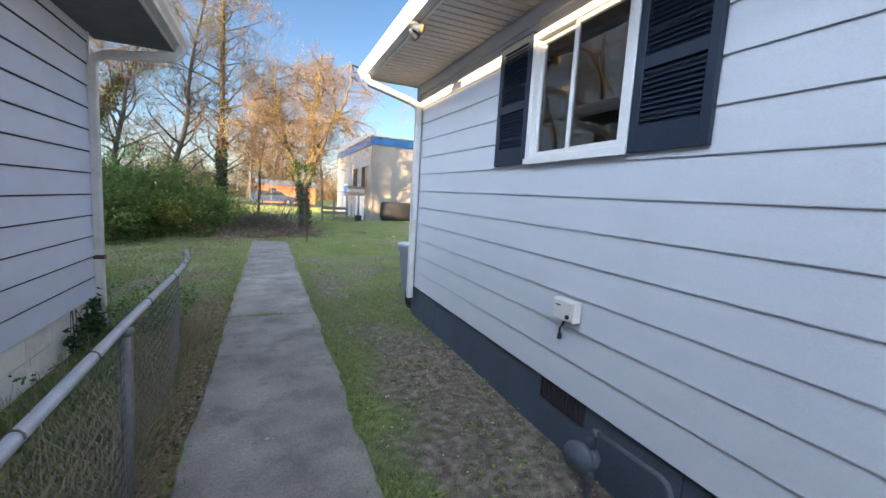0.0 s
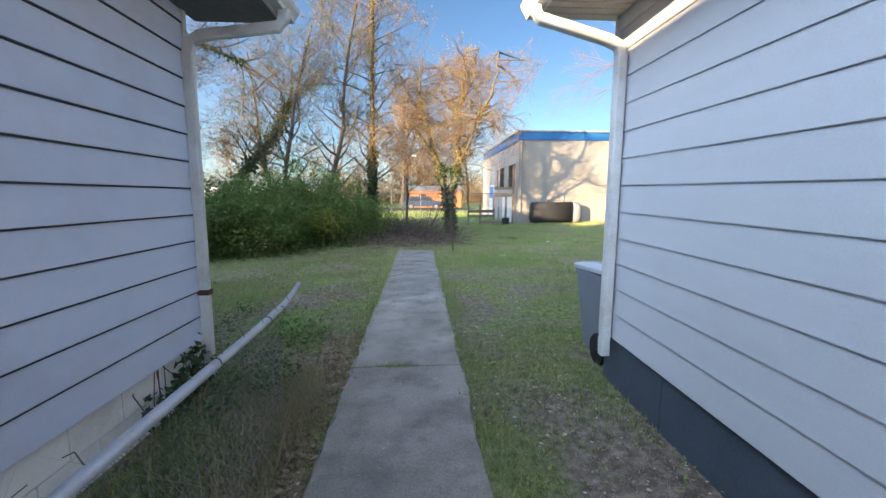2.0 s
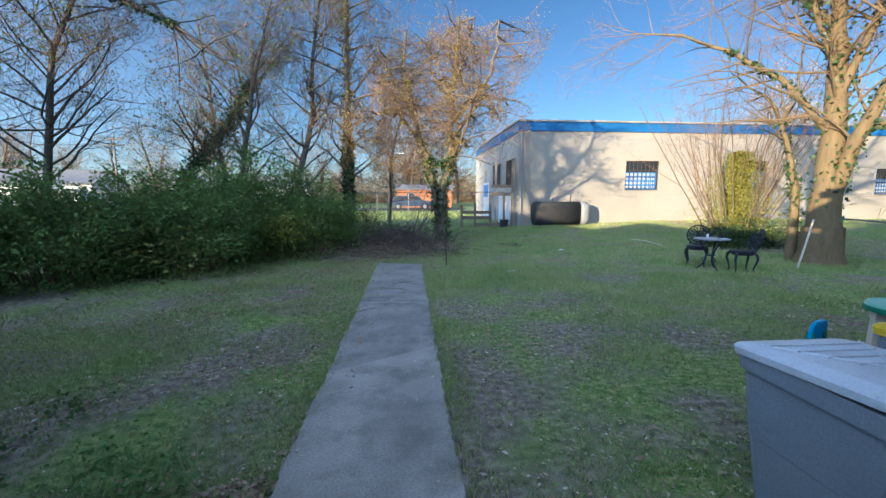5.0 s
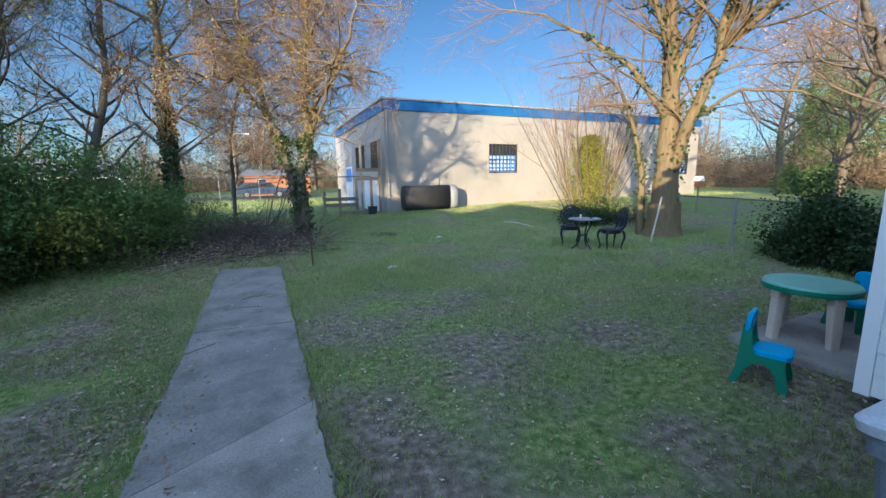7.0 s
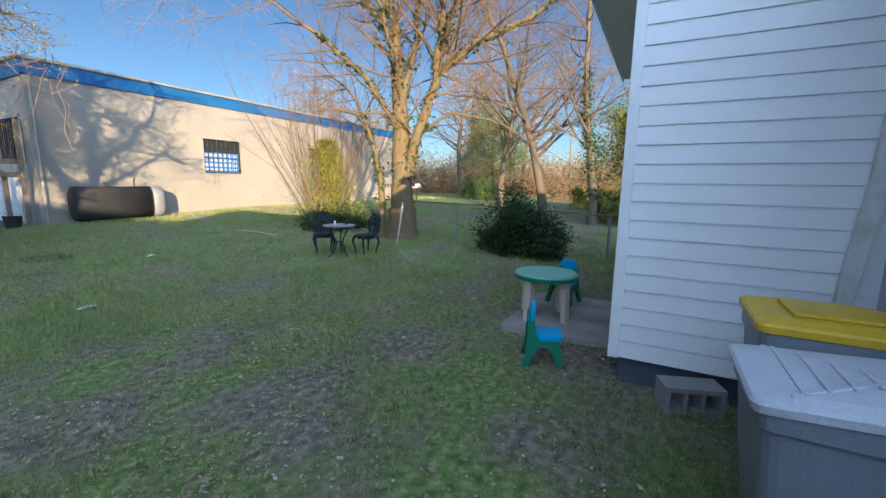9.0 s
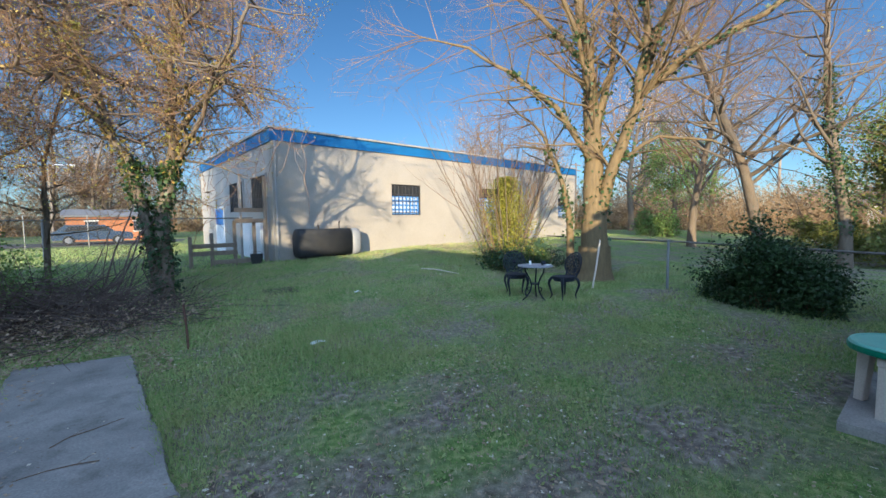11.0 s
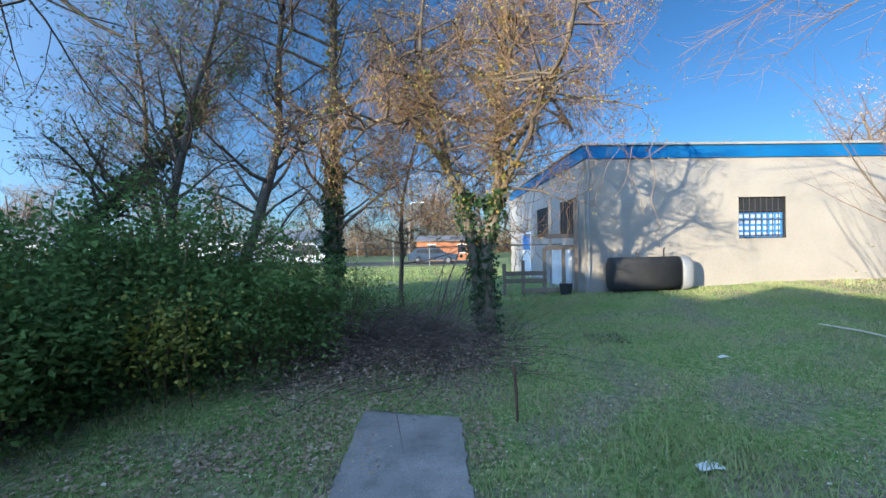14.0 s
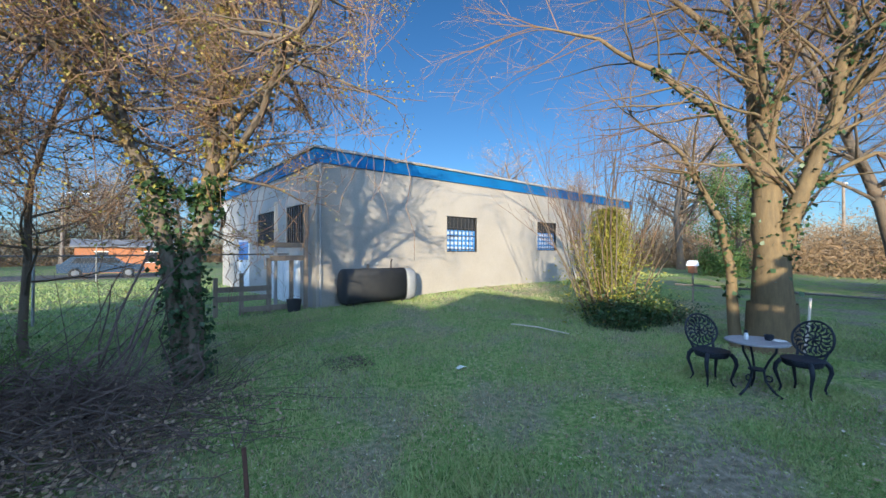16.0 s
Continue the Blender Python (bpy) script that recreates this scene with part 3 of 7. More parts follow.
def louvre_shutter(house, y0, y1):
    """A navy shutter with two louvred panels."""
    z0, z1 = WIN_Z0 - 0.005, 2.89
    s = part("shutter", Geo(), M_SHUTTER, house, "navy blue louvred shutter")
    x0, x1 = XW - 0.045, XW - 0.017
    frame_w = 0.055
    midz = z0 + (z1 - z0) * 0.47
    part("stile", Geo().box(x0, x1, y0, y0 + frame_w, z0, z1, 0.004), M_SHUTTER, s)
    part("stile", Geo().box(x0, x1, y1 - frame_w, y1, z0, z1, 0.004), M_SHUTTER, s)
    for a, b in ((z0, z0 + 0.13), (midz - 0.03, midz + 0.03), (z1 - 0.06, z1)):
        part("rail", Geo().box(x0 + 0.001, x1, y0 + frame_w, y1 - frame_w, a, b), M_SHUTTER, s)
    mesh = None
    for a, b in ((z0 + 0.13, midz - 0.03), (midz + 0.03, z1 - 0.06)):
        n = int((b - a) / 0.026)
        for i in range(n):
            z = a + (b - a) * (i + 0.5) / n
            if mesh is None:
                g = Geo().prism([(-0.013, -0.012), (-0.010, -0.015), (0.013, 0.010), (0.010, 0.013)], 1, y0 + frame_w, y1 - frame_w)
                mesh = data_of("slat", g, M_SHUTTER)
            ob = part("slat", None, M_SHUTTER, s, mesh=mesh)
            ob.location = ((x0 + x1) / 2 + 0.003, 0.0, z)
    part("backing", Geo().box(x1 + 0.001, x1 + 0.008, y0 + 0.02, y1 - 0.02, z0 + 0.02, z1 - 0.02), M_SHUTTER, s)
    return s


def slider_window(house):
    w = part("window", Geo(), M_WINFRAME, house, "white sliding window with two panes")
    x0, x1 = XW - 0.045, XW + 0.06
    f = 0.05
    for name, b in (("frame", (WIN_Y0, WIN_Y0 + f, WIN_Z0, WIN_Z1)), ("frame", (WIN_Y1 - f, WIN_Y1, WIN_Z0, WIN_Z1)), ("frame", (WIN_Y0 + f, WIN_Y1 - f, WIN_Z1 - f, WIN_Z1)), ("sill", (WIN_Y0 + f, WIN_Y1 - f, WIN_Z0, WIN_Z0 + 0.045))):
        part(name, Geo().box(x0, x1, *b, 0.004), M_WINFRAME, w)
    part("sill", Geo().box(x0 - 0.012, x0, WIN_Y0 - 0.002, WIN_Y1 + 0.002, WIN_Z0 - 0.012, WIN_Z0 + 0.03), M_WINFRAME, w)
    ym = (WIN_Y0 + WIN_Y1) / 2 + 0.02
    s = 0.032
    za, zb = WIN_Z0 + 0.045, WIN_Z1 - f
    for y0, y1, dx in ((WIN_Y0 + f, ym + 0.02, 0.0), (ym - 0.02, WIN_Y1 - f, 0.03)):
        xa, xb = x0 + 0.012 + dx, x0 + 0.036 + dx
        for b in ((y0, y0 + s, za, zb), (y1 - s, y1, za, zb), (y0 + s, y1 - s, za, za + s), (y0 + s, y1 - s, zb - s, zb)):
            part("sash", Geo().box(xa, xb, *b, 0.003), M_WINFRAME, w)
        pane = part("pane", Geo().box(xa + 0.009, xa + 0.013, y0 + s, y1 - s, za + s, zb - s), M_GLASS, w)
        pane.visible_shadow = False
    return w


def right_house():
    h = thing("house", "white clapboard house with navy shutters and a dark base", "house", (7.0, -2.0, 0.0), here=True)
    yf, xe = -11.0, 11.0
    base = 0.466
    t = 0.16
    wall = part("wall", holed_wall((yf, YB), (base, EAVE + 0.05), [(WIN_Y0, WIN_Y1, WIN_Z0, WIN_Z1)], 0, XW, XW + t), M_SIDING, h)
    back = part("wall", Geo().box(XW + t, xe, YB - t, YB, base, EAVE + 0.05), M_SIDING, h)
    part("wall", Geo().box(xe - t, xe, yf, YB - t, 0, EAVE + 0.05), M_SIDING, h)
    part("wall", Geo().box(XW + t, xe - t, yf, yf + t, 0, EAVE + 0.05), M_SIDING, h)
    for y in (YB - 0.08, yf + 0.08):
        part("gable", Geo().prism([(XW, EAVE + 0.05), (xe, EAVE + 0.05), ((XW + xe) / 2, 4.55)], 1, y - 0.05, y + 0.05), M_SIDING, h)
    hole = [(WIN_Y0, WIN_Y1, WIN_Z0, WIN_Z1)]
    lap_boards(wall, 0, XW, -1, yf, YB - 0.03, base, EAVE - 0.13, LAP, M_SIDING, hole, seam=4, slope=0.0125)
    lap_boards(back, 1, YB, 1, XW + 0.03, 4.5, base, EAVE, LAP, M_SIDING)
    part("frieze", Geo().box(XW - 0.02, XW, yf, YB, EAVE - 0.13, EAVE), M_SIDING, h)
    found = part("foundation", Geo().box(XW + 0.08, XW + 0.2, yf, YB - 0.08, -0.3, base), M_FOUND_DARK, h)
    part("foundation", Geo().box(XW + 0.2, xe, YB - 0.2, YB - 0.08, -0.3, base), M_FOUND_DARK, h)
    block_course(found, 0, XW + 0.02, -1, yf, YB - 0.02, -0.3, base - 0.004, M_FOUND_DARK, length=3.2, course=0.78)
    part("corner_trim", Geo().box(XW - 0.022, XW + 0.03, YB - 0.03, YB + 0.022, base - 0.012, EAVE), M_TRIM, h)
    part("corner_trim", Geo().box(XW - 0.01, XW + 0.07, YB + 0.022, YB + 0.03, base - 0.012, EAVE), M_TRIM, h)
    gable_roof(h, 2.1, xe + 0.68, yf - 0.25, YB + 0.09, EAVE + 0.12, 4.75, M_SHINGLE)
    soffit = part("soffit", Geo().box(2.12, XW - 0.0, yf - 0.2, YB + 0.07, EAVE - 0.004, EAVE + 0.006), M_SOFFIT, h, "ribbed beige soffit panels")
    mesh = data_of("rib", Geo().box(2.13, XW - 0.03, -0.04, 0.04, EAVE - 0.016, EAVE - 0.004), M_SOFFIT)
    for i in range(82):
        y = YB - 0.02 - i * 0.1
        part("rib", None, M_SOFFIT, soffit, mesh=mesh).location = (0, y, 0)
    part("fascia", Geo().box(2.10, 2.12, yf - 0.22, YB + 0.09, EAVE - 0.03, EAVE + 0.12), M_TRIM, h)
    part("bargeboard", Geo().prism([(2.1, EAVE), (2.1, EAVE + 0.11), (6.89, 4.74), (6.89, 4.6)], 1, YB + 0.07, YB + 0.095), M_TRIM, h)
    gutter(h, 2.10, -1, yf - 0.2, YB + 0.06, EAVE - 0.02, M_TRIM)
    y = YB - 0.21
    downspout("downspout", [(2.035, y + 0.02, EAVE - 0.01), (2.035, y + 0.02, EAVE - 0.06), (2.07, y + 0.02, EAVE - 0.11), (2.60, y + 0.02, EAVE - 0.25), (2.69, y + 0.02, EAVE - 0.29), (2.715, y + 0.02, EAVE - 0.36), (2.715, y + 0.02, 0.46), (2.71, y + 0.02, 0.44), (2.715, y + 0.02, 0.31)], 0.075, 0.085, M_TRIM, h)
    slider_window(h)
    louvre_shutter(h, WIN_Y1 + 0.008, WIN_Y1 + 0.455)
    louvre_shutter(h, WIN_Y0 - 0.455, WIN_Y0 - 0.008)
    # crawl-space vent in the base
    v = part("vent", Geo().box(XW + 0.005, XW + 0.018, 2.46, 2.90, 0.26, 0.43), M_IRON, h, "black slotted crawl-space vent")
    mesh = data_of("bar", Geo().box(XW - 0.004, XW + 0.005, -0.008, 0.008, 0.28, 0.41), M_IRON)
    for i in range(14):
        part("bar", None, M_IRON, v, mesh=mesh).location = (0, 2.49 + i * 0.03, 0)
    # the room behind the window
    part("room", Geo().box(5.4, 5.45, 0.2, 4.8, 0.6, 3.0).box(XW + t, 5.4, 0.2, 0.25, 0.6, 3.0).box(XW + t, 5.4, 4.75, 4.8, 0.6, 3.0).box(XW + t, 5.4, 0.25, 4.75, 0.55, 0.6).box(XW + t, 5.4, 0.25, 4.75, 2.98, 3.03), M_DARKROOM, h, "dim brown interior walls")
    # rear addition with narrow vinyl boards
    ax, ay, ae, ab = 4.65, 7.4, 7.35, 0.262
    aw = part("wall", Geo().box(ax, ax + t, YB, ay - t, ab, 3.1), M_VINYL, h)
    an = part("wall", Geo().box(ax, ae, ay - t, ay, ab, 3.1), M_VINYL, h)
    part("wall", Geo().box(ae - t, ae, YB, ay - t, ab, 3.1), M_VINYL, h)
    lap_boards(aw, 0, ax, -1, YB + 0.02, ay - 0.06, ab, 3.1, 0.14, M_VINYL, depth=0.013)
    lap_boards(an, 1, ay, 1, ax + 0.06, ae, ab, 3.1, 0.14, M_VINYL, depth=0.013)
    part("corner_trim", Geo().box(ax - 0.02, ax + 0.06, ay - 0.06, ay + 0.02, ab - 0.01, 3.1, 0.004), M_VINYL, h)
    part("foundation", Geo().box(ax + 0.06, ae, YB, ay - 0.06, -0.3, ab), M_FOUND_DARK, h)
    part("roof_slope", Geo().prism([(YB - 0.1, 3.95), (ay + 0.36, 3.17), (ay + 0.36, 3.23), (YB - 0.1, 4.02)], 0, ax - 0.12, ae + 0.3), M_SHINGLE, h)
    part("soffit", Geo().box(ax - 0.1, ae + 0.28, ay, ay + 0.34, 3.1, 3.115), M_VINYL, h)
    part("fascia", Geo().box(ax - 0.1, ae + 0.28, ay + 0.34, ay + 0.36, 3.07, 3.2), M_VINYL, h)
    part("gable", Geo().prism([(YB, 3.1), (ay, 3.1), (ay, 3.2), (YB, 3.93)], 0, ax, ax + 0.1), M_VINYL, h)
    part("access_panel", Geo().box(5.0, 5.7, ay + 0.015, ay + 0.028, 0.22, 0.75), M_TANPLY, h, "tan plywood crawl-space panel")
    downspout("downspout", [(ax - 0.06, 5.97, 2.45), (ax - 0.06, 5.97, 2.2), (ax - 0.06, 5.99, 1.7), (ax - 0.06, 6.06, 1.0), (ax - 0.06, 6.09, 0.5), (ax - 0.06, 6.09, 0.12)], 0.07, 0.09, M_TRIM, h)
    return h


M_TANPLY = surface("tan_plywood", (0.50, 0.40, 0.24), (0.40, 0.31, 0.18), 0.8, 4, 50, 0.1)
right_house()


# ---------------------------------------------------------------- warehouse
WX0, WX1, WY0, WY1, WTOP = 6.05, 25.1, 22.69, 34.0, 4.42


def barred_window(parent, x0, x1, z0, z1, blue=True):
    w = part("window", Geo(), M_IRON, parent, "barred window with a blue lower board")
    y = WY0
    part("reveal", Geo().box(x0, x1, y + 0.10, y + 0.12, z0, z1), M_DARKPANE, w)
    if blue:
        part("board", Geo().box(x0 + 0.03, x1 - 0.03, y + 0.085, y + 0.098, z0 + 0.03, z0 + (z1 - z0) * 0.62), M_BLUEWIN, w)
        for i in range(4):
            z = z0 + 0.08 + i * (z1 - z0) * 0.145
            for k in range(7):
                xa = x0 + 0.06 + k * (x1 - x0 - 0.1) / 7
                part("pane", Geo().box(xa, xa + (x1 - x0) * 0.085, y + 0.078, y + 0.084, z, z + (z1 - z0) * 0.085), M_PALEPANE, w)
    for a, b, c, d in ((x0 - 0.03, x1 + 0.03, z0 - 0.04, z0), (x0 - 0.03, x1 + 0.03, z1, z1 + 0.03), (x0 - 0.03, x0, z0, z1), (x1, x1 + 0.03, z0, z1)):
        part("frame", Geo().box(a, b, y - 0.02, y + 0.1, c, d), M_STUCCO, w)
    n = 8
    for i in range(n + 1):
        x = x0 + 0.015 + (x1 - x0 - 0.03) * i / n
        part("bar", Geo().tube([(x, y + 0.04, z0), (x, y + 0.04, z1)], 0.012, 6), M_IRON, w)
    for z in (z0 + 0.1, z0 + (z1 - z0) * 0.45, z0 + (z1 - z0) * 0.68):
        part("crossbar", Geo().box(x0, x1, y + 0.03, y + 0.05, z - 0.012, z + 0.012), M_IRON, w)
    return w


M_DARKPANE = surface("dark_glass_board", (0.02, 0.022, 0.026), (0.035, 0.035, 0.04), 0.25, 3, 40, 0.02, spec=0.5)
M_PALEPANE = surface("pale_blue_pane", (0.38, 0.44, 0.55), (0.28, 0.34, 0.46), 0.4, 3, 40, 0.02)
M_WHITEDOOR = surface("white_door_paint", (0.52, 0.54, 0.58), (0.42, 0.44, 0.47), 0.5, 3, 40, 0.03)


def warehouse():
    w = thing("warehouse", "cream stucco warehouse with a blue roof band and barred windows", "building", (15.0, 28.0, 0.2), here=True)
    wins = [(10.905, 12.425, 1.877, 3.17, True), (16.2, 17.62, 1.95, 3.22, True), (23.2, 24.3, 1.7, 2.9, True)]
    g = holed_wall((WX0, WX1), (-0.3, WTOP), [o[:4] for o in wins], 1, WY0, WY0 + 0.25)
    part("wall", g, M_STUCCO, w)
    part("wall", Geo().box(WX0, WX0 + 0.25, WY0 + 0.25, WY1, -0.3, WTOP), M_STUCCO_SIDE, w)
    part("wall", Geo().box(WX1 - 0.25, WX1, WY0 + 0.25, WY1, -0.3, WTOP), M_STUCCO, w)
    part("wall", Geo().box(WX0, WX1, WY1, WY1 + 0.2, -0.3, WTOP), M_STUCCO, w)
    part("fascia", Geo().box(WX0 - 0.06, WX1 + 0.06, WY0 - 0.06, WY0, WTOP - 0.01, 4.80), M_BLUE, w, "bright blue fascia band")
    part("fascia", Geo().box(WX0 - 0.06, WX0, WY0, WY1, WTOP - 0.05, 4.78), M_BLUE, w, "bright blue fascia band")
    part("roof", Geo().box(WX0 - 0.12, WX1 + 0.12, WY0 - 0.12, WY1 + 0.2, 4.80, 4.87), M_ROOF_EDGE, w)
    part("corner_pipe", Geo().tube([(WX0 + 0.1, WY0 - 0.05, 0.2), (WX0 + 0.1, WY0 - 0.05, 4.4)], 0.04, 8), M_STUCCO_SIDE, w)
    for a in wins:
        barred_window(w, *a)
    # openings in the side wall
    for y0, y1 in ((23.3, 25.0), (26.1, 28.2)):
        s = part("window", Geo().box(WX0 - 0.015, WX0, y0, y1, 2.1, 3.3), M_DARKPANE, w, "dark side window")
        for k in range(9):
            yb = y0 + (y1 - y0) * (k + 0.5) / 9
            part("bar", Geo().tube([(WX0 - 0.03, yb, 2.1), (WX0 - 0.03, yb, 3.3)], 0.014, 6), M_IRON, s)
        part("frame", Geo().box(WX0 - 0.05, WX0 - 0.015, y0 - 0.08, y0, 2.05, 3.38).box(WX0 - 0.05, WX0 - 0.015, y1, y1 + 0.08, 2.05, 3.38).box(WX0 - 0.05, WX0 - 0.015, y0, y1, 3.3, 3.38), M_STUCCO_SIDE, s)
    d = part("door", Geo().box(WX0 - 0.05, WX0, 23.9, 26.4, 0.2, 1.68), M_WHITEDOOR, w, "pair of pale low doors")
    for a in (24.0, 25.2):
        part("panel", Geo().box(WX0 - 0.065, WX0 - 0.05, a, a + 1.05, 0.3, 1.58), M_WHITEDOOR, d)
    b = part("door", Geo().box(WX0 - 0.03, WX0, 29.4, 31.0, 0.2, 2.4), M_WHITEDOOR, w, "pale side door with a blue upper panel")
    part("panel", Geo().box(WX0 - 0.05, WX0 - 0.03, 29.5, 30.9, 1.55, 2.3), M_BLUEWIN, b)
    return w


warehouse()


# ---------------------------------------------------------------- plants
def mesh_from_arrays(name, verts, faces_n, material):
    """A large mesh from numpy arrays: verts (n, 3), all faces with faces_n corners in order."""
    me = bpy.data.meshes.new(name)
    n = len(verts)
    me.vertices.add(n)
    me.vertices.foreach_set("co", np.asarray(verts, np.float32).ravel())
    k = n // faces_n
    me.loops.add(n)
    me.loops.foreach_set("vertex_index", np.arange(n, dtype=np.int32))
    me.polygons.add(k)
    me.polygons.foreach_set("loop_start", np.arange(0, n, faces_n, dtype=np.int32))
    me.update(calc_edges=True)
    me.validate()
    me.materials.append(material)
    return me


def leaf_cloud(points, size, rng, droop=0.0, aspect=0.6):
    """One folded leaf at every point, turned at random: (4n, 3) corners."""
    p = np.asarray(points, float)
    n = len(p)
    s = size * rng.uniform(0.6, 1.3, (n, 1))
    a = rng.normal(size=(n, 3))
    a[:, 2] = a[:, 2] * 0.6 - droop
    a /= np.linalg.norm(a, axis=1, keepdims=True)
    b = rng.normal(size=(n, 3))
    b -= a * (a * b).sum(1, keepdims=True)
    b /= np.linalg.norm(b, axis=1, keepdims=True)
    c = np.cross(a, b)
    out = np.empty((n, 4, 3))
    out[:, 0] = p
    out[:, 1] = p + s * (0.5 * a + aspect * 0.5 * b + 0.12 * c)
    out[:, 2] = p + s * a
    out[:, 3] = p + s * (0.5 * a - aspect * 0.5 * b + 0.12 * c)
    return out.reshape(-1, 3)


class Grower:
    """Grows tapered limbs that fork down to twigs, and remembers where the twigs run."""

    def __init__(self, seed):
        self.rng = random.Random(seed)
        self.wood, self.twigs, self.tips, self.trunk_pts = Geo(), Geo(), [], []

    def limb(self, start, way, length, radius, level, last, up=0.08, wander=0.22, kids=(5, 7), spread=(30, 60), shrink=(0.45, 0.7), fork_from=0.3, droop=0.0):
        r = self.rng
        way = Vector(way).normalized()
        n = max(3, min(9, int(length / (0.35 if level < 2 else 0.22)) + 2))
        pts, radii, p, d = [], [], Vector(start), way.copy()
        for i in range(n + 1):
            f = i / n
            pts.append(p.copy())
            radii.append(radius * (1 - 0.72 * f) if level < last else radius * (1 - 0.6 * f))
            d = d + Vector((r.gauss(0, wander), r.gauss(0, wander), r.gauss(0, wander * 0.7) + up - droop * level)) * 0.6
            d.normalize()
            p = p + d * (length / n)
        sides = 9 if radius > 0.07 else 6 if radius > 0.025 else 4 if radius > 0.009 else 3
        (self.wood if radius > 0.016 else self.twigs).tube(pts, radii, sides, cap=False)
        if level <= 1:
            self.trunk_pts += [(q, w) for q, w in zip(pts, radii)]
        if level >= last - 1:
            self.tips += pts[1:]
        if level >= last:
            return
        count = r.randint(*kids)
        for k in range(count):
            f = fork_from + (1 - fork_from) * (k + r.random()) / count
            i = min(n - 1, int(f * n))
            base = pts[i].lerp(pts[i + 1], f * n - i)
            along = (pts[i + 1] - pts[i]).normalized()
            side = along.orthogonal().normalized()
            side.rotate(Matrix.Rotation(r.uniform(0, 2 * math.pi), 3, along))
            a = radians(r.uniform(*spread))
            out = along * math.cos(a) + side * math.sin(a)
            ln = length * r.uniform(*shrink) * (1.15 - 0.45 * f)
            rad = max(0.003, radii[i] * r.uniform(0.36, 0.55))
            self.limb(base, out, ln, rad, level + 1, last, up, wander * 1.1, kids, spread, shrink, 0.2, droop)


def hang_vines(g, n, lo, hi, zmin=0.6):
    """Thin looping vines that hang from the twigs."""
    r = g.rng
    src = [q for q in g.tips if q.z > zmin + 0.8]
    for _ in range(n if src else 0):
        a = r.choice(src).copy()
        ln = min(r.uniform(lo, hi), a.z - 0.15)
        sway = Vector((r.gauss(0, 0.35), r.gauss(0, 0.35), 0))
        pts = [a + sway * f ** 1.5 + Vector((r.gauss(0, 0.05), r.gauss(0, 0.05), -ln * f)) for f in (0, 0.2, 0.4, 0.6, 0.8, 1.0)]
        if r.random() < 0.9:
            b = min((r.choice(src) for _ in range(12)), key=lambda q: abs((q - a).length - 1.4))
            if (b - a).length < 2.4:
                sag = r.uniform(0.1, 0.6)
                pts = [a.lerp(b, f) + Vector((r.gauss(0, 0.06), r.gauss(0, 0.06), -sag * 4 * f * (1 - f))) for f in (0, 0.17, 0.34, 0.5, 0.67, 0.84, 1.0)]
        g.twigs.tube(pts, [0.005 if i < 4 else 0.0035 for i in range(len(pts))], 3, cap=False)


def tree(name, label, at, grown, bark, twig_mat=None, leaves=None, leaf_mat=None, leaf_label="", ivy=None, category="tree", group=""):
    t = thing(name, label, category, at, group=group)
    part("trunk", grown.wood, bark, t, smooth=True)
    if grown.twigs.f:
        tagged(part("twig_haze", grown.twigs, twig_mat or M_TWIG, t, "fine bare twigs"), kind="stuff")
    if leaves is not None and len(leaves):
        ob = new("crown", mesh_from_arrays("crown", leaves, 4, leaf_mat))
        ob.parent = t
        tagged(ob, leaf_label)
    if ivy is not None and len(ivy):
        ob = new("ivy", mesh_from_arrays("ivy", ivy, 4, M_IVY))
        ob.parent = t
        tagged(ob, "dark green climbing ivy")
    return t


def pick(points, n, jitter, rng):
    """n points near a list of points."""
    p = np.array([tuple(q) for q in points])
    return p[rng.integers(0, len(p), n)] + rng.normal(0, jitter, (n, 3))


def ivy_on(grown, z0, z1, n, thick, rng, size=0.09):
    pts = [(q, w) for q, w in grown.trunk_pts if z0 <= q.z <= z1 and w > 0.042]
    if not pts:
        return None
    p = np.array([tuple(q) for q, _ in pts])
    w = np.array([r for _, r in pts])
    i = rng.integers(0, len(pts) - 1, n)
    f = rng.random((n, 1))
    j = np.minimum(i + 1, len(pts) - 1)
    near = np.linalg.norm(p[j] - p[i], axis=1) < 1.2
    j = np.where(near, j, i)
    c = p[i] * (1 - f) + p[j] * f
    d = rng.normal(size=(n, 3))
    d[:, 2] *= 0.4
    d /= np.linalg.norm(d, axis=1, keepdims=True)
    return leaf_cloud(c + d * (w[i][:, None] + thick * rng.random((n, 1)) ** 1.5), size, rng, 0.4, 0.9)


R = np.random.default_rng(11)


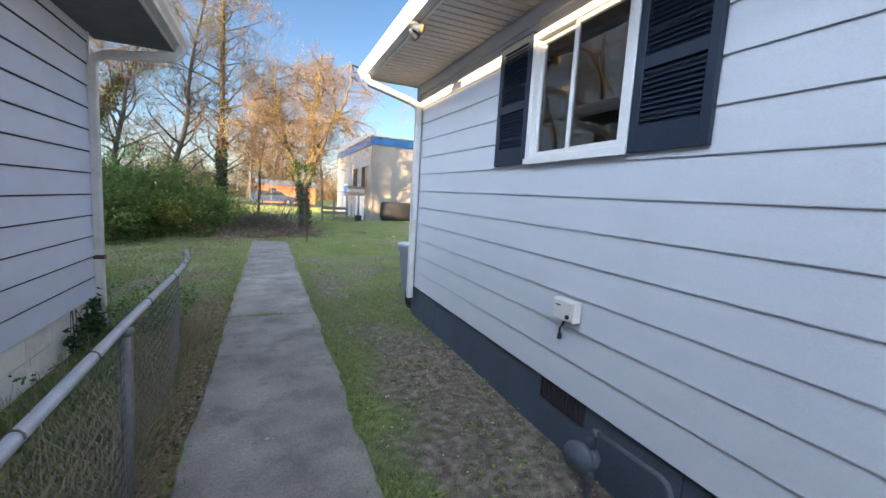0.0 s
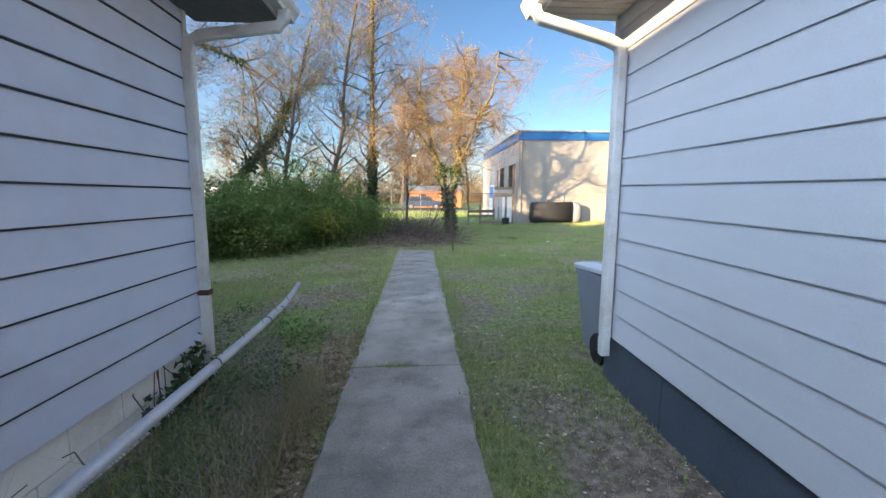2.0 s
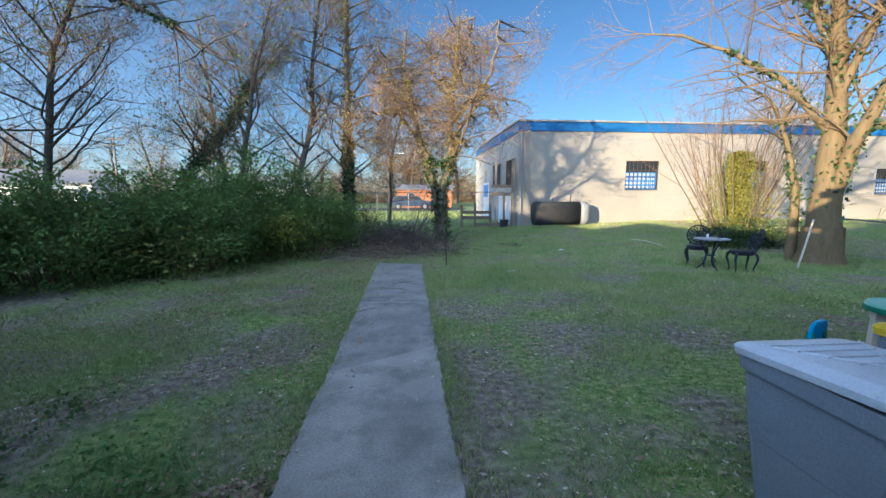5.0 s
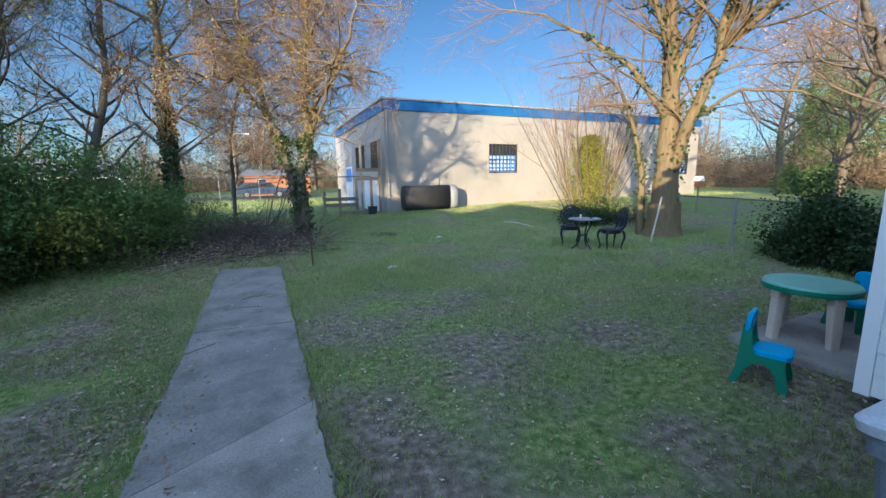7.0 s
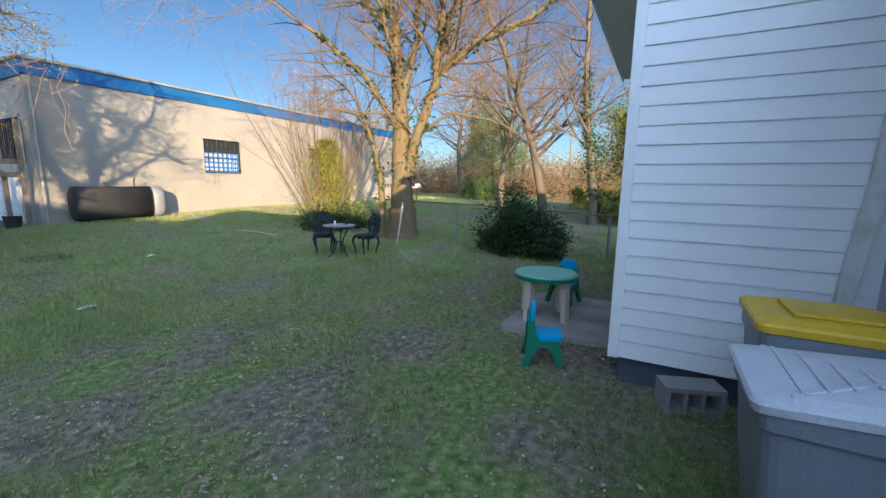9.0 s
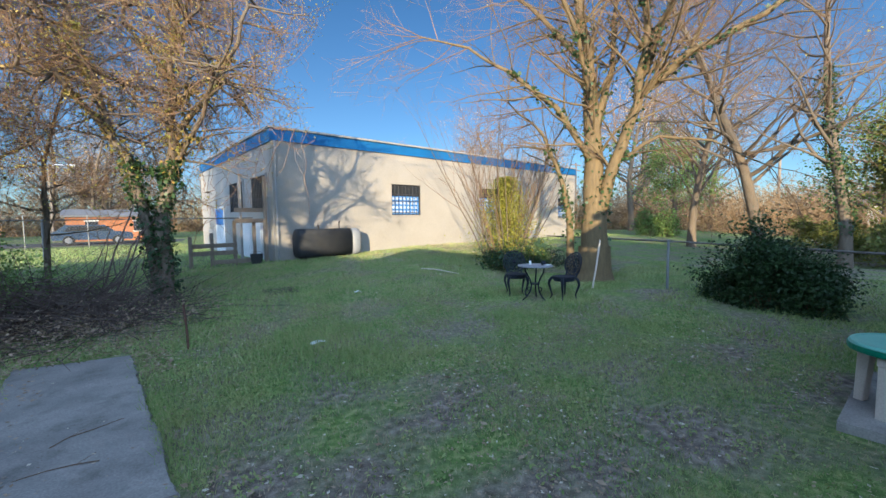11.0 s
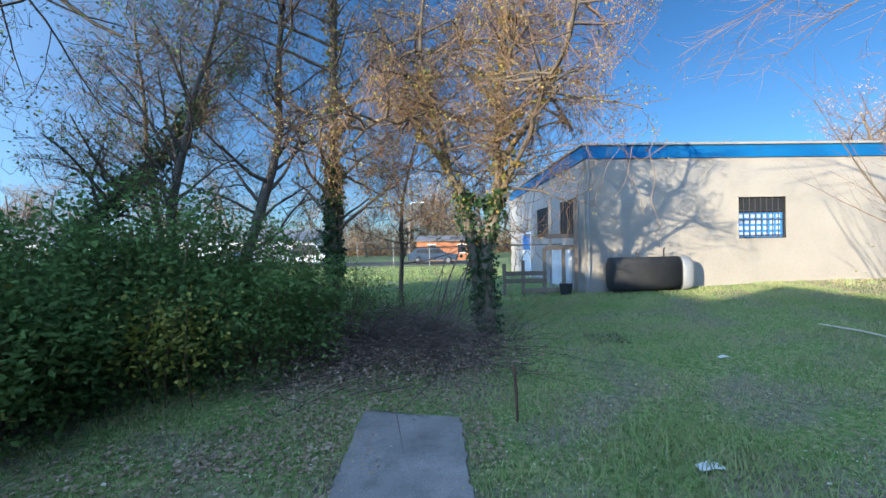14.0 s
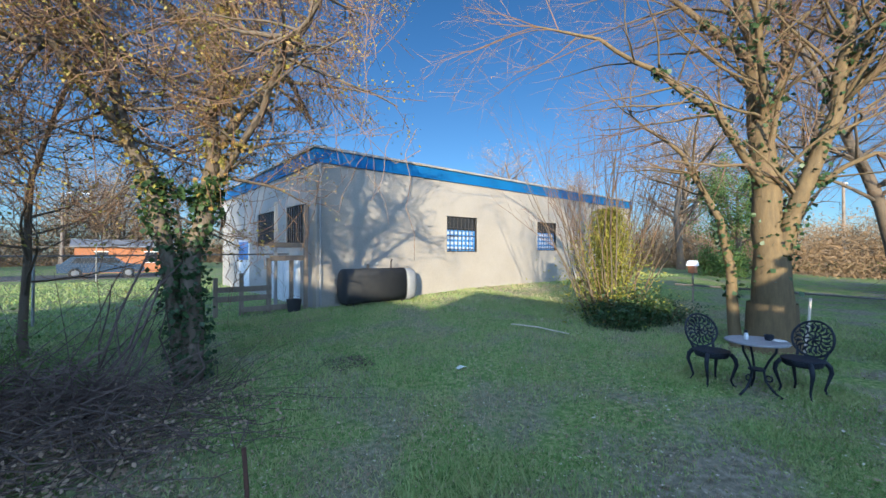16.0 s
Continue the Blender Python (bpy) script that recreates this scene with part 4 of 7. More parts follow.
def big_yard_tree():
    """The large forked tree by the bistro set: stout stems, long boughs and a haze of twigs."""
    g = Grower(5)
    r = g.rng
    lx, ly = 10.52, 13.37
    z = ground_z(lx, ly) - 0.06
    side, deep = Vector((0.497, -0.864, 0)), Vector((0.864, 0.497, 0))

    def stem(points, r0, r1, depth):
        n = len(points)
        pts = []
        for i, (a, h) in enumerate(points):
            pts.append(side * a + deep * (depth * i / (n - 1) + (r.gauss(0, 0.06) if i else 0)) + Vector((0, 0, h)))
        fine = []
        for i in range(n - 1):
            for q in (0.0, 0.34, 0.67):
                v = pts[i].lerp(pts[i + 1], q)
                fine.append(v + Vector((r.gauss(0, 0.025), r.gauss(0, 0.025), 0)) * (1 if fine else 0))
        fine.append(pts[-1])
        radii = [r0 + (r1 - r0) * (i / (len(fine) - 1)) ** 0.85 for i in range(len(fine))]
        g.wood.tube(fine, radii, 12 if r0 > 0.12 else 8, cap=False)
        g.trunk_pts += list(zip(fine, radii))
        return list(zip(fine, radii))

    g.wood.tube([(0, 0, 0), (0, 0, 0.1), (0, 0, 0.35), (0, 0, 0.9)], [0.58, 0.47, 0.40, 0.37], 16, cap=False)
    stems = [stem([(0, 0.2), (0, 1.2), (0.0, 2.2), (-0.12, 4.2), (-0.22, 5.7), (-0.5, 7.2), (-0.7, 9.2)], 0.375, 0.03, 0.3),
             stem([(0.08, 1.6), (0.36, 2.7), (0.9, 4.2), (1.05, 5.8), (0.9, 7.5), (1.2, 9.4)], 0.17, 0.025, -0.4),
             stem([(0.92, 4.4), (1.9, 5.2), (3.4, 5.9), (4.9, 7.2), (5.9, 8.3)], 0.11, 0.018, 0.2),
             stem([(-0.05, 2.9), (-0.9, 4.2), (-1.9, 5.0), (-2.9, 5.6), (-3.9, 5.9)], 0.085, 0.016, -1.4),
             stem([(-0.52, -0.05), (-0.58, 1.5), (-0.75, 2.4), (-1.3, 3.8), (-2.2, 4.7)], 0.115, 0.02, 0.6),
             stem([(0.5, 2.9), (1.3, 3.4), (2.3, 3.2), (3.3, 2.6)], 0.05, 0.012, -0.6),
             stem([(-0.08, 3.4), (0.35, 5.2), (0.45, 7.0), (0.2, 8.8)], 0.10, 0.02, 1.0),
             stem([(-0.2, 5.2), (-1.3, 6.6), (-2.2, 7.6), (-2.8, 8.8)], 0.08, 0.016, 0.8),
             stem([(0.95, 5.4), (2.0, 6.9), (2.6, 8.4), (3.0, 9.6)], 0.08, 0.016, -1.2),
             stem([(-0.1, 4.2), (-0.4, 5.6), (-1.0, 6.6), (-1.9, 7.0)], 0.07, 0.014, -2.4),
             stem([(0.9, 4.6), (1.3, 5.6), (1.5, 6.4), (2.4, 7.0)], 0.07, 0.014, -2.6)]
    for k, st in enumerate(stems):
        length = sum((b[0] - a[0]).length for a, b in zip(st, st[1:]))
        high = [q for q in st if q[0].z > 2.7 or k == 5]
        end, before = st[-1][0], st[-3][0]
        for _ in range(3):
            g.limb(end, (end - before).normalized() + Vector((r.gauss(0, 0.3), r.gauss(0, 0.3), r.gauss(0, 0.2))), r.uniform(1.2, 2.2), st[-1][1] * 0.8, 2, 4, up=0.02, wander=0.18, kids=(4, 6), spread=(20, 50), shrink=(0.45, 0.7), fork_from=0.15)
        for _ in range(int(2 + length * 2.9)):
            i = r.randrange(0, len(high) - 1)
            p, w = high[i]
            along = (high[i + 1][0] - p).normalized()
            out = along.orthogonal().normalized()
            out.rotate(Matrix.Rotation(r.uniform(0, 6.28), 3, along))
            d = along * 0.55 + out * 0.8 + Vector((0, 0, 0.12))
            g.limb(p, d, r.uniform(1.2, 2.7), min(0.03, max(0.012, w * 0.4)), 2, 4, up=0.03, wander=0.17, kids=(4, 6), spread=(28, 60), shrink=(0.45, 0.68), fork_from=0.2, droop=0.01)
    buds = leaf_cloud(pick(g.tips, 1500, 0.05, R), 0.03, R)
    ivy = ivy_on(g, 0.9, 6.5, 2200, 0.12, R, 0.09)
    return tree("tree", "large forked bare tree with pale ridged bark beside a bistro set", (lx, ly, z), g, M_BARK_PALE, leaves=buds, leaf_mat=M_SPRING_LEAF, leaf_label="first spring buds", ivy=ivy)


big_yard_tree()


def wood_tree(label, at, seed, height, radius, lean=(0, 0), limbs=14, low=0.3, twig_len=(1.2, 2.4), bark=M_BARK, hang=0.0, leaf=None, ivy=None, up=0.06, last=3, wander=0.06, kids=(4, 6), limb_lift=0.55, twig_mat=None, vines=None, stem_leaf=0):
    """A slender woodland tree: one leader and limbs along it."""
    g = Grower(seed)
    r = g.rng
    n = 10
    pts, radii, p = [], [], Vector((0, 0, -0.05))
    d = Vector((lean[0], lean[1], 1)).normalized()
    for i in range(n + 1):
        pts.append(p.copy())
        radii.append(radius * (1.25 if i == 0 else 1 - 0.75 * i / n))
        d = (d + Vector((r.gauss(0, wander), r.gauss(0, wander), 0.02))).normalized()
        p = p + d * height / n
    g.wood.tube(pts, radii, 9, cap=False)
    g.trunk_pts += list(zip(pts, radii))
    for k in range(limbs):
        f = low + (1 - low) * (k + r.random()) / limbs
        i = min(n - 1, int(f * n))
        s = pts[i].lerp(pts[i + 1], f * n - i)
        a = r.uniform(0, 2 * math.pi)
        g.limb(s, (math.cos(a), math.sin(a), limb_lift + r.uniform(-0.55, 0.7)), r.uniform(*twig_len) * (1.2 - 0.5 * f), max(0.012, radii[i] * r.uniform(0.3, 0.5)), 2, 2 + last - 1, up=up, wander=0.2, kids=kids, spread=(25, 65), shrink=(0.4, 0.7), droop=hang)
    if vines:
        hang_vines(g, *vines)
    leaves = leaf_mat = None
    if leaf:
        count, size, leaf_mat = leaf
        leaves = leaf_cloud(pick(g.tips, count, 0.06, R), size, R, 0.3)
        if stem_leaf:
            leaves = np.r_[leaves, ivy_on(g, 1.8, height, stem_leaf, 0.16, R, 0.07)]
    iv = None
    if ivy:
        iv = ivy_on(g, ivy[0], ivy[1], ivy[2], ivy[3], R)
    return tree("tree", label, at, g, bark, twig_mat, leaves, leaf_mat, "sparse young leaves", iv)


def zat(x, y):
    return (x, y, ground_z(x, y))


def vine_tree():
    """A forked tree overhung with reddish vines: two stems, arching boughs and a wide drooping crown."""
    g = Grower(22)
    r = g.rng
    runs = [([(0, 0, -0.05), (0.02, 0, 1.0), (0.12, 0.1, 2.2), (0.25, 0.1, 3.4), (0.26, 0.2, 4.6), (0.42, 0.3, 5.7), (0.5, 0.3, 7.0)], 0.15, 0.03),
            ([(-0.1, 0.05, 0.2), (-0.28, 0.1, 1.9), (-0.65, 0.2, 3.1), (-0.95, 0.2, 4.3), (-1.2, 0.1, 5.3), (-1.1, 0.0, 6.4)], 0.105, 0.025),
            ([(0.22, 0.1, 3.1), (0.75, -0.2, 4.0), (1.25, -0.5, 4.8), (1.5, -0.6, 5.9), (1.6, -0.5, 6.6)], 0.07, 0.02),
            ([(0.24, 0.1, 3.7), (0.9, 0.5, 4.6), (1.5, 0.8, 4.7), (2.0, 0.9, 4.1)], 0.055, 0.016),
            ([(-0.7, 0.2, 3.2), (-1.4, -0.3, 4.0), (-2.0, -0.5, 3.9), (-2.6, -0.6, 3.3)], 0.055, 0.016),
            ([(0.15, 0.1, 2.4), (0.6, -0.9, 3.5), (0.7, -1.6, 4.2), (0.6, -2.2, 4.0)], 0.055, 0.016),
            ([(0.26, 0.2, 4.4), (-0.3, 1.0, 5.6), (-0.4, 1.5, 6.6)], 0.055, 0.018),
            ([(0.3, 0.2, 4.9), (0.8, 0.3, 6.0), (1.0, 0.4, 7.0)], 0.05, 0.016),
            ([(-0.95, 0.2, 4.3), (-1.7, 0.4, 5.4), (-2.1, 0.5, 6.4)], 0.05, 0.016)]
    for k, (pts, r0, r1) in enumerate(runs):
        fine = []
        for a, b in zip(pts, pts[1:]):
            fine += [Vector(a).lerp(Vector(b), f) + Vector((r.gauss(0, 0.04), r.gauss(0, 0.04), r.gauss(0, 0.03))) * (1 if fine else 0) for f in (0, 0.33, 0.67)]
        fine.append(Vector(pts[-1]))
        radii = [r0 + (r1 - r0) * i / (len(fine) - 1) for i in range(len(fine))]
        g.wood.tube(fine, radii, 9, cap=False)
        g.trunk_pts += list(zip(fine, radii))
        high = [q for q in fine if q.z > 2.3]
        for _ in range(20 if k < 2 else 15):
            p = r.choice(high)
            a = r.uniform(0, 6.28)
            g.limb(p, (math.cos(a), math.sin(a), r.uniform(-0.3, 0.7)), r.uniform(0.8, 1.65), r.uniform(0.018, 0.034), 2, 4, up=0.02, wander=0.24, kids=(4, 6), spread=(25, 65), droop=0.035)
    hang_vines(g, 1150, 0.5, 1.8)
    leaves = leaf_cloud(pick(g.tips, 15000, 0.07, R), 0.042, R, 0.3)
    leaves = np.r_[leaves, ivy_on(g, 2.2, 7.0, 2800, 0.14, R, 0.065)]
    return tree("tree", "forked tree overhung with reddish vines and young leaves", zat(2.33, 17.91), g, M_BARK, leaves=leaves, leaf_mat=M_SPRING_LEAF, leaf_label="sparse young leaves", ivy=ivy_on(g, -0.1, 3.0, 2900, 0.11, R, 0.075))


# the row behind the hedge
wood_tree("tall straight tree hung with vines behind the hedge", zat(-0.74, 18.66), 21, 11.5, 0.125, limbs=48, low=0.15, hang=0.04, last=4, leaf=(5200, 0.055, M_SPRING_LEAF), ivy=(0.3, 4.5, 1900, 0.12), twig_len=(1.2, 2.4), wander=0.025, vines=(280, 0.5, 1.6), stem_leaf=1100)
vine_tree()
wood_tree("ivy-smothered leaning tree behind the hedge", zat(-6.3, 18.7), 24, 8.0, 0.14, lean=(0.13, 0.0), wander=0.13, limbs=26, low=0.35, last=4, leaf=(2600, 0.06, M_HEDGE), vines=(200, 0.4, 1.4), ivy=(0.2, 6.0, 4200, 0.34), twig_len=(1.4, 2.6), bark=M_BARK_DARK)
wood_tree("slim bare grey tree behind the hedge", zat(-3.75, 18.7), 25, 8.4, 0.11, lean=(-0.05, 0), wander=0.1, vines=(130, 0.4, 1.4), limbs=34, low=0.22, last=4, leaf=(4200, 0.05, M_HEDGE), twig_len=(1.5, 2.6), bark=M_BARK_DARK)
wood_tree("slim bare tree with sparse green leaves behind the hedge", zat(-2.6, 18.7), 26, 8.6, 0.12, lean=(0.08, 0), wander=0.1, vines=(140, 0.4, 1.4), limbs=36, low=0.18, last=4, leaf=(4200, 0.05, M_HEDGE), twig_len=(1.4, 2.4), bark=M_BARK_DARK)
wood_tree("bare tree with long spreading limbs behind the hedge", zat(-7.6, 16.2), 27, 8.5, 0.11, lean=(0.1, -0.1), wander=0.12, vines=(60, 0.3, 1.0), limbs=40, low=0.22, last=4, kids=(5, 7), leaf=(4600, 0.052, M_HEDGE), twig_len=(2.0, 3.4), bark=M_BARK_DARK)
wood_tree("bare tree with long spreading limbs behind the hedge", zat(-9.5, 13.0), 28, 9.0, 0.13, lean=(0.12, 0.0), wander=0.12, vines=(60, 0.3, 1.0), limbs=40, low=0.22, last=4, kids=(5, 7), leaf=(4600, 0.052, M_HEDGE), twig_len=(2.2, 3.8), bark=M_BARK_DARK)
wood_tree("slim twiggy tree behind the hedge", zat(-5.2, 20.5), 29, 7.5, 0.10, limbs=28, low=0.2, last=4, leaf=(900, 0.05, M_HEDGE), twig_len=(1.4, 2.2), bark=M_BARK_DARK)
wood_tree("young twiggy tree among the brush", zat(0.6, 19.6), 30, 5.5, 0.06, limbs=26, low=0.2, last=4, leaf=(1800, 0.05, M_SPRING_LEAF), twig_len=(1.0, 1.9), vines=(160, 0.4, 1.2))
# along and beyond the right fence
wood_tree("leaning bare tree beyond the wire fence", zat(20.5, 12.0), 31, 11.0, 0.22, lean=(-0.22, 0.1), limbs=34, low=0.25, last=4, twig_len=(2.5, 4.6), leaf=(700, 0.07, M_SPRING_LEAF), bark=M_BARK)
wood_tree("bare tree with ivied trunk beyond the wire fence", zat(19.0, 9.6), 32, 11.0, 0.17, lean=(0.1, 0.0), limbs=34, low=0.25, last=4, twig_len=(2.2, 4.0), ivy=(0.5, 7.0, 1600, 0.25), bark=M_BARK)
wood_tree("bare spreading tree beyond the wire fence", zat(24.0, 15.5), 33, 10.0, 0.2, limbs=34, low=0.25, last=4, twig_len=(2.5, 4.4), leaf=(900, 0.07, M_SPRING_LEAF), bark=M_BARK)


def reaching_tree():
    """An old tree whose ivied bough reaches over the hedge."""
    g = Grower(35)
    r = g.rng
    x, y = -9.0, 14.4
    runs = [([(0, 0, -0.05), (0.1, 0, 2.0), (0.3, 0.1, 4.0), (0.5, 0.1, 6.0), (0.6, 0.3, 9.0)], 0.24, 0.05),
            ([(0.3, 0.1, 4.2), (1.2, 0.3, 6.0), (2.6, 0.7, 6.5), (4.0, 1.0, 6.0), (5.2, 1.2, 5.3), (6.2, 1.5, 4.7)], 0.11, 0.02),
            ([(0.4, 0.1, 5.0), (1.4, -0.8, 6.6), (2.8, -1.8, 7.2), (4.4, -2.6, 7.0)], 0.10, 0.02)]
    for pts, r0, r1 in runs:
        fine = []
        for a, b in zip(pts, pts[1:]):
            fine += [Vector(a).lerp(Vector(b), f) + Vector((r.gauss(0, 0.05), r.gauss(0, 0.05), r.gauss(0, 0.05))) for f in (0, 0.33, 0.67)]
        fine.append(Vector(pts[-1]))
        radii = [r0 + (r1 - r0) * i / (len(fine) - 1) for i in range(len(fine))]
        g.wood.tube(fine, radii, 9, cap=False)
        g.trunk_pts += list(zip(fine, radii))
        for _ in range(20):
            i = r.randrange(len(fine) // 3, len(fine) - 1)
            g.limb(fine[i], (r.gauss(0.3, 0.6), r.gauss(0, 0.6), r.gauss(0.1, 0.5)), r.uniform(1.2, 2.6), 0.02, 2, 4, wander=0.2, kids=(4, 6))
    hang_vines(g, 80, 0.3, 1.0)
    return tree("tree", "old bare tree with an ivied bough over the hedge", zat(x, y), g, M_BARK_DARK, leaves=leaf_cloud(pick(g.tips, 5000, 0.08, R), 0.052, R), leaf_mat=M_HEDGE, leaf_label="sparse small leaves", ivy=ivy_on(g, 3.0, 7.0, 1500, 0.14, R, 0.08))


reaching_tree()


def evergreen(at, height, spread, seed, count, mat, label):
    """A broad leafy tree: short trunk, limbs and a ragged crown of leaf clumps with gaps."""
    rng = np.random.default_rng(seed)
    g = Grower(seed)
    g.wood.tube([(0, 0, -0.05), (0.03, 0, height * 0.3), (0, 0.03, height * 0.7)], [0.2, 0.15, 0.07], 9, cap=False)
    for k in range(18):
        a = k * 2.4
        f = 0.22 + 0.7 * k / 18
        g.limb((0.02, 0.02, height * f * 0.9), (math.cos(a), math.sin(a), 0.45), spread * (1.1 - 0.6 * f), 0.05, 2, 3, kids=(4, 6))
    pts = pick(g.tips, count, 0.28, rng)
    return tree("tree", label, at, g, M_BARK, leaves=leaf_cloud(pts, 0.13, rng, 0.2), leaf_mat=mat, leaf_label="dense yellow-green leaves")


evergreen(zat(21.0, 7.4), 6.4, 2.4, 41, 15000, M_OLIVE_LEAF, "broad leafy evergreen lit yellow beyond the fence")
evergreen(zat(32.2, 19.2), 7.6, 2.8, 43, 12000, M_HEDGE, "dark evergreen far beyond the fence")
evergreen(zat(27.0, 9.0), 6.5, 3.0, 42, 6000, M_HEDGE, "broad leafy evergreen beyond the fence")


def shrub_mass(name, label, blobs, count, size, mat, seed, stems=120, category="hedge", twig=M_TWIG, extra=None):
    """Leaf clumps round many thin stems. blobs: (x, y, radius x, radius y, height)."""
    rng = np.random.default_rng(seed)
    r = random.Random(seed)
    x0, y0 = blobs[0][0], blobs[0][1]
    base = ground_z(x0, y0)
    t = thing(name, label, category, (x0, y0, base))
    weights = np.array([b[2] * b[3] * b[4] for b in blobs])
    weights /= weights.sum()
    clumps = []
    wood = Geo()
    for bx, by, rx, ry, h in blobs:
        n_st = max(4, int(stems * rx * ry * h / sum(b[2] * b[3] * b[4] for b in blobs)))
        for _ in range(n_st):
            a, q = r.uniform(0, 2 * math.pi), math.sqrt(r.random())
            sx, sy = bx - x0 + 0.5 * q * rx * math.cos(a), by - y0 + 0.5 * q * ry * math.sin(a)
            ex, ey = sx + q * rx * 0.6 * math.cos(a) + r.gauss(0, 0.15), sy + q * ry * 0.6 * math.sin(a) + r.gauss(0, 0.15)
            top = h * r.choice((r.uniform(0.5, 1.05), r.uniform(0.6, 1.1), r.uniform(0.9, 1.38))) * math.sqrt(max(0.1, 1 - 0.55 * q * q))
            gz = ground_z(sx + x0, sy + y0) - base
            pts = [Vector((sx, sy, gz - 0.03)), Vector(((sx * 2 + ex) / 3 + r.gauss(0, 0.06), (sy * 2 + ey) / 3 + r.gauss(0, 0.06), gz + top * 0.4)), Vector((ex, ey, gz + top))]
            wood.tube(pts, [0.014, 0.009, 0.004], 3, cap=False)
            clumps += [(pts[1].lerp(pts[2], r.random()), 0.16), (pts[2], 0.13)]
    cl = np.array([tuple(c) for c, _ in clumps])
    i = rng.integers(0, len(cl), count)
    pts = cl[i] + rng.normal(0, 0.17, (count, 3)) * np.array([1, 1, 0.8])
    # fill the shell of every blob
    k = rng.choice(len(blobs), count // 2, p=weights)
    b = np.array(blobs)[k]
    d = rng.normal(size=(count // 2, 3))
    d[:, 2] = np.abs(d[:, 2])
    d /= np.linalg.norm(d, axis=1, keepdims=True)
    rr = 0.72 + 0.3 * rng.random((count // 2, 1)) ** 0.6
    lump = 1 + 0.16 * np.sin(7 * d[:, :1] + 3 * b[:, :1]) * np.cos(6 * d[:, 1:2] + 2 * b[:, 1:2]) + 0.10 * np.sin(17 * d[:, 2:] + 11 * d[:, :1])
    shell = d * rr * lump * b[:, 2:5] + np.c_[b[:, 0] - x0, b[:, 1] - y0, np.zeros(len(b))]
    pts = np.r_[pts, shell]
    pts[:, 2] = np.maximum(pts[:, 2], 0.03)
    tagged(part("stem_tangle", wood, twig, t, "thin woody stems"), kind="stuff")
    ob = new("foliage", mesh_from_arrays("foliage", leaf_cloud(pts, size, rng, 0.25, 0.55), 4, mat))
    ob.parent = t
    if extra:
        m2, centre, sd, n2, s2, lab = extra
        q = rng.normal(0, 1, (n2, 3)) * np.array(sd) + np.array(centre) - np.array((x0, y0, base))
        q[:, 2] = np.abs(q[:, 2])
        ob = new("bright_leaves", mesh_from_arrays("bright_leaves", leaf_cloud(q, s2, rng, 0.3), 4, m2))
        ob.parent = t
        tagged(ob, lab)
    return t


HEDGE_YOUNG = "pale green young leaves"
HEDGE = "overgrown dark green evergreen hedge at the lawn's edge"
shrub_mass("hedge", HEDGE, [(-5.4, 13.2, 1.5, 1.6, 1.7), (-4.2, 15.0, 1.5, 1.6, 1.75), (-6.6, 11.6, 1.4, 1.4, 1.6)], 34000, 0.078, M_HEDGE, 51, 190, extra=(M_OLIVE_LEAF, (-3.9, 13.2, 0.55), (0.8, 0.5, 0.35), 900, 0.085, HEDGE_YOUNG))
shrub_mass("hedge", HEDGE, [(-2.9, 16.0, 1.4, 1.4, 2.0), (-1.4, 16.5, 1.25, 1.2, 1.5), (-3.4, 14.2, 1.2, 1.2, 1.5)], 36000, 0.074, M_HEDGE, 52, 190, extra=(M_YELLOW_LEAF, (-1.65, 14.85, 0.85), (0.32, 0.2, 0.26), 620, 0.07, "bright yellow young leaves"))
shrub_mass("hedge", HEDGE, [(-7.8, 10.2, 1.5, 1.4, 1.8), (-9.4, 9.0, 1.6, 1.4, 1.8), (-11.0, 8.0, 1.6, 1.5, 2.0)], 12000, 0.10, M_HEDGE, 53, 100)
shrub_mass("hedge", "low ivy and brush at the foot of the trees", [(-0.5, 17.6, 0.9, 0.8, 1.2), (0.7, 18.2, 0.8, 0.7, 0.5), (-2.0, 18.6, 1.2, 0.8, 2.0)], 12000, 0.055, M_HEDGE, 54, 120)
shrub_mass("ivy_mound", "round mound of dark ivy over the wire fence", [(10.15, 9.9, 0.45, 0.58, 1.15), (10.4, 10.6, 0.38, 0.45, 0.55), (10.1, 9.3, 0.4, 0.4, 0.72)], 17000, 0.062, M_IVY, 55, 60, category="ivy")


def shooting_bush():
    """The yellow-green bush with tall upright shoots before the warehouse."""
    x, y = 11.28, 16.8
    z = ground_z(x, y)
    g = Grower(61)
    r = g.rng
    for k in range(60):
        a = r.uniform(0, 6.28)
        q = r.uniform(0.05, 0.6)
        g.limb((q * math.cos(a), q * math.sin(a), 0), (0.75 * math.cos(a) * r.random(), 0.75 * math.sin(a) * r.random(), 1), r.uniform(2.6, 5.6), r.uniform(0.012, 0.026), 1, 3, up=0.05, wander=0.09, kids=(3, 5), spread=(15, 40), shrink=(0.3, 0.5), fork_from=0.35)
    rng = np.random.default_rng(62)
    n = 20000
    h = rng.random(n) ** 0.8 * 2.7
    a = rng.uniform(0, 6.28, n)
    lump = 1 + 0.35 * np.sin(3 * a + 2.1 * h) * np.cos(4.3 * h + a)
    q = np.abs(rng.normal(0, 0.52, n)) * (1.3 - h / 2.9) * lump
    pts = np.c_[q * np.cos(a), q * np.sin(a), h + 0.05]
    return tree("bush", "tall twiggy bush with yellow-green leaves low down", (x, y, z), g, M_BARK, leaves=leaf_cloud(pts, 0.06, rng, 0.3), leaf_mat=M_YELLOW_LEAF, leaf_label="yellow-green leaves", category="bush")


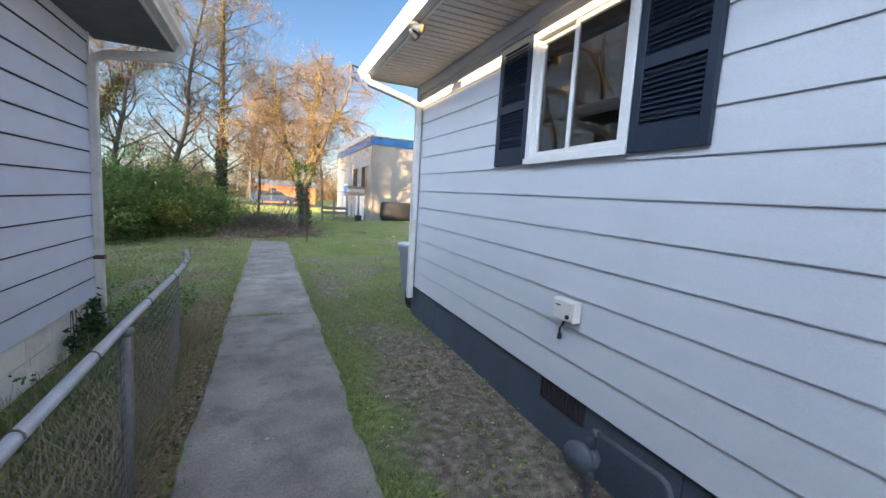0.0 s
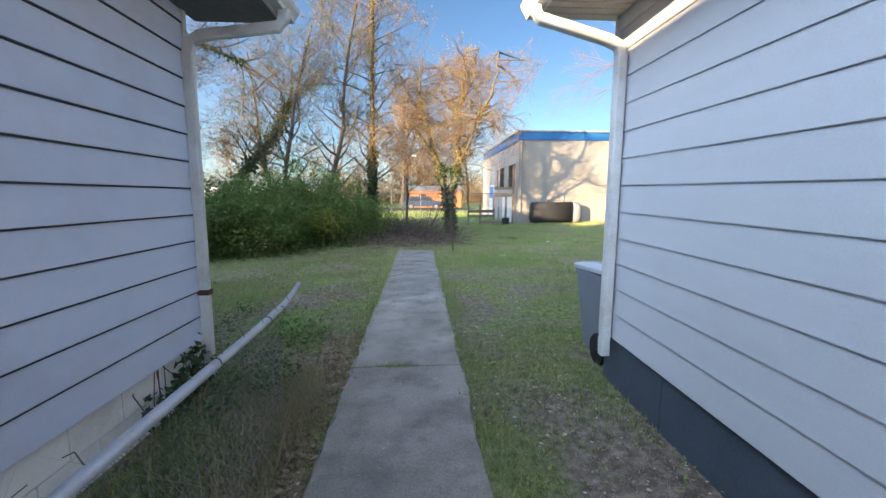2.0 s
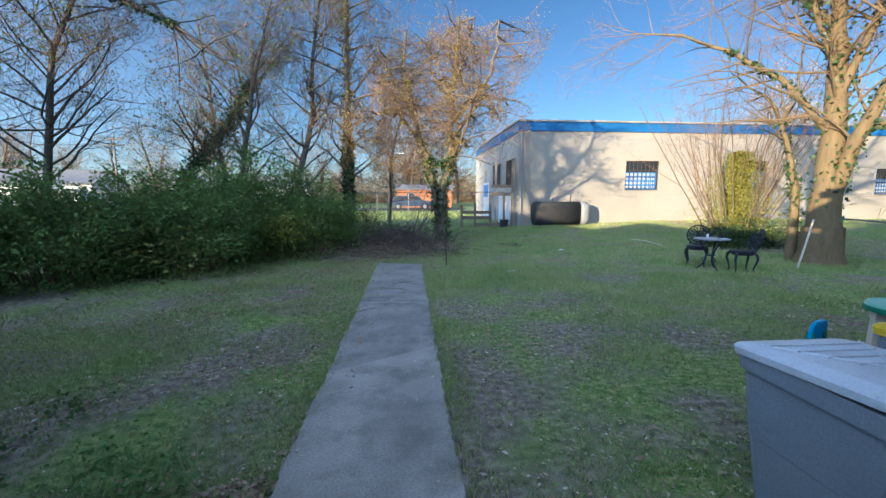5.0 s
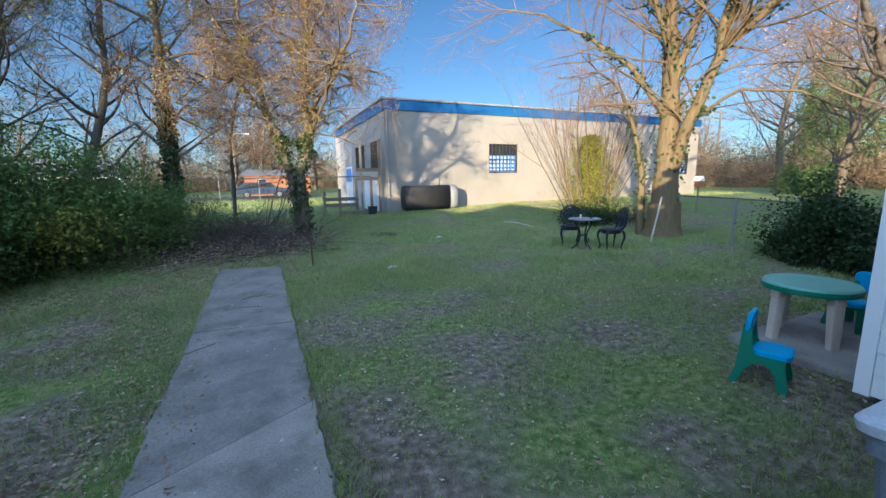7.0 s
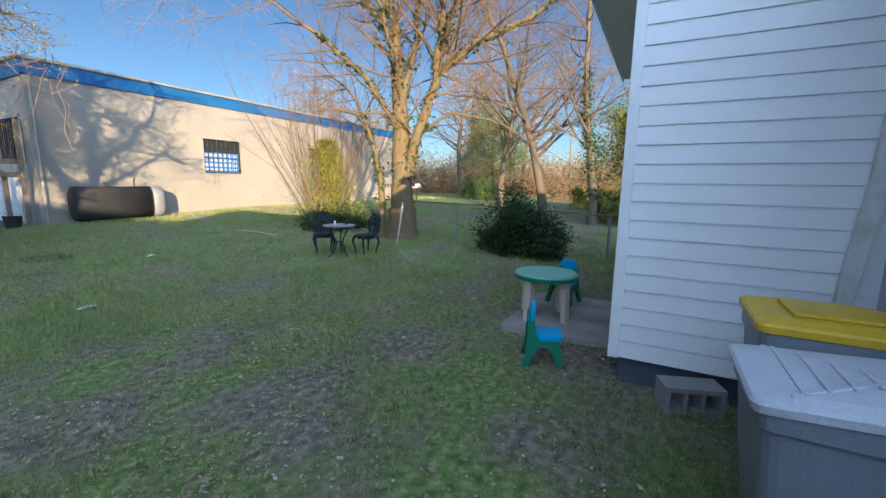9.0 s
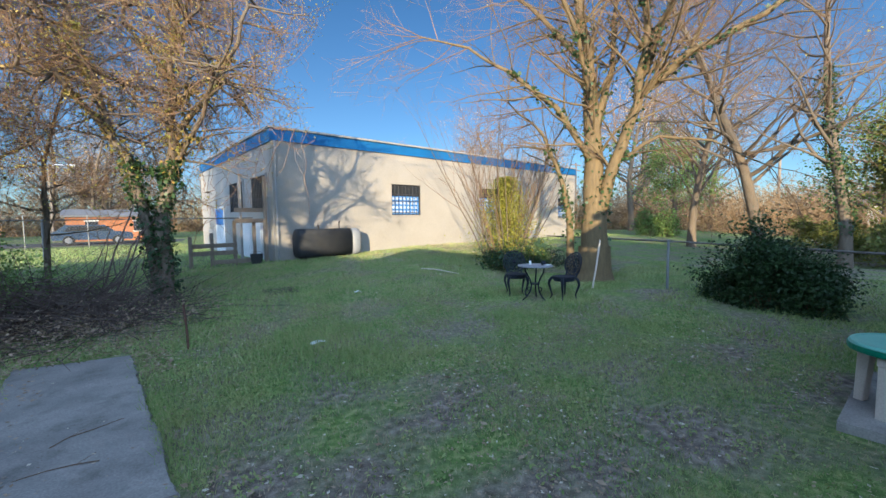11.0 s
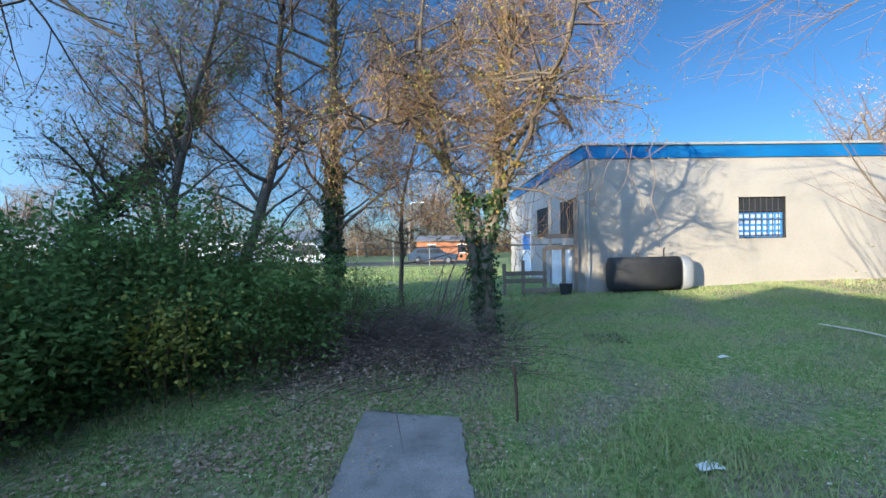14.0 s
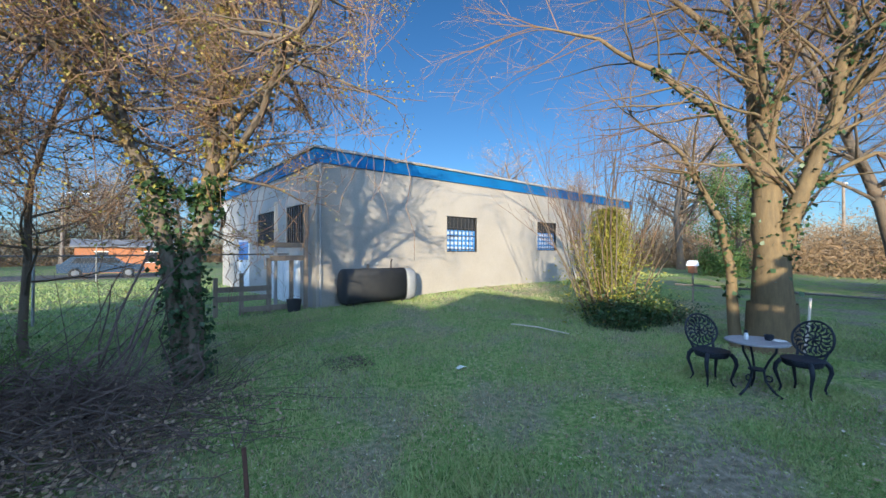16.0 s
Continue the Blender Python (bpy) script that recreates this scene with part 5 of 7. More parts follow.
shooting_bush()
shrub_mass("bush", "low dark bush at the foot of the twiggy shoots", [(10.3, 16.15, 0.6, 0.6, 0.5), (11.2, 15.95, 0.6, 0.5, 0.62), (12.0, 15.75, 0.7, 0.5, 0.45)], 4200, 0.07, M_IVY, 63, 60, category="bush")


def brush_pile():
    r = random.Random(71)
    g = Geo()
    for k in range(1100):
        x, y = r.gauss(0.1, 0.95), r.gauss(0, 0.6)
        h = max(0.02, 0.75 * math.exp(-(x * x / 1.4 + y * y / 0.7)) * r.random())
        a, e = r.uniform(0, 6.28), r.gauss(0.15, 0.35)
        ln = r.uniform(0.4, 1.5)
        d = Vector((math.cos(a) * math.cos(e), math.sin(a) * math.cos(e), math.sin(e)))
        p = Vector((x, y, h))
        mid = p + d * ln * 0.5 + Vector((r.gauss(0, 0.08), r.gauss(0, 0.08), r.gauss(0, 0.05)))
        end = p + d * ln
        pts = [p, mid, end]
        for q in pts:
            q.z = max(q.z, 0.01)
        k3 = r.uniform(0.5, 1.1)
        g.tube(pts, [0.008 * k3, 0.006 * k3, 0.002], 3, cap=False)
    ob = single("brush_pile", g, M_BRUSH, "heap of brown cut branches and dead leaves", "brush pile", kind="stuff")
    ob.location = (0.75, 16.9, ground_z(0.75, 16.9))
    rng = np.random.default_rng(72)
    p = np.c_[rng.normal(0.6, 1.0, 5200), rng.normal(16.5, 0.75, 5200), np.abs(rng.normal(0, 0.16, 5200)) + 0.04]
    tagged(new("dead_leaves", mesh_from_arrays("dead_leaves", leaf_cloud(p, 0.045, rng), 4, M_DRY)), "brown dead leaves on the brush heap", "leaves", kind="stuff")


brush_pile()


def leaning_vines():
    """Bare vine stems that slant from the ground into the leaning tree."""
    r = random.Random(75)
    t = thing("vine", "tangle of bare brown vine stems against the tree", "vine", zat(1.9, 17.5))
    for k in range(13):
        x, y = r.uniform(-1.3, 0.3), r.gauss(0, 0.3)
        top = Vector((r.uniform(-0.5, 0.6), r.uniform(0.0, 0.6), r.uniform(0.6, 2.2)))
        p = Vector((x, y, 0))
        mid = p.lerp(top, 0.5) + Vector((r.gauss(0, 0.15), r.gauss(0, 0.12), r.uniform(-0.3, 0.15)))
        w = r.uniform(0.008, 0.022)
        part("stem", Geo().tube([p, p.lerp(mid, 0.5) + Vector((r.gauss(0, 0.05), 0, -0.04)), mid, mid.lerp(top, 0.5) + Vector((r.gauss(0, 0.06), 0, 0.05)), top], [w, w * 0.9, w * 0.8, w * 0.7, w * 0.4], 5, cap=False), M_BRUSH, t, smooth=True)


leaning_vines()


# ---------------------------------------------------------------- lawn cover
def clear_of(x, y):
    """True where something stands on the ground or the path runs."""
    on_path = (x > PATH_X0 - 0.01) & (x < PATH_X1 + 0.01) & (y < 14.65)
    left = (x < -0.74) & (y < 5.97)
    right = (x > 2.8) & (y < 5.87)
    rear = (x > 4.68) & (x < 7.35) & (y < 7.4)
    slab = (x > 5.35) & (x < 7.1) & (y > 7.35) & (y < 8.7)
    ware = (x > 6.0) & (x < 25.2) & (y > 22.6)
    return ~(on_path | left | right | rear | slab | ware)


def field(x, y, s, seed):
    """Smooth random field of about unit size for clumps."""
    g = np.random.default_rng(seed)
    out = np.zeros_like(x)
    for k in range(10):
        a = g.uniform(0, 6.28)
        f = s * g.uniform(0.5, 2.2)
        out += np.sin(f * (x * math.cos(a) + y * math.sin(a)) + g.uniform(0, 6.28))
    return out / 3.2


def blades(name, n, box, height, width, mat, seed, label, bias=0.0, clump=2.0, scatter_all=False):
    g = np.random.default_rng(seed)
    x = g.uniform(box[0], box[1], n)
    y = g.uniform(box[2], box[3], n)
    f = field(x, y, clump, 5)
    bare = np.exp(-((x - 2.2) / 0.45) ** 2) * (y < 5.6) * 1.6 + np.exp(-((x - 2.6) / 0.7) ** 2 - ((y - 10.0) / 1.6) ** 2) * 0.9
    bare = bare + np.exp(-((x - 2.2) / 0.5) ** 2 - ((y - 8.3) / 1.5) ** 2) * 0.8 + np.exp(-((x + 0.6) / 0.9) ** 2 - ((y - 9.0) / 1.8) ** 2) * 0.8
    edge = np.exp(-((x - 1.66) / 0.10) ** 2) * (y < 14.5) * 1.2 + np.exp(-((x - 0.43) / 0.08) ** 2) * (y > 6) * (y < 14) * 0.6
    tuft = np.exp(-((x - 3.4) / 0.9) ** 2 - ((y - 13.6) / 0.8) ** 2) * 2.2
    keep = clear_of(x, y) & (scatter_all | (g.random(n) < 1 / (1 + np.exp(-4.0 * (f + bias - bare + edge + tuft)))))
    x, y, f, tuft, edge = x[keep], y[keep], f[keep], tuft[keep], edge[keep]
    m = len(x)
    z = np.array([ground_z(a, b) for a, b in zip(x, y)])
    h = height * g.uniform(0.45, 1.25, m) * (1 + 0.35 * np.clip(f, -1, 1) + 1.1 * tuft + 0.5 * edge)
    a = g.uniform(0, 6.28, m)
    w = width * g.uniform(0.7, 1.3, m)
    lean = g.normal(0, 0.55, (m, 2)) * h[:, None]
    out = np.empty((m, 3, 3))
    out[:, 0] = np.c_[x - w * np.cos(a), y - w * np.sin(a), z - 0.004]
    out[:, 1] = np.c_[x + w * np.cos(a), y + w * np.sin(a), z - 0.004]
    out[:, 2] = np.c_[x + lean[:, 0], y + lean[:, 1], z + h]
    ob = new(name, mesh_from_arrays(name, out.reshape(-1, 3), 3, mat))
    return tagged(ob, label, "grass", kind="stuff")


blades("grass", 300000, (-3.5, 7.5, 1.0, 13.0), 0.042, 0.0038, M_GRASS, 81, "short patchy green lawn grass", 0.12)
blades("grass", 170000, (-6.0, 12.0, 12.0, 22.6), 0.055, 0.006, M_GRASS, 82, "short green lawn grass", 0.45)
blades("grass", 60000, (7.0, 16.0, 5.0, 14.0), 0.055, 0.008, M_GRASS, 83, "short green lawn grass", 0.4)
blades("grass", 50000, (-12.0, -3.0, 6.0, 20.0), 0.06, 0.008, M_GRASS, 84, "short green lawn grass", 0.2)
blades("grass", 50000, (-16.0, 28.0, 21.0, 42.0), 0.09, 0.02, M_GRASS, 85, "rough green grass behind the yard", 0.8)
blades("dry_grass", 80000, (-4.0, 9.0, 1.0, 15.5), 0.028, 0.0035, M_DRYGRASS, 86, "dead straw-coloured grass stems", -0.2, 3.0, True)
blades("dry_grass", 30000, (2.0, 16.0, 14.5, 22.6), 0.05, 0.006, M_DRYGRASS, 89, "dead straw-coloured grass near the warehouse", 0.0, 3.0, True)
blades("tall_grass", 9000, (-0.68, 0.3, 1.0, 6.2), 0.12, 0.005, M_GRASS, 87, "long grass and weeds along the wire fence", 0.4, 3.0, True)
blades("dry_stems", 700, (-0.05, 0.34, 2.2, 6.0), 0.38, 0.0035, M_DRYGRASS, 88, "dead brown vine stems in the wire fence", 0.6, 3.0, True)


def litter(name, n, box, size, mat, seed, label, spread=1.0):
    g = np.random.default_rng(seed)
    x, y = g.uniform(box[0], box[1], n), g.uniform(box[2], box[3], n)
    f = field(x, y, 1.6, 9)
    keep = clear_of(x, y) & (g.random(n) < 1 / (1 + np.exp(-2.5 * (f - 0.3 + spread))))
    if name == "path_litter":
        keep = (x > PATH_X0) & (x < PATH_X1)
    x, y = x[keep], y[keep]
    lift = 0.026 if name == "path_litter" else g.uniform(0.008, 0.034, len(x))
    z = np.array([max(ground_z(a, b), 0.0 if name == "path_litter" else -1) for a, b in zip(x, y)]) + lift
    c = leaf_cloud(np.c_[x, y, z], size, g)
    c = c.reshape(-1, 4, 3)
    c[:, :, 2] = z[:, None] + (c[:, :, 2] - z[:, None]) * 0.4
    tagged(new(name, mesh_from_arrays(name, c.reshape(-1, 3), 4, mat)), label, "leaves", kind="stuff")


litter("leaf_litter", 85000, (-4, 8, 1, 15.5), 0.032, M_DRY, 91, "fallen brown leaves scattered on the lawn", 0.0)
litter("leaf_litter", 6500, (0.10, 0.54, 1.0, 7.2), 0.055, M_DRY, 92, "brown leaves drifted along the path's edge", 2.0)
litter("leaf_litter", 2600, (-0.5, 0.52, 5.5, 14.0), 0.045, M_DRY, 101, "brown leaves in the grass beside the path", -0.2)
litter("leaf_litter", 5200, (-0.9, 1.9, 13.6, 17.5), 0.06, M_DRY, 93, "brown leaves at the path's end", 2.0)
litter("leaf_litter", 5200, (-2.2, 0.48, 10.5, 15.8), 0.055, M_DRY, 98, "brown leaves under the hedge and by the path's end", 0.6)
litter("pale_litter", 13000, (-3.5, 9, 1, 17), 0.03, M_LITTER, 94, "small pale bits and bleached leaves on the lawn", 0.4)
litter("path_litter", 90, (0.5, 1.55, 1.0, 14.4), 0.03, M_LITTER, 95, "small pale bits lying on the concrete path", 2.0)

litter("path_litter", 420, (0.47, 0.80, 8.0, 14.4), 0.045, M_DRY, 99, "brown leaves drifted onto the path's edge", 2.0)
litter("path_litter", 160, (0.5, 1.55, 2.0, 14.4), 0.03, M_DRY, 100, "brown leaf crumbs on the concrete path", 2.0)


def weeds(n, box, seed):
    """Low broad-leaved rosettes in the lawn."""
    g = np.random.default_rng(seed)
    x, y = g.uniform(box[0], box[1], n), g.uniform(box[2], box[3], n)
    keep = clear_of(x, y)
    x, y = x[keep], y[keep]
    pts, k = [], 9
    for a, b in zip(x, y):
        z = ground_z(a, b) + 0.015
        s = g.uniform(0.03, 0.10)
        for _ in range(k):
            pts.append((a + g.normal(0, s), b + g.normal(0, s), z + abs(g.normal(0, 0.012))))
    c = leaf_cloud(np.array(pts), 0.034, g, -0.3, 0.5)
    tagged(new("weeds", mesh_from_arrays("weeds", c, 4, M_GRASS)), "low broad-leaved weeds in the lawn", "weeds", kind="stuff")


weeds(4200, (-3.5, 8.0, 1.5, 15.0), 111)


def fence_weeds(n, box, tall, seed, leaf_mat, label):
    """Leafy weed stems that grow up through the foot of the wire fence."""
    g = np.random.default_rng(seed)
    x, y = g.uniform(box[0], box[1], n), g.uniform(box[2], box[3], n)
    f = field(x, y, 2.4, 33)
    pts, stems = [], Geo()
    for a, b, c in zip(x, y, f):
        if c < -0.15:
            continue
        z = ground_z(a, b)
        h = tall * g.uniform(0.4, 1.1)
        dx, dy = g.normal(0, 0.22, 2) * h
        stems.tube([(a, b, z), (a + dx * 0.4, b + dy * 0.4, z + h * 0.55), (a + dx, b + dy, z + h)], [0.003, 0.0025, 0.0015], 3, cap=False)
        for _ in range(int(5 + 40 * h)):
            q = g.uniform(0.1, 1.05)
            pts.append((a + dx * q + g.normal(0, 0.03), b + dy * q + g.normal(0, 0.03), z + h * q))
    w = thing("weeds", label, "weeds", (box[0], box[2], 0.0), kind="stuff", here=True)
    tagged(part("stem_tangle", stems, M_DRYGRASS, w), kind="stuff")
    ob = new("foliage", mesh_from_arrays("foliage", leaf_cloud(np.array(pts), 0.04, g, 0.2, 0.6), 4, leaf_mat))
    ob.parent = w


fence_weeds(220, (-0.35, 0.40, 2.0, 5.5), 0.32, 121, M_WEED, "leafy green weeds in the foot of the wire fence")
fence_weeds(90, (-0.70, -0.4, 2.6, 6.1), 0.2, 122, M_WEED, "leafy green weeds by the downspout")
fence_weeds(110, (-3.2, 0.1, 14.2, 16.0), 0.30, 123, M_HEDGE, "leafy undergrowth at the hedge's foot")
blades("dry_stems", 900, (0.0, 0.42, 2.6, 6.2), 0.22, 0.003, M_DRYGRASS, 124, "dead straw stems along the wire fence", 0.6, 3.0, True)
litter("leaf_litter", 2600, (-3.5, 8, 1, 14), 0.07, M_DRY, 96, "large curled brown leaves on the lawn", -0.2)
litter("pale_litter", 1700, (-2.5, 8, 5.0, 14), 0.05, M_LITTER, 97, "bleached leaves on the lawn", 0.0)


def joint_grass():
    """Grass growing in the path's open joint and along its edges."""
    g = np.random.default_rng(113)
    n = 3300
    x = np.r_[np.abs(g.normal(0.9, 0.12, 300)), np.where(g.random(3000) < 0.5, PATH_X0 - g.normal(0.02, 0.035, 3000), PATH_X1 + g.normal(0.02, 0.035, 3000))]
    tuft_at = g.uniform(1.5, 14.3, 120)
    y = np.r_[g.normal(6.18, 0.02, 300), tuft_at[g.integers(0, 120, 3000)] + g.normal(0, 0.07, 3000)]
    h = np.r_[g.uniform(0.02, 0.06, 300), g.uniform(0.03, 0.10, 3000)]
    a = g.uniform(0, 6.28, n)
    w = 0.004
    out = np.empty((n, 3, 3))
    z = np.where(np.arange(n) < 300, 0.01, 0.0)
    out[:, 0] = np.c_[x - w * np.cos(a), y - w * np.sin(a), z]
    out[:, 1] = np.c_[x + w * np.cos(a), y + w * np.sin(a), z]
    out[:, 2] = np.c_[x + g.normal(0, 0.03, n), y + g.normal(0, 0.03, n), z + h]
    tagged(new("joint_grass", mesh_from_arrays("joint_grass", out.reshape(-1, 3), 3, M_GRASS)), "grass growing in the path's joint and edges", "grass", kind="stuff")


joint_grass()


# ---------------------------------------------------------------- wire fences
def wire_panel(points, height, pitch, radius):
    """Diamond wire mesh hung along a ground line of points; height is given at every point."""
    g = Geo()
    lens = [0.0]
    for a, b in zip(points, points[1:]):
        lens.append(lens[-1] + (Vector(b) - Vector(a)).length)

    def at(s, f):
        s = min(max(s, 0.0), lens[-1])
        k = max(i for i in range(len(lens) - 1) if lens[i] <= s + 1e-9)
        t = (s - lens[k]) / (lens[k + 1] - lens[k])
        p = Vector(points[k]).lerp(Vector(points[k + 1]), t)
        h = height[k] * (1 - t) + height[k + 1] * t
        return Vector((p.x, p.y, p.z + f * h))

    rows = int(max(height) / (pitch * 0.5))
    count = int(lens[-1] / pitch)
    for i in range(count):
        pts = [at(i * pitch + (pitch * 0.5 if k % 2 else 0.0), k / rows) for k in range(rows + 1)]
        flip = [at((i + 0.5) * pitch + (pitch * 0.5 if k % 2 else 0.0), k / rows) for k in range(rows + 1)]
        for line, push in ((pts, 0.0015), (flip, -0.0015)):
            g.tube([p + Vector((push, push, 0)) for p in line], radius, 3, cap=False)
    return g


def side_fence():
    f = thing("fence", "sagging galvanised chain-link fence with a bent top rail", "fence", (0.36, 3.0, 0.0), here=True)
    line = [(0.42, -2.0, 0.97), (0.385, 1.8, 0.965), (0.355, 2.85, 0.965), (0.33, 3.8, 0.955), (0.295, 4.6, 0.935), (0.235, 5.2, 0.908), (0.18, 5.55, 0.893), (0.12, 5.92, 0.886)]
    part("top_rail", Geo().tube(line, 0.021, 12), M_GALV, f, smooth=True)
    for x, y in ((0.365, 2.86), (0.41, -0.2)):
        part("post", Geo().tube([(x - 0.03, y + 0.02, -0.1), (x - 0.012, y + 0.01, 0.5), (x - 0.004, y, 0.94)], 0.027, 12).lathe([(0.030, 0), (0.030, 0.03), (0.012, 0.04)], 12, (x - 0.004, y, 0.915)), M_POST, f, smooth=True)
    g = wire_panel([(0.42, -2.0, 0.01), (0.385, 1.8, 0.01), (0.36, 2.85, 0.01), (0.30, 4.0, 0.01), (0.2, 5.0, 0.01), (0.10, 5.5, 0.01)], [0.94, 0.94, 0.93, 0.90, 0.82, 0.76], 0.058, 0.0011)
    tagged(part("wire_mesh", g, M_POST, f, "weathered diamond wire mesh"), kind="stuff")
    for y, x, z in ((1.9, 0.382, 0.965), (2.45, 0.366, 0.965), (3.3, 0.342, 0.96), (4.1, 0.318, 0.95), (4.75, 0.288, 0.928), (5.05, 0.26, 0.908)):
        part("tie", Geo().tube([(x + 0.024 * math.cos(a), y + 0.004 * a, z + 0.024 * math.sin(a)) for a in [k * 0.6 for k in range(11)]], 0.003, 4), M_DARKWIRE, f)
    r = random.Random(8)
    for k in range(14):
        y = 2.0 + k * 0.24
        x = 0.384 - (y - 1.8) * 0.028
        h = 0.03 + r.random() * 0.05
        part("wire_end", Geo().tube([(x, y, 0.95), (x - 0.01, y + r.gauss(0, 0.02), 0.985), (x - 0.02, y + r.gauss(0, 0.03), 0.985 + h), (x - 0.05, y + r.gauss(0, 0.04), 0.97 + h)], 0.0018, 4), M_DARKWIRE, f)
    return f


side_fence()


def long_fence(name_label, pts, top, step, pitch, radius, rail=True):
    x0, y0 = pts[0][0], pts[0][1]
    f = thing("fence", name_label, "fence", (x0, y0, ground_z(x0, y0)), here=True)
    ground_line = [(x, y, ground_z(x, y)) for x, y in pts]
    g = wire_panel(ground_line, [top] * len(pts), pitch, radius)
    tagged(part("wire_mesh", g, M_DARKWIRE, f), kind="stuff")
    for a, b in zip(ground_line, ground_line[1:]):
        n = max(1, round((Vector(b) - Vector(a)).length / step))
        for i in range(n):
            p = Vector(a).lerp(Vector(b), i / n)
            part("post", Geo().tube([p + Vector((0, 0, -0.1)), p + Vector((0, 0, top + 0.03))], 0.028, 8), M_POST, f)
    if rail:
        part("top_rail", Geo().tube([Vector(p) + Vector((0, 0, top)) for p in ground_line], 0.02, 8, cap=True), M_DARKWIRE, f)
    return f


long_fence("dark chain-link boundary fence", [(10.0, 4.5), (10.2, 8.03), (10.55, 11.7), (11.2, 15.2)], 1.02, 2.9, 0.11, 0.0022)
long_fence("chain-link fence behind the yard", [(-16.0, 24.3), (-6.0, 24.3), (0.26, 24.26), (5.8, 24.2)], 1.55, 3.0, 0.16, 0.0035)
long_fence("tall wire fence along the far street", [(-30.0, 42.0), (-10.0, 42.0), (4.0, 42.0)], 2.0, 3.0, 0.35, 0.008)


# ---------------------------------------------------------------- fittings on the white house
M_BOXPLASTIC = surface("ivory_plastic", (0.66, 0.65, 0.60), (0.56, 0.54, 0.49), 0.45, 6, 60, 0.03)
M_GASGREY = surface("grey_gas_fitting", (0.10, 0.115, 0.14), (0.07, 0.08, 0.095), 0.55, 10, 60, 0.15, metal=0.2)
M_BRASS = surface("yellowed_lamp_glass", (0.45, 0.34, 0.12), (0.30, 0.22, 0.08), 0.3, 8, 60, 0.05)


def wall_box():
    b = thing("utility_box", "small ivory plastic telephone box on white siding", "utility box", (XW - 0.02, 2.63, 0.99))
    part("body", Geo().box(-0.07, -0.004, -0.095, 0.095, -0.085, 0.055, 0.010), M_BOXPLASTIC, b)
    part("cover", Geo().box(-0.078, -0.07, -0.085, 0.085, -0.075, 0.045, 0.003), M_BOXPLASTIC, b)
    part("knob", Geo().lathe([(0.014, 0), (0.014, 0.012), (0.008, 0.016)], 10).moved(pose(-0.078, -0.06, -0.045, 0, -90, 0)), M_IRON, b, "black lock knob")
    part("mark", Geo().box(-0.0795, -0.078, 0.01, 0.06, 0.01, 0.018), M_IRON, b)
    part("cable", Geo().tube([(-0.02, 0.03, -0.085), (-0.02, 0.04, -0.12), (-0.015, 0.075, -0.16), (-0.012, 0.08, -0.21)], 0.007, 6), M_IRON, b, "short black cable")
    part("cable_end", Geo().tube([(-0.012, 0.08, -0.20), (-0.012, 0.08, -0.235)], 0.012, 8), M_IRON, b)
    return b


wall_box()


def gas_regulator():
    b = thing("gas_regulator", "grey gas regulator and pipes by the dark base", "gas regulator", (XW - 0.13, 2.24, ground_z(2.65, 2.24)))
    part("riser", Geo().tube([(0, 0, -0.05), (0, 0, 0.16)], 0.02, 10), M_GASGREY, b, smooth=True)
    part("valve", Geo().lathe([(0.028, 0.10), (0.036, 0.12), (0.036, 0.15), (0.026, 0.17)], 12).box(-0.05, -0.02, -0.012, 0.012, 0.125, 0.145, 0.003), M_GASGREY, b)
    part("body", Geo().lathe([(0.03, 0.17), (0.05, 0.20), (0.058, 0.24), (0.045, 0.28), (0.03, 0.30)], 16), M_GASGREY, b, smooth=True)
    part("diaphragm", Geo().lathe([(0.04, -0.025), (0.085, -0.018), (0.092, 0.0), (0.085, 0.018), (0.05, 0.03), (0.03, 0.045)], 20).moved(pose(-0.06, 0.03, 0.24, 0, -90, 20)), M_GASGREY, b, "round diaphragm housing", smooth=True)
    part("elbow", Geo().tube([(0, 0, 0.30), (0, 0, 0.37), (0.0, -0.02, 0.40), (0.0, -0.05, 0.41)], 0.026, 10), M_GASGREY, b, smooth=True)
    part("pipe", Geo().tube([(0, -0.04, 0.41), (0, -0.25, 0.41), (0.01, -0.42, 0.41), (0.01, -0.46, 0.395), (0.01, -0.48, 0.36), (0.01, -0.48, 0.05)], 0.017, 10), M_GASGREY, b, smooth=True)
    part("union", Geo().lathe([(0.026, 0.20), (0.034, 0.205), (0.034, 0.25), (0.026, 0.255)], 8, (0.01, -0.48, 0)), M_GASGREY, b)
    part("meter", Geo().box(-0.09, 0.11, -0.62, -0.36, -0.02, 0.17, 0.03), M_GASGREY, b)
    return b


gas_regulator()


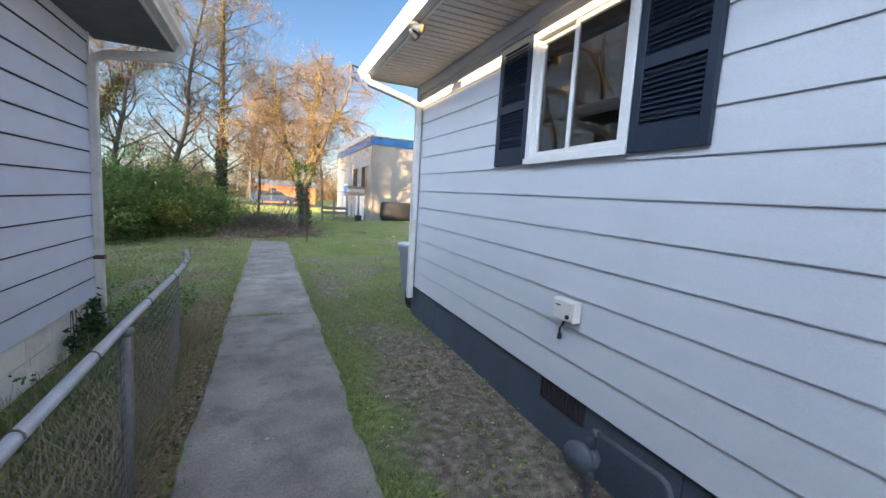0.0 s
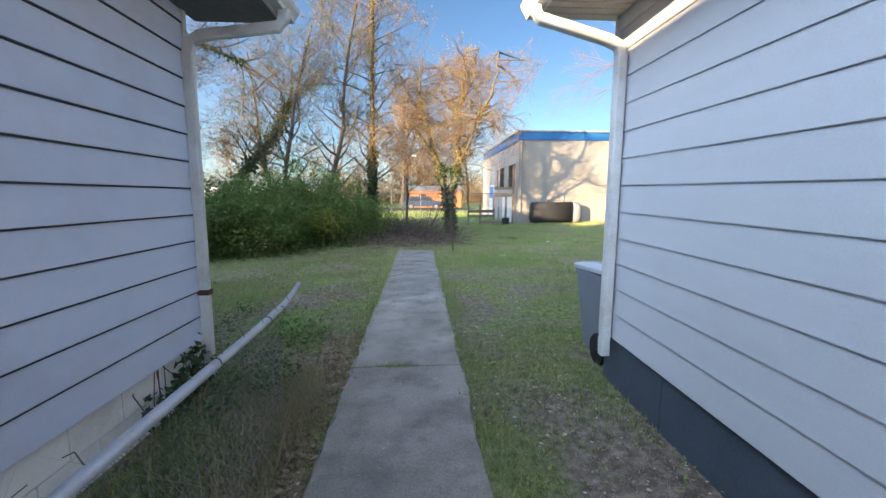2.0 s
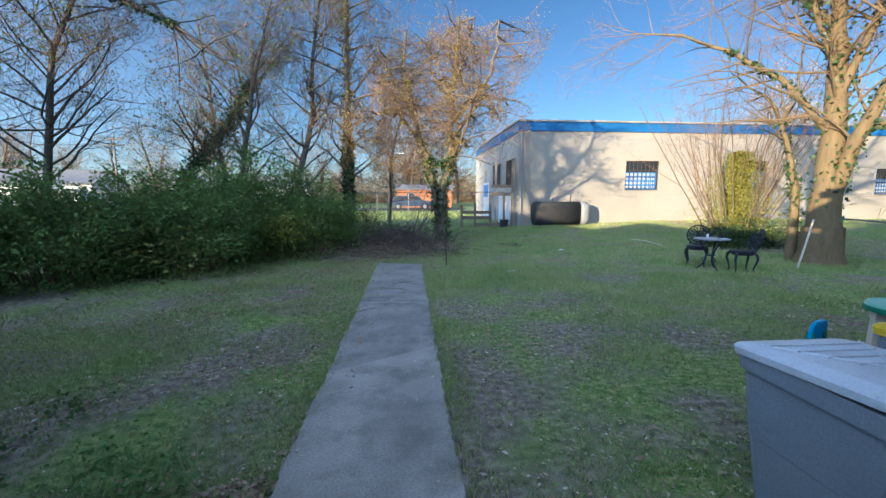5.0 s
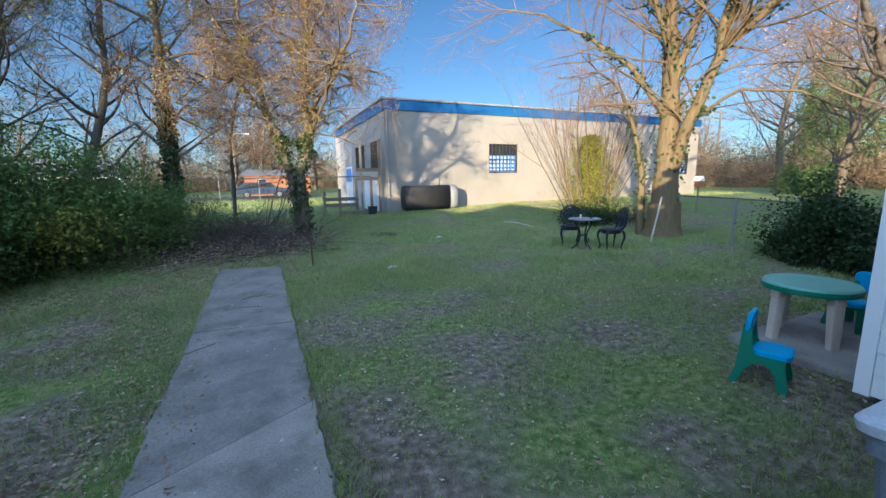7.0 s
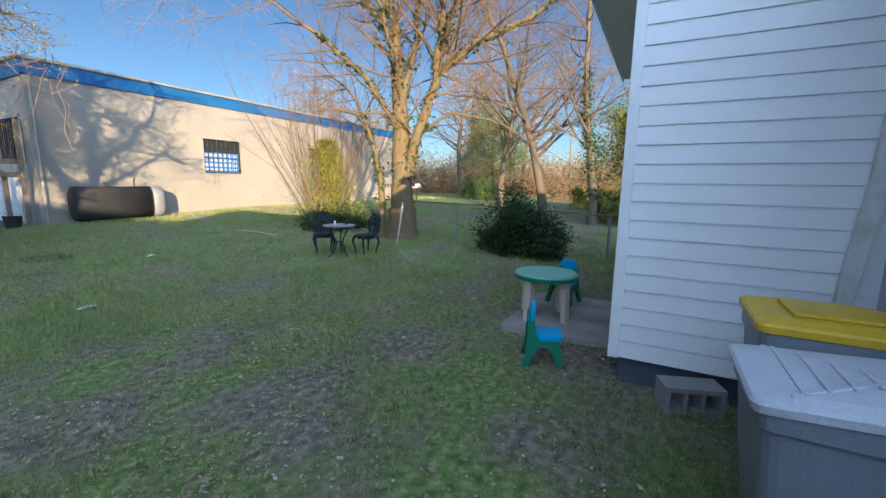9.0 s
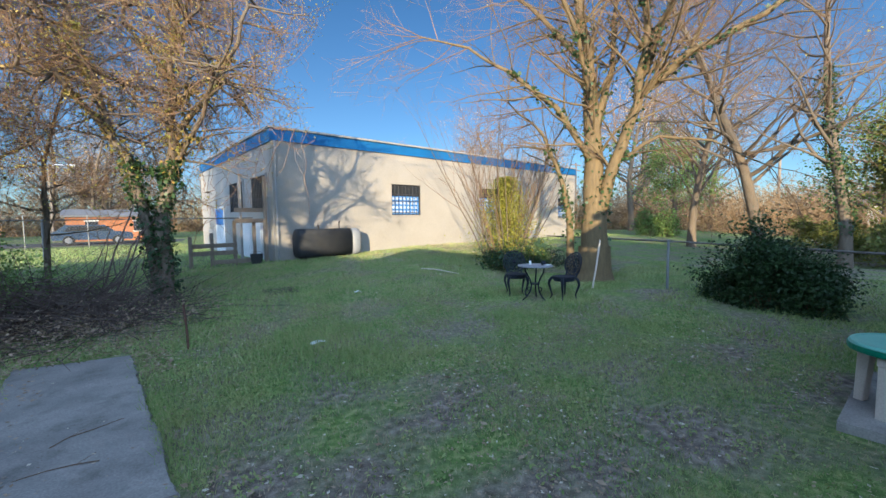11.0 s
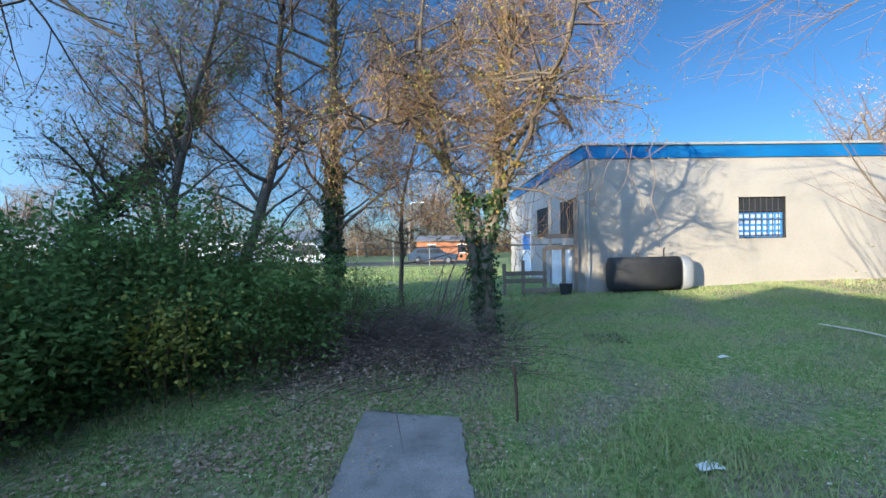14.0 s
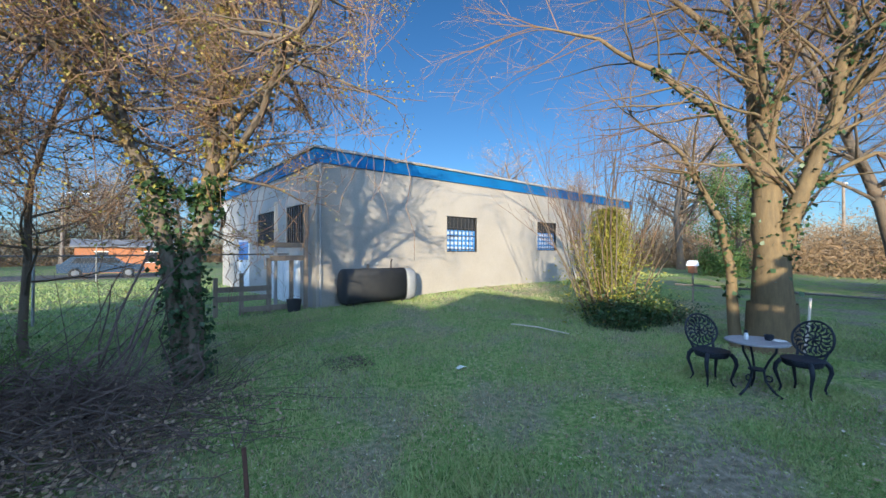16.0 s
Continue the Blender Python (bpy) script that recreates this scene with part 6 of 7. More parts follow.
def flood_lamp():
    b = thing("flood_lamp", "weathered twin flood lamp under the gutter", "lamp", (1.99, 4.02, EAVE - 0.02))
    part("base", Geo().lathe([(0.05, 0), (0.05, 0.02), (0.03, 0.035)], 12).moved(pose(0.08, 0, -0.005, 180, 0, 0)), M_GASGREY, b)
    for s in (-1, 1):
        head = part("head", Geo().lathe([(0.018, 0), (0.024, 0.03), (0.040, 0.065), (0.044, 0.085)], 14).moved(pose(0.05, s * 0.03, -0.05, 105, 0, 90 + s * 35)), M_GASGREY, b, smooth=True)
        part("lens", Geo().lathe([(0.042, 0.084), (0.033, 0.095), (0.012, 0.10)], 14).moved(pose(0.05, s * 0.03, -0.05, 105, 0, 90 + s * 35)), M_BRASS, head, "yellowed glass lens", smooth=True)
    part("knuckle", Geo().tube([(0.08, 0, -0.02), (0.06, 0, -0.05), (0.05, 0, -0.05)], 0.016, 8), M_GASGREY, b)
    return b


flood_lamp()


def room_lamp():
    b = thing("ceiling_lamp", "lit glass ceiling lamp on a brown fan in the room", "ceiling lamp", (3.75, 4.05, 2.98))
    part("stem", Geo().tube([(0, 0, 0), (0, 0, -0.12)], 0.02, 8), M_WOOD, b)
    part("hub", Geo().lathe([(0.04, -0.12), (0.10, -0.10), (0.10, -0.05), (0.05, -0.03)][::-1], 16), M_WOOD, b, smooth=True)
    part("globe", Geo().lathe([(0.03, -0.25), (0.08, -0.22), (0.10, -0.17), (0.07, -0.125)], 18), glow_material("lamp_glass", (1.0, 0.66, 0.26), 8.0), b, "glowing amber glass globe", smooth=True)
    for k in range(5):
        a = k * 72
        part("blade", Geo().box(0.12, 0.55, -0.06, 0.06, -0.085, -0.075, 0.003).moved(pose(0, 0, 0, 0, 0, a)), M_WOOD, b)
    return b


room_lamp()


# ivy at the foot of the grey house's corner
def corner_ivy():
    rng = np.random.default_rng(101)
    n = 280
    t = rng.random(n)
    p = np.c_[-0.69 + np.abs(rng.normal(0, 0.05, n)), 5.78 - t ** 2 * 0.6 + rng.normal(0, 0.10, n), 0.08 + np.abs(rng.normal(0, 0.2, n)) * (1 - 0.6 * t)]
    v = thing("ivy", "dark ivy climbing the block base by the downspout", "ivy", (-0.65, 5.6, 0.0))
    g = Geo()
    r = random.Random(4)
    for k in range(12):
        y = r.uniform(-0.5, 0.25)
        g.tube([(0.0, y, 0), (-0.03, y + r.gauss(0, 0.08), 0.2), (-0.035, y + r.gauss(0, 0.12), 0.42)], 0.004, 4, cap=False)
    part("stem_tangle", g, M_TWIG, v)
    ob = new("foliage", mesh_from_arrays("foliage", leaf_cloud(p - np.array([-0.65, 5.6, 0.0]), 0.06, rng, 0.3, 0.9), 4, M_IVY))
    ob.parent = v


corner_ivy()


# ---------------------------------------------------------------- bins
M_BINGREY = surface("grey_bin_plastic", (0.19, 0.21, 0.25), (0.155, 0.17, 0.20), 0.42, 4, 90, 0.08, dirt=(0.22, 0.22, 0.22), dirt_scale=3, dirt_amount=0.25)
M_LIDGREY = surface("pale_bin_lid", (0.52, 0.55, 0.61), (0.43, 0.45, 0.50), 0.45, 3, 90, 0.06, dirt=(0.24, 0.24, 0.25), dirt_scale=4, dirt_amount=0.4)
M_LIDYELLOW = surface("yellow_bin_lid", (0.62, 0.42, 0.02), (0.52, 0.34, 0.02), 0.4, 4, 90, 0.05, dirt=(0.3, 0.22, 0.05), dirt_scale=4, dirt_amount=0.3)
M_TYRE = surface("black_tyre", (0.015, 0.015, 0.016), (0.03, 0.03, 0.03), 0.8, 8, 60, 0.3)


def loft(sections):
    """A shell through rectangles (z, x half, y low, y high, corner radius)."""
    g = Geo()
    n = 0
    for z, hx, y0, y1, c in sections:
        ring = []
        for cx, cy, a0 in ((hx - c, y1 - c, 0), (-hx + c, y1 - c, 90), (-hx + c, y0 + c, 180), (hx - c, y0 + c, 270)):
            ring += [(cx + c * math.cos(radians(a0 + q)), cy + c * math.sin(radians(a0 + q)), z) for q in (0, 30, 60, 90)]
        n = len(ring)
        g.v += ring
    for i in range(len(sections) - 1):
        for k in range(n):
            j = (k + 1) % n
            g.f.append((i * n + k, i * n + j, (i + 1) * n + j, (i + 1) * n + k))
    g.f.append(tuple(reversed(range(n))))
    g.f.append(tuple((len(sections) - 1) * n + k for k in range(n)))
    return g


def wheelie_bin(label, at, rz, w, d, h, lid_mat, ridges):
    b = thing("wheelie_bin", label, "bin", at, rz)
    hw, hd = w / 2, d / 2
    part("body", loft([(0.03, hw * 0.70, -hd * 0.62, hd * 0.70, 0.05), (h * 0.5, hw * 0.83, -hd * 0.76, hd * 0.84, 0.05), (h * 0.5 + 0.006, hw * 0.84, -hd * 0.77, hd * 0.85, 0.05), (h * 0.84, hw * 0.92, -hd * 0.86, hd * 0.92, 0.05), (h * 0.845, hw * 0.965, -hd * 0.9, hd * 0.965, 0.05), (h * 0.93, hw * 0.975, -hd * 0.92, hd * 0.975, 0.05)]), M_BINGREY, b, smooth=False)
    # a lid that rises towards the hinge
    lid = loft([(0.0, hw, -hd * 0.92, hd * 1.02, 0.04), (0.032, hw * 1.015, -hd * 0.93, hd * 1.04, 0.045), (0.045, hw * 0.99, -hd * 0.9, hd * 1.01, 0.05), (0.062, hw * 0.80, -hd * 0.7, hd * 0.78, 0.06)])
    lean = pose(0, 0, h * 0.935, -3.5 if ridges else 0, 0, 0)
    lid_ob = part("lid", lid.moved(lean), lid_mat, b, "pale ribbed lid" if ridges else "bright yellow lid", smooth=False)
    if ridges:
        for k in range(4):
            f = 0.22 + 0.14 * k
            a = hw * (0.78 - 0.16 * k)
            part("rib", Geo().box(-a, a, hd * (0.62 - 0.22 * k) - 0.006, hd * (0.62 - 0.22 * k) + 0.006, 0.060, 0.070).moved(lean), lid_mat, lid_ob)
        for s in (-1, 1):
            part("crease", Geo().tube([(s * hw * 0.84, hd * 0.72, 0.06), (0, -hd * 0.25, 0.066)], 0.007, 6).moved(lean), lid_mat, lid_ob)
    else:
        part("ridge", Geo().box(-hw * 0.55, hw * 0.55, -hd * 0.5, hd * 0.55, 0.055, 0.082, 0.015).moved(lean), lid_mat, lid_ob)
        for s in (-1, 1):
            part("lug", Geo().tube([(s * hw * 0.7, -hd * 0.9, 0.02), (s * hw * 0.7, -hd * 1.12, 0.05), (s * hw * 0.7, -hd * 1.25, 0.03), (s * hw * 0.7, -hd * 1.28, -0.05), (s * hw * 0.7, -hd * 1.0, -0.09)], 0.026, 8).moved(lean), lid_mat, lid_ob, smooth=True)
        part("grip", Geo().tube([(-hw * 0.7, -hd * 1.25, 0.03), (hw * 0.7, -hd * 1.25, 0.03)], 0.022, 10).moved(lean), lid_mat, lid_ob, smooth=True)
    part("handle", Geo().tube([(-hw * 0.8, -hd * 0.86, h * 0.87), (-hw * 0.8, -hd * 1.12, h * 0.9), (hw * 0.8, -hd * 1.12, h * 0.9), (hw * 0.8, -hd * 0.86, h * 0.87)], 0.018, 8), M_BINGREY, b, smooth=True)
    part("axle", Geo().tube([(-hw * 0.98, -hd * 0.78, 0.15), (hw * 0.98, -hd * 0.78, 0.15)], 0.012, 8), M_IRON, b)
    for s in (-1, 1):
        x = s * hw * 0.90
        turn = pose(x, -hd * 0.78, 0.152, 0, 90, 0)
        wheel = part("wheel", Geo().lathe([(0.05, -0.018), (0.115, -0.016), (0.115, 0.016), (0.05, 0.018)], 20).moved(turn), M_BINGREY, b, "grey spoked wheel")
        part("tyre", Geo().lathe([(0.112, -0.022), (0.14, -0.028), (0.152, -0.018), (0.152, 0.018), (0.14, 0.028), (0.112, 0.022)], 24).moved(turn), M_TYRE, wheel, smooth=False)
        for k in range(6):
            part("spoke", Geo().box(0.02, 0.115, -0.012, 0.012, -0.026, 0.026, 0.003).moved(turn @ pose(0, 0, 0, 0, 0, 60 * k)), M_TYRE, wheel)
    return b


wheelie_bin("scuffed grey wheeled bin with a pale ribbed lid", (3.14, 6.42, ground_z(3.1, 6.4) - 0.01), 0, 0.60, 0.74, 0.93, M_LIDGREY, True)
wheelie_bin("dark wheeled bin with a bright yellow lid", (3.72, 6.38, ground_z(3.7, 6.4) - 0.01), 0, 0.56, 0.62, 1.03, M_LIDYELLOW, False)


def cinder_block():
    b = thing("concrete_block", "grey hollow concrete block leaning by the wall", "block", (4.37, 6.80, ground_z(4.37, 6.80)), -70)
    holes = [(-0.168 + k * 0.117, -0.168 + k * 0.117 + 0.095, 0.035, 0.165) for k in range(3)]
    g = holed_wall((-0.2, 0.2), (0.0, 0.2), holes, 1, 0.0, 0.2)
    part("body", g, M_CMU, b)
    return b


M_CMU = surface("grey_cinder_block", (0.27, 0.265, 0.26), (0.20, 0.195, 0.19), 0.95, 8, 70, 0.6)
cinder_block()


# ---------------------------------------------------------------- children's table and chairs
M_TEAL = surface("pale_green_plastic", (0.20, 0.44, 0.36), (0.16, 0.38, 0.31), 0.4, 4, 90, 0.04, dirt=(0.25, 0.30, 0.26), dirt_scale=3, dirt_amount=0.3)
M_GREEN = surface("green_plastic", (0.025, 0.17, 0.10), (0.02, 0.13, 0.075), 0.42, 4, 90, 0.05)
M_SKYBLUE = surface("sky_blue_plastic", (0.03, 0.33, 0.62), (0.025, 0.28, 0.55), 0.38, 4, 90, 0.04)
M_BEIGE = surface("beige_plastic", (0.50, 0.43, 0.36), (0.42, 0.35, 0.29), 0.5, 4, 90, 0.04)

patio = Geo()
patio.prism([(5.38, 7.43), (7.05, 7.44), (7.02, 8.62), (6.3, 8.60), (5.42, 8.63), (5.36, 8.0)], 2, -0.1, 0.07)
single("patio_slab", patio, M_CONCRETE, "small stained concrete slab by the back wall", "slab", kind="structure")


def kids_table():
    b = thing("play_table", "round green plastic children's table with beige legs", "table", (5.95, 8.27, 0.07), 20)
    part("tabletop", Geo().lathe([(0.30, 0.50), (0.345, 0.505), (0.36, 0.53), (0.35, 0.548), (0.325, 0.552), (0.31, 0.546), (0.0001, 0.546)], 40), M_TEAL, b, smooth=False)
    part("rim", Geo().lathe([(0.335, 0.475), (0.363, 0.48), (0.368, 0.50), (0.366, 0.525), (0.35, 0.528)], 40), M_GREEN, b, "darker green rim", smooth=False)
    for k in range(4):
        a = 45 + 90 * k
        g = loft([(0.0, 0.032, -0.04, 0.04, 0.008), (0.40, 0.042, -0.045, 0.045, 0.008), (0.41, 0.05, -0.05, 0.05, 0.008), (0.50, 0.05, -0.05, 0.05, 0.008)])
        sl = Matrix.Identity(4)
        sl[0][2] = -0.06
        part("leg", g.moved(pose(0, 0, 0, 0, 0, a) @ Matrix.Translation((0.30, 0, 0)) @ sl), M_BEIGE, b)
    return b


kids_table()


def kids_chair(at, rz, label):
    """A moulded chair: green splayed legs in side view, blue seat and blue back."""
    b = thing("play_chair", label, "chair", at, rz, group="children's chairs")
    for s in (-1, 1):
        out = [(-0.21, 0.0), (-0.155, 0.0), (-0.115, 0.12), (-0.06, 0.19), (0.02, 0.19), (0.07, 0.12), (0.10, 0.0), (0.155, 0.0), (0.15, 0.06), (0.125, 0.18), (0.12, 0.25), (-0.06, 0.25), (-0.085, 0.30), (-0.105, 0.47), (-0.155, 0.47), (-0.165, 0.25), (-0.175, 0.12)]
        g = Geo().prism(out, 0, s * 0.125 - 0.022, s * 0.125 + 0.022)
        sl = Matrix.Identity(4)
        sl[0][2] = -s * 0.16
        part("side_leg", g.moved(Matrix.Translation((s * 0.035, 0, 0)) @ sl), M_GREEN, b)
    part("brace", Geo().box(-0.10, 0.10, -0.10, 0.10, 0.205, 0.24, 0.01), M_GREEN, b)
    part("seat", loft([(0.235, 0.125, -0.08, 0.145, 0.06), (0.25, 0.14, -0.09, 0.155, 0.065), (0.28, 0.14, -0.09, 0.155, 0.065), (0.29, 0.125, -0.075, 0.14, 0.06)]), M_SKYBLUE, b, "rounded sky-blue seat")
    back = loft([(-0.02, 0.10, -0.09, 0.09, 0.05), (-0.012, 0.115, -0.105, 0.105, 0.06), (0.012, 0.115, -0.105, 0.105, 0.06), (0.02, 0.10, -0.09, 0.09, 0.05)])
    part("backrest", back.moved(pose(0, -0.125, 0.46, 83, 0, 0)), M_SKYBLUE, b, "sky-blue rounded backrest")
    part("grip_hole", Geo().box(-0.03, 0.03, -0.104, -0.1, 0.50, 0.52, 0.0015), M_GREEN, b)
    return b


kids_chair((4.80, 7.98, ground_z(4.8, 7.98)), -160, "small green and blue plastic chair on the lawn")
kids_chair((6.68, 8.20, 0.07), 75, "small green and blue plastic chair on the slab")


# ---------------------------------------------------------------- bistro set
M_CASTIRON = surface("dark_cast_metal", (0.010, 0.013, 0.022), (0.017, 0.02, 0.028), 0.6, 10, 60, 0.2, metal=0.0)
M_TABLETOP = surface("grey_mottled_tabletop", (0.23, 0.23, 0.25), (0.15, 0.15, 0.16), 0.5, 12, 60, 0.2)
M_CERAMIC = surface("white_glazed", (0.6, 0.6, 0.6), (0.5, 0.5, 0.5), 0.3, 6, 60, 0.02)


def cabriole(x, y, h, sx, sy):
    """Centre line of a bowed leg from seat height to the ground."""
    prof = [(0.0, 1.0), (0.035, 0.85), (0.045, 0.68), (0.02, 0.42), (0.0, 0.2), (0.015, 0.06), (0.04, 0.0)]
    return [(x + sx * a, y + sy * a, h * f) for a, f in prof]


def bistro_chair(at, rz):
    b = thing("garden_chair", "dark cast-metal garden chair with a round openwork back", "chair", at, rz, group="bistro chairs")
    for sx in (-1, 1):
        for sy in (-1, 1):
            part("leg", Geo().tube(cabriole(sx * 0.15, sy * 0.15, 0.42, sx, sy), [0.026, 0.028, 0.024, 0.017, 0.013, 0.013, 0.017], 8), M_CASTIRON, b, smooth=True)
    part("apron", Geo().lathe([(0.185, 0.36), (0.20, 0.39), (0.20, 0.42), (0.185, 0.42)], 24), M_CASTIRON, b)
    part("seat", Geo().lathe([(0.19, 0.42), (0.215, 0.425), (0.215, 0.44), (0.19, 0.446), (0.05, 0.442), (0.0001, 0.442)], 28), M_CASTIRON, b, "pierced round seat")
    c, rx, rzv = (0, -0.20, 0.66), 0.215, 0.215

    def on(a, f=1.0):
        return (rx * f * math.cos(a), -0.20 - 0.10 * (rzv * f * math.sin(a) / 0.43 + 0.5) + 0.04 * math.cos(a) ** 2, 0.66 + rzv * f * math.sin(a))

    back = part("backrest", Geo().tube([on(k * math.pi / 16) for k in range(33)], 0.014, 6), M_CASTIRON, b)
    part("inner_ring", Geo().tube([on(k * math.pi / 10, 0.42) for k in range(21)], 0.009, 5), M_CASTIRON, back)
    for k in range(16):
        a = k * math.pi / 8
        part("scroll", Geo().tube([on(a, 0.42), on(a + 0.22, 0.6), on(a + 0.05, 0.78), on(a - 0.12, 0.88), on(a, 1.0)], 0.009, 5), M_CASTIRON, back)
        part("leaf", Geo().tube([on(a + 0.18, 0.86), on(a + 0.2, 0.66), on(a + 0.12, 0.52)], [0.006, 0.02, 0.006], 5), M_CASTIRON, back)
    for k in range(8):
        a = k * math.pi / 4
        part("petal", Geo().tube([on(a, 0.02), on(a + 0.3, 0.2), on(a, 0.42)], [0.008, 0.014, 0.007], 5), M_CASTIRON, back)
    for s in (-1, 1):
        part("stile", Geo().tube([(s * 0.14, -0.16, 0.43), (s * 0.15, -0.20, 0.50), (s * 0.17, -0.225, 0.55)], 0.016, 6), M_CASTIRON, b)
    return b


zc = ground_z(7.5, 13.1)
bistro_chair((7.62, 13.45, zc), 140)
bistro_chair((7.95, 12.58, zc), 72)


def bistro_table():
    b = thing("garden_table", "round mottled bistro table with curved iron legs", "table", (7.56, 12.95, zc))
    part("tabletop", Geo().lathe([(0.30, 0.63), (0.325, 0.634), (0.33, 0.645), (0.325, 0.655), (0.30, 0.657), (0.0001, 0.655)], 40), M_TABLETOP, b)
    for k in range(3):
        a = radians(30 + 120 * k)
        pts = [(0.20, 0.63), (0.19, 0.54), (0.12, 0.42), (0.07, 0.30), (0.09, 0.17), (0.17, 0.06), (0.25, 0.0)]
        leg = part("leg", Geo().tube([(r * math.cos(a), r * math.sin(a), z) for r, z in pts], 0.014, 8), M_CASTIRON, b, smooth=True)
        part("scroll", Geo().tube([((0.12 + 0.035 * math.cos(q)) * math.cos(a), (0.12 + 0.035 * math.cos(q)) * math.sin(a), 0.21 + 0.035 * math.sin(q)) for q in [i * 0.7 for i in range(10)]], 0.010, 6), M_CASTIRON, leg)
    part("ring", Geo().lathe([(0.075, 0.295), (0.09, 0.295), (0.09, 0.315), (0.075, 0.315)], 20), M_CASTIRON, b)
    return b


bistro_table()
bt = thing("bottle", "small white bottle with a black cap", "bottle", (7.54, 13.05, zc + 0.656))
part("body", Geo().lathe([(0.02, 0), (0.023, 0.01), (0.023, 0.07), (0.014, 0.085)], 14), M_CERAMIC, bt, smooth=True)
part("cap", Geo().lathe([(0.018, 0.083), (0.018, 0.11), (0.014, 0.113)], 12), M_CASTIRON, bt)
cp = thing("pot", "small black pot on the table", "pot", (7.68, 12.85, zc + 0.656))
part("body", Geo().lathe([(0.035, 0), (0.045, 0.01), (0.05, 0.07), (0.044, 0.07), (0.04, 0.02), (0.0001, 0.015)], 18), M_CASTIRON, cp)
pl = thing("saucer", "white saucer on the table", "saucer", (7.66, 12.75, zc + 0.656))
part("dish", Geo().lathe([(0.03, 0), (0.06, 0.008), (0.08, 0.014), (0.078, 0.016), (0.03, 0.006), (0.0001, 0.006)], 22), M_CERAMIC, pl)

# stakes, sticks and scraps
px, py = 9.5, 12.75
single("wooden_stake", Geo().tube([(px - 0.10, py + 0.05, ground_z(px, py) - 0.05), (px - 0.02, py, 0.6), (px + 0.07, py - 0.03, 1.15)], [0.02, 0.019, 0.018], 8), M_BEIGE, "thin pale wooden stake leaning by the tree", "stake")
single("iron_stake", Geo().tube([(2.13, 14.42, -0.05), (2.12, 14.42, 0.3), (2.10, 14.42, 0.58)], 0.015, 8), M_RUST, "rusty iron stake driven into the lawn", "stake")
single("fallen_stick", Geo().tube([(8.45, 17.6, ground_z(8.5, 17.6) + 0.03), (8.6, 17.0, ground_z(8.6, 17) + 0.05), (8.72, 16.3, ground_z(8.7, 16.3) + 0.03)], [0.018, 0.016, 0.012], 6), M_BEIGE, "long pale stick lying on the lawn", "stick")
rs = random.Random(12)
for k, (x, y) in enumerate(((1.0, 11.9), (0.62, 10.6), (1.15, 12.4), (4.1, 17.6), (4.25, 17.5))):
    z = max(ground_z(x, y), 0.02) + 0.012
    a = rs.uniform(0, 6.28)
    pts = [(x + q * 0.45 * math.cos(a) + rs.gauss(0, 0.02), y + q * 0.45 * math.sin(a) + rs.gauss(0, 0.02), z + 0.004) for q in (-0.5, -0.2, 0.1, 0.5)]
    g = Geo().tube(pts, [0.0035, 0.0035, 0.003, 0.002], 5)
    g.tube([pts[1], (pts[1][0] + 0.1, pts[1][1] + 0.08, z + 0.01)], [0.0025, 0.0015], 4)
    single("twig", g, M_TWIG, "thin brown twig lying on the ground", "twig", group="fallen twigs")
for x, y, s in ((3.455, 13.42, 0.11), (5.57, 16.13, 0.09)):
    z = ground_z(x, y) + 0.03
    g = Geo()
    g.v = [(x - s, y - 0.4 * s, z), (x, y - 0.5 * s, z + 0.02), (x + s, y - 0.3 * s, z), (x + 0.9 * s, y + 0.5 * s, z + 0.005), (x, y + 0.45 * s, z + 0.03), (x - 0.9 * s, y + 0.5 * s, z)]
    g.f = [(0, 1, 4, 5), (1, 2, 3, 4)]
    single("paper_scrap", g, M_CERAMIC, "crumpled white scrap on the grass", "scrap", group="paper scraps")


litter("leaf_litter", 420, (4.05, 4.75, 17.2, 17.8), 0.05, M_BRUSH, 131, "dark heap of leaf crumbs on the lawn", 2.5)
for x0, y0, x1, y1 in ((-2.05, 15.2, -1.75, 15.0), (-1.5, 15.05, -1.45, 15.15), (-1.85, 15.1, -1.5, 15.1), (-3.4, 13.3, -3.1, 13.6)):
    single("bare_shoot", Geo().tube([(x0, y0, ground_z(x0, y0)), ((x0 + x1) / 2 + 0.04, (y0 + y1) / 2 - 0.3, 0.6), (x1, y1 - 0.25, 1.25)], [0.007, 0.005, 0.002], 6), M_TWIG, "thin brown shoot standing out of the hedge", "shoot", group="bare hedge shoots")


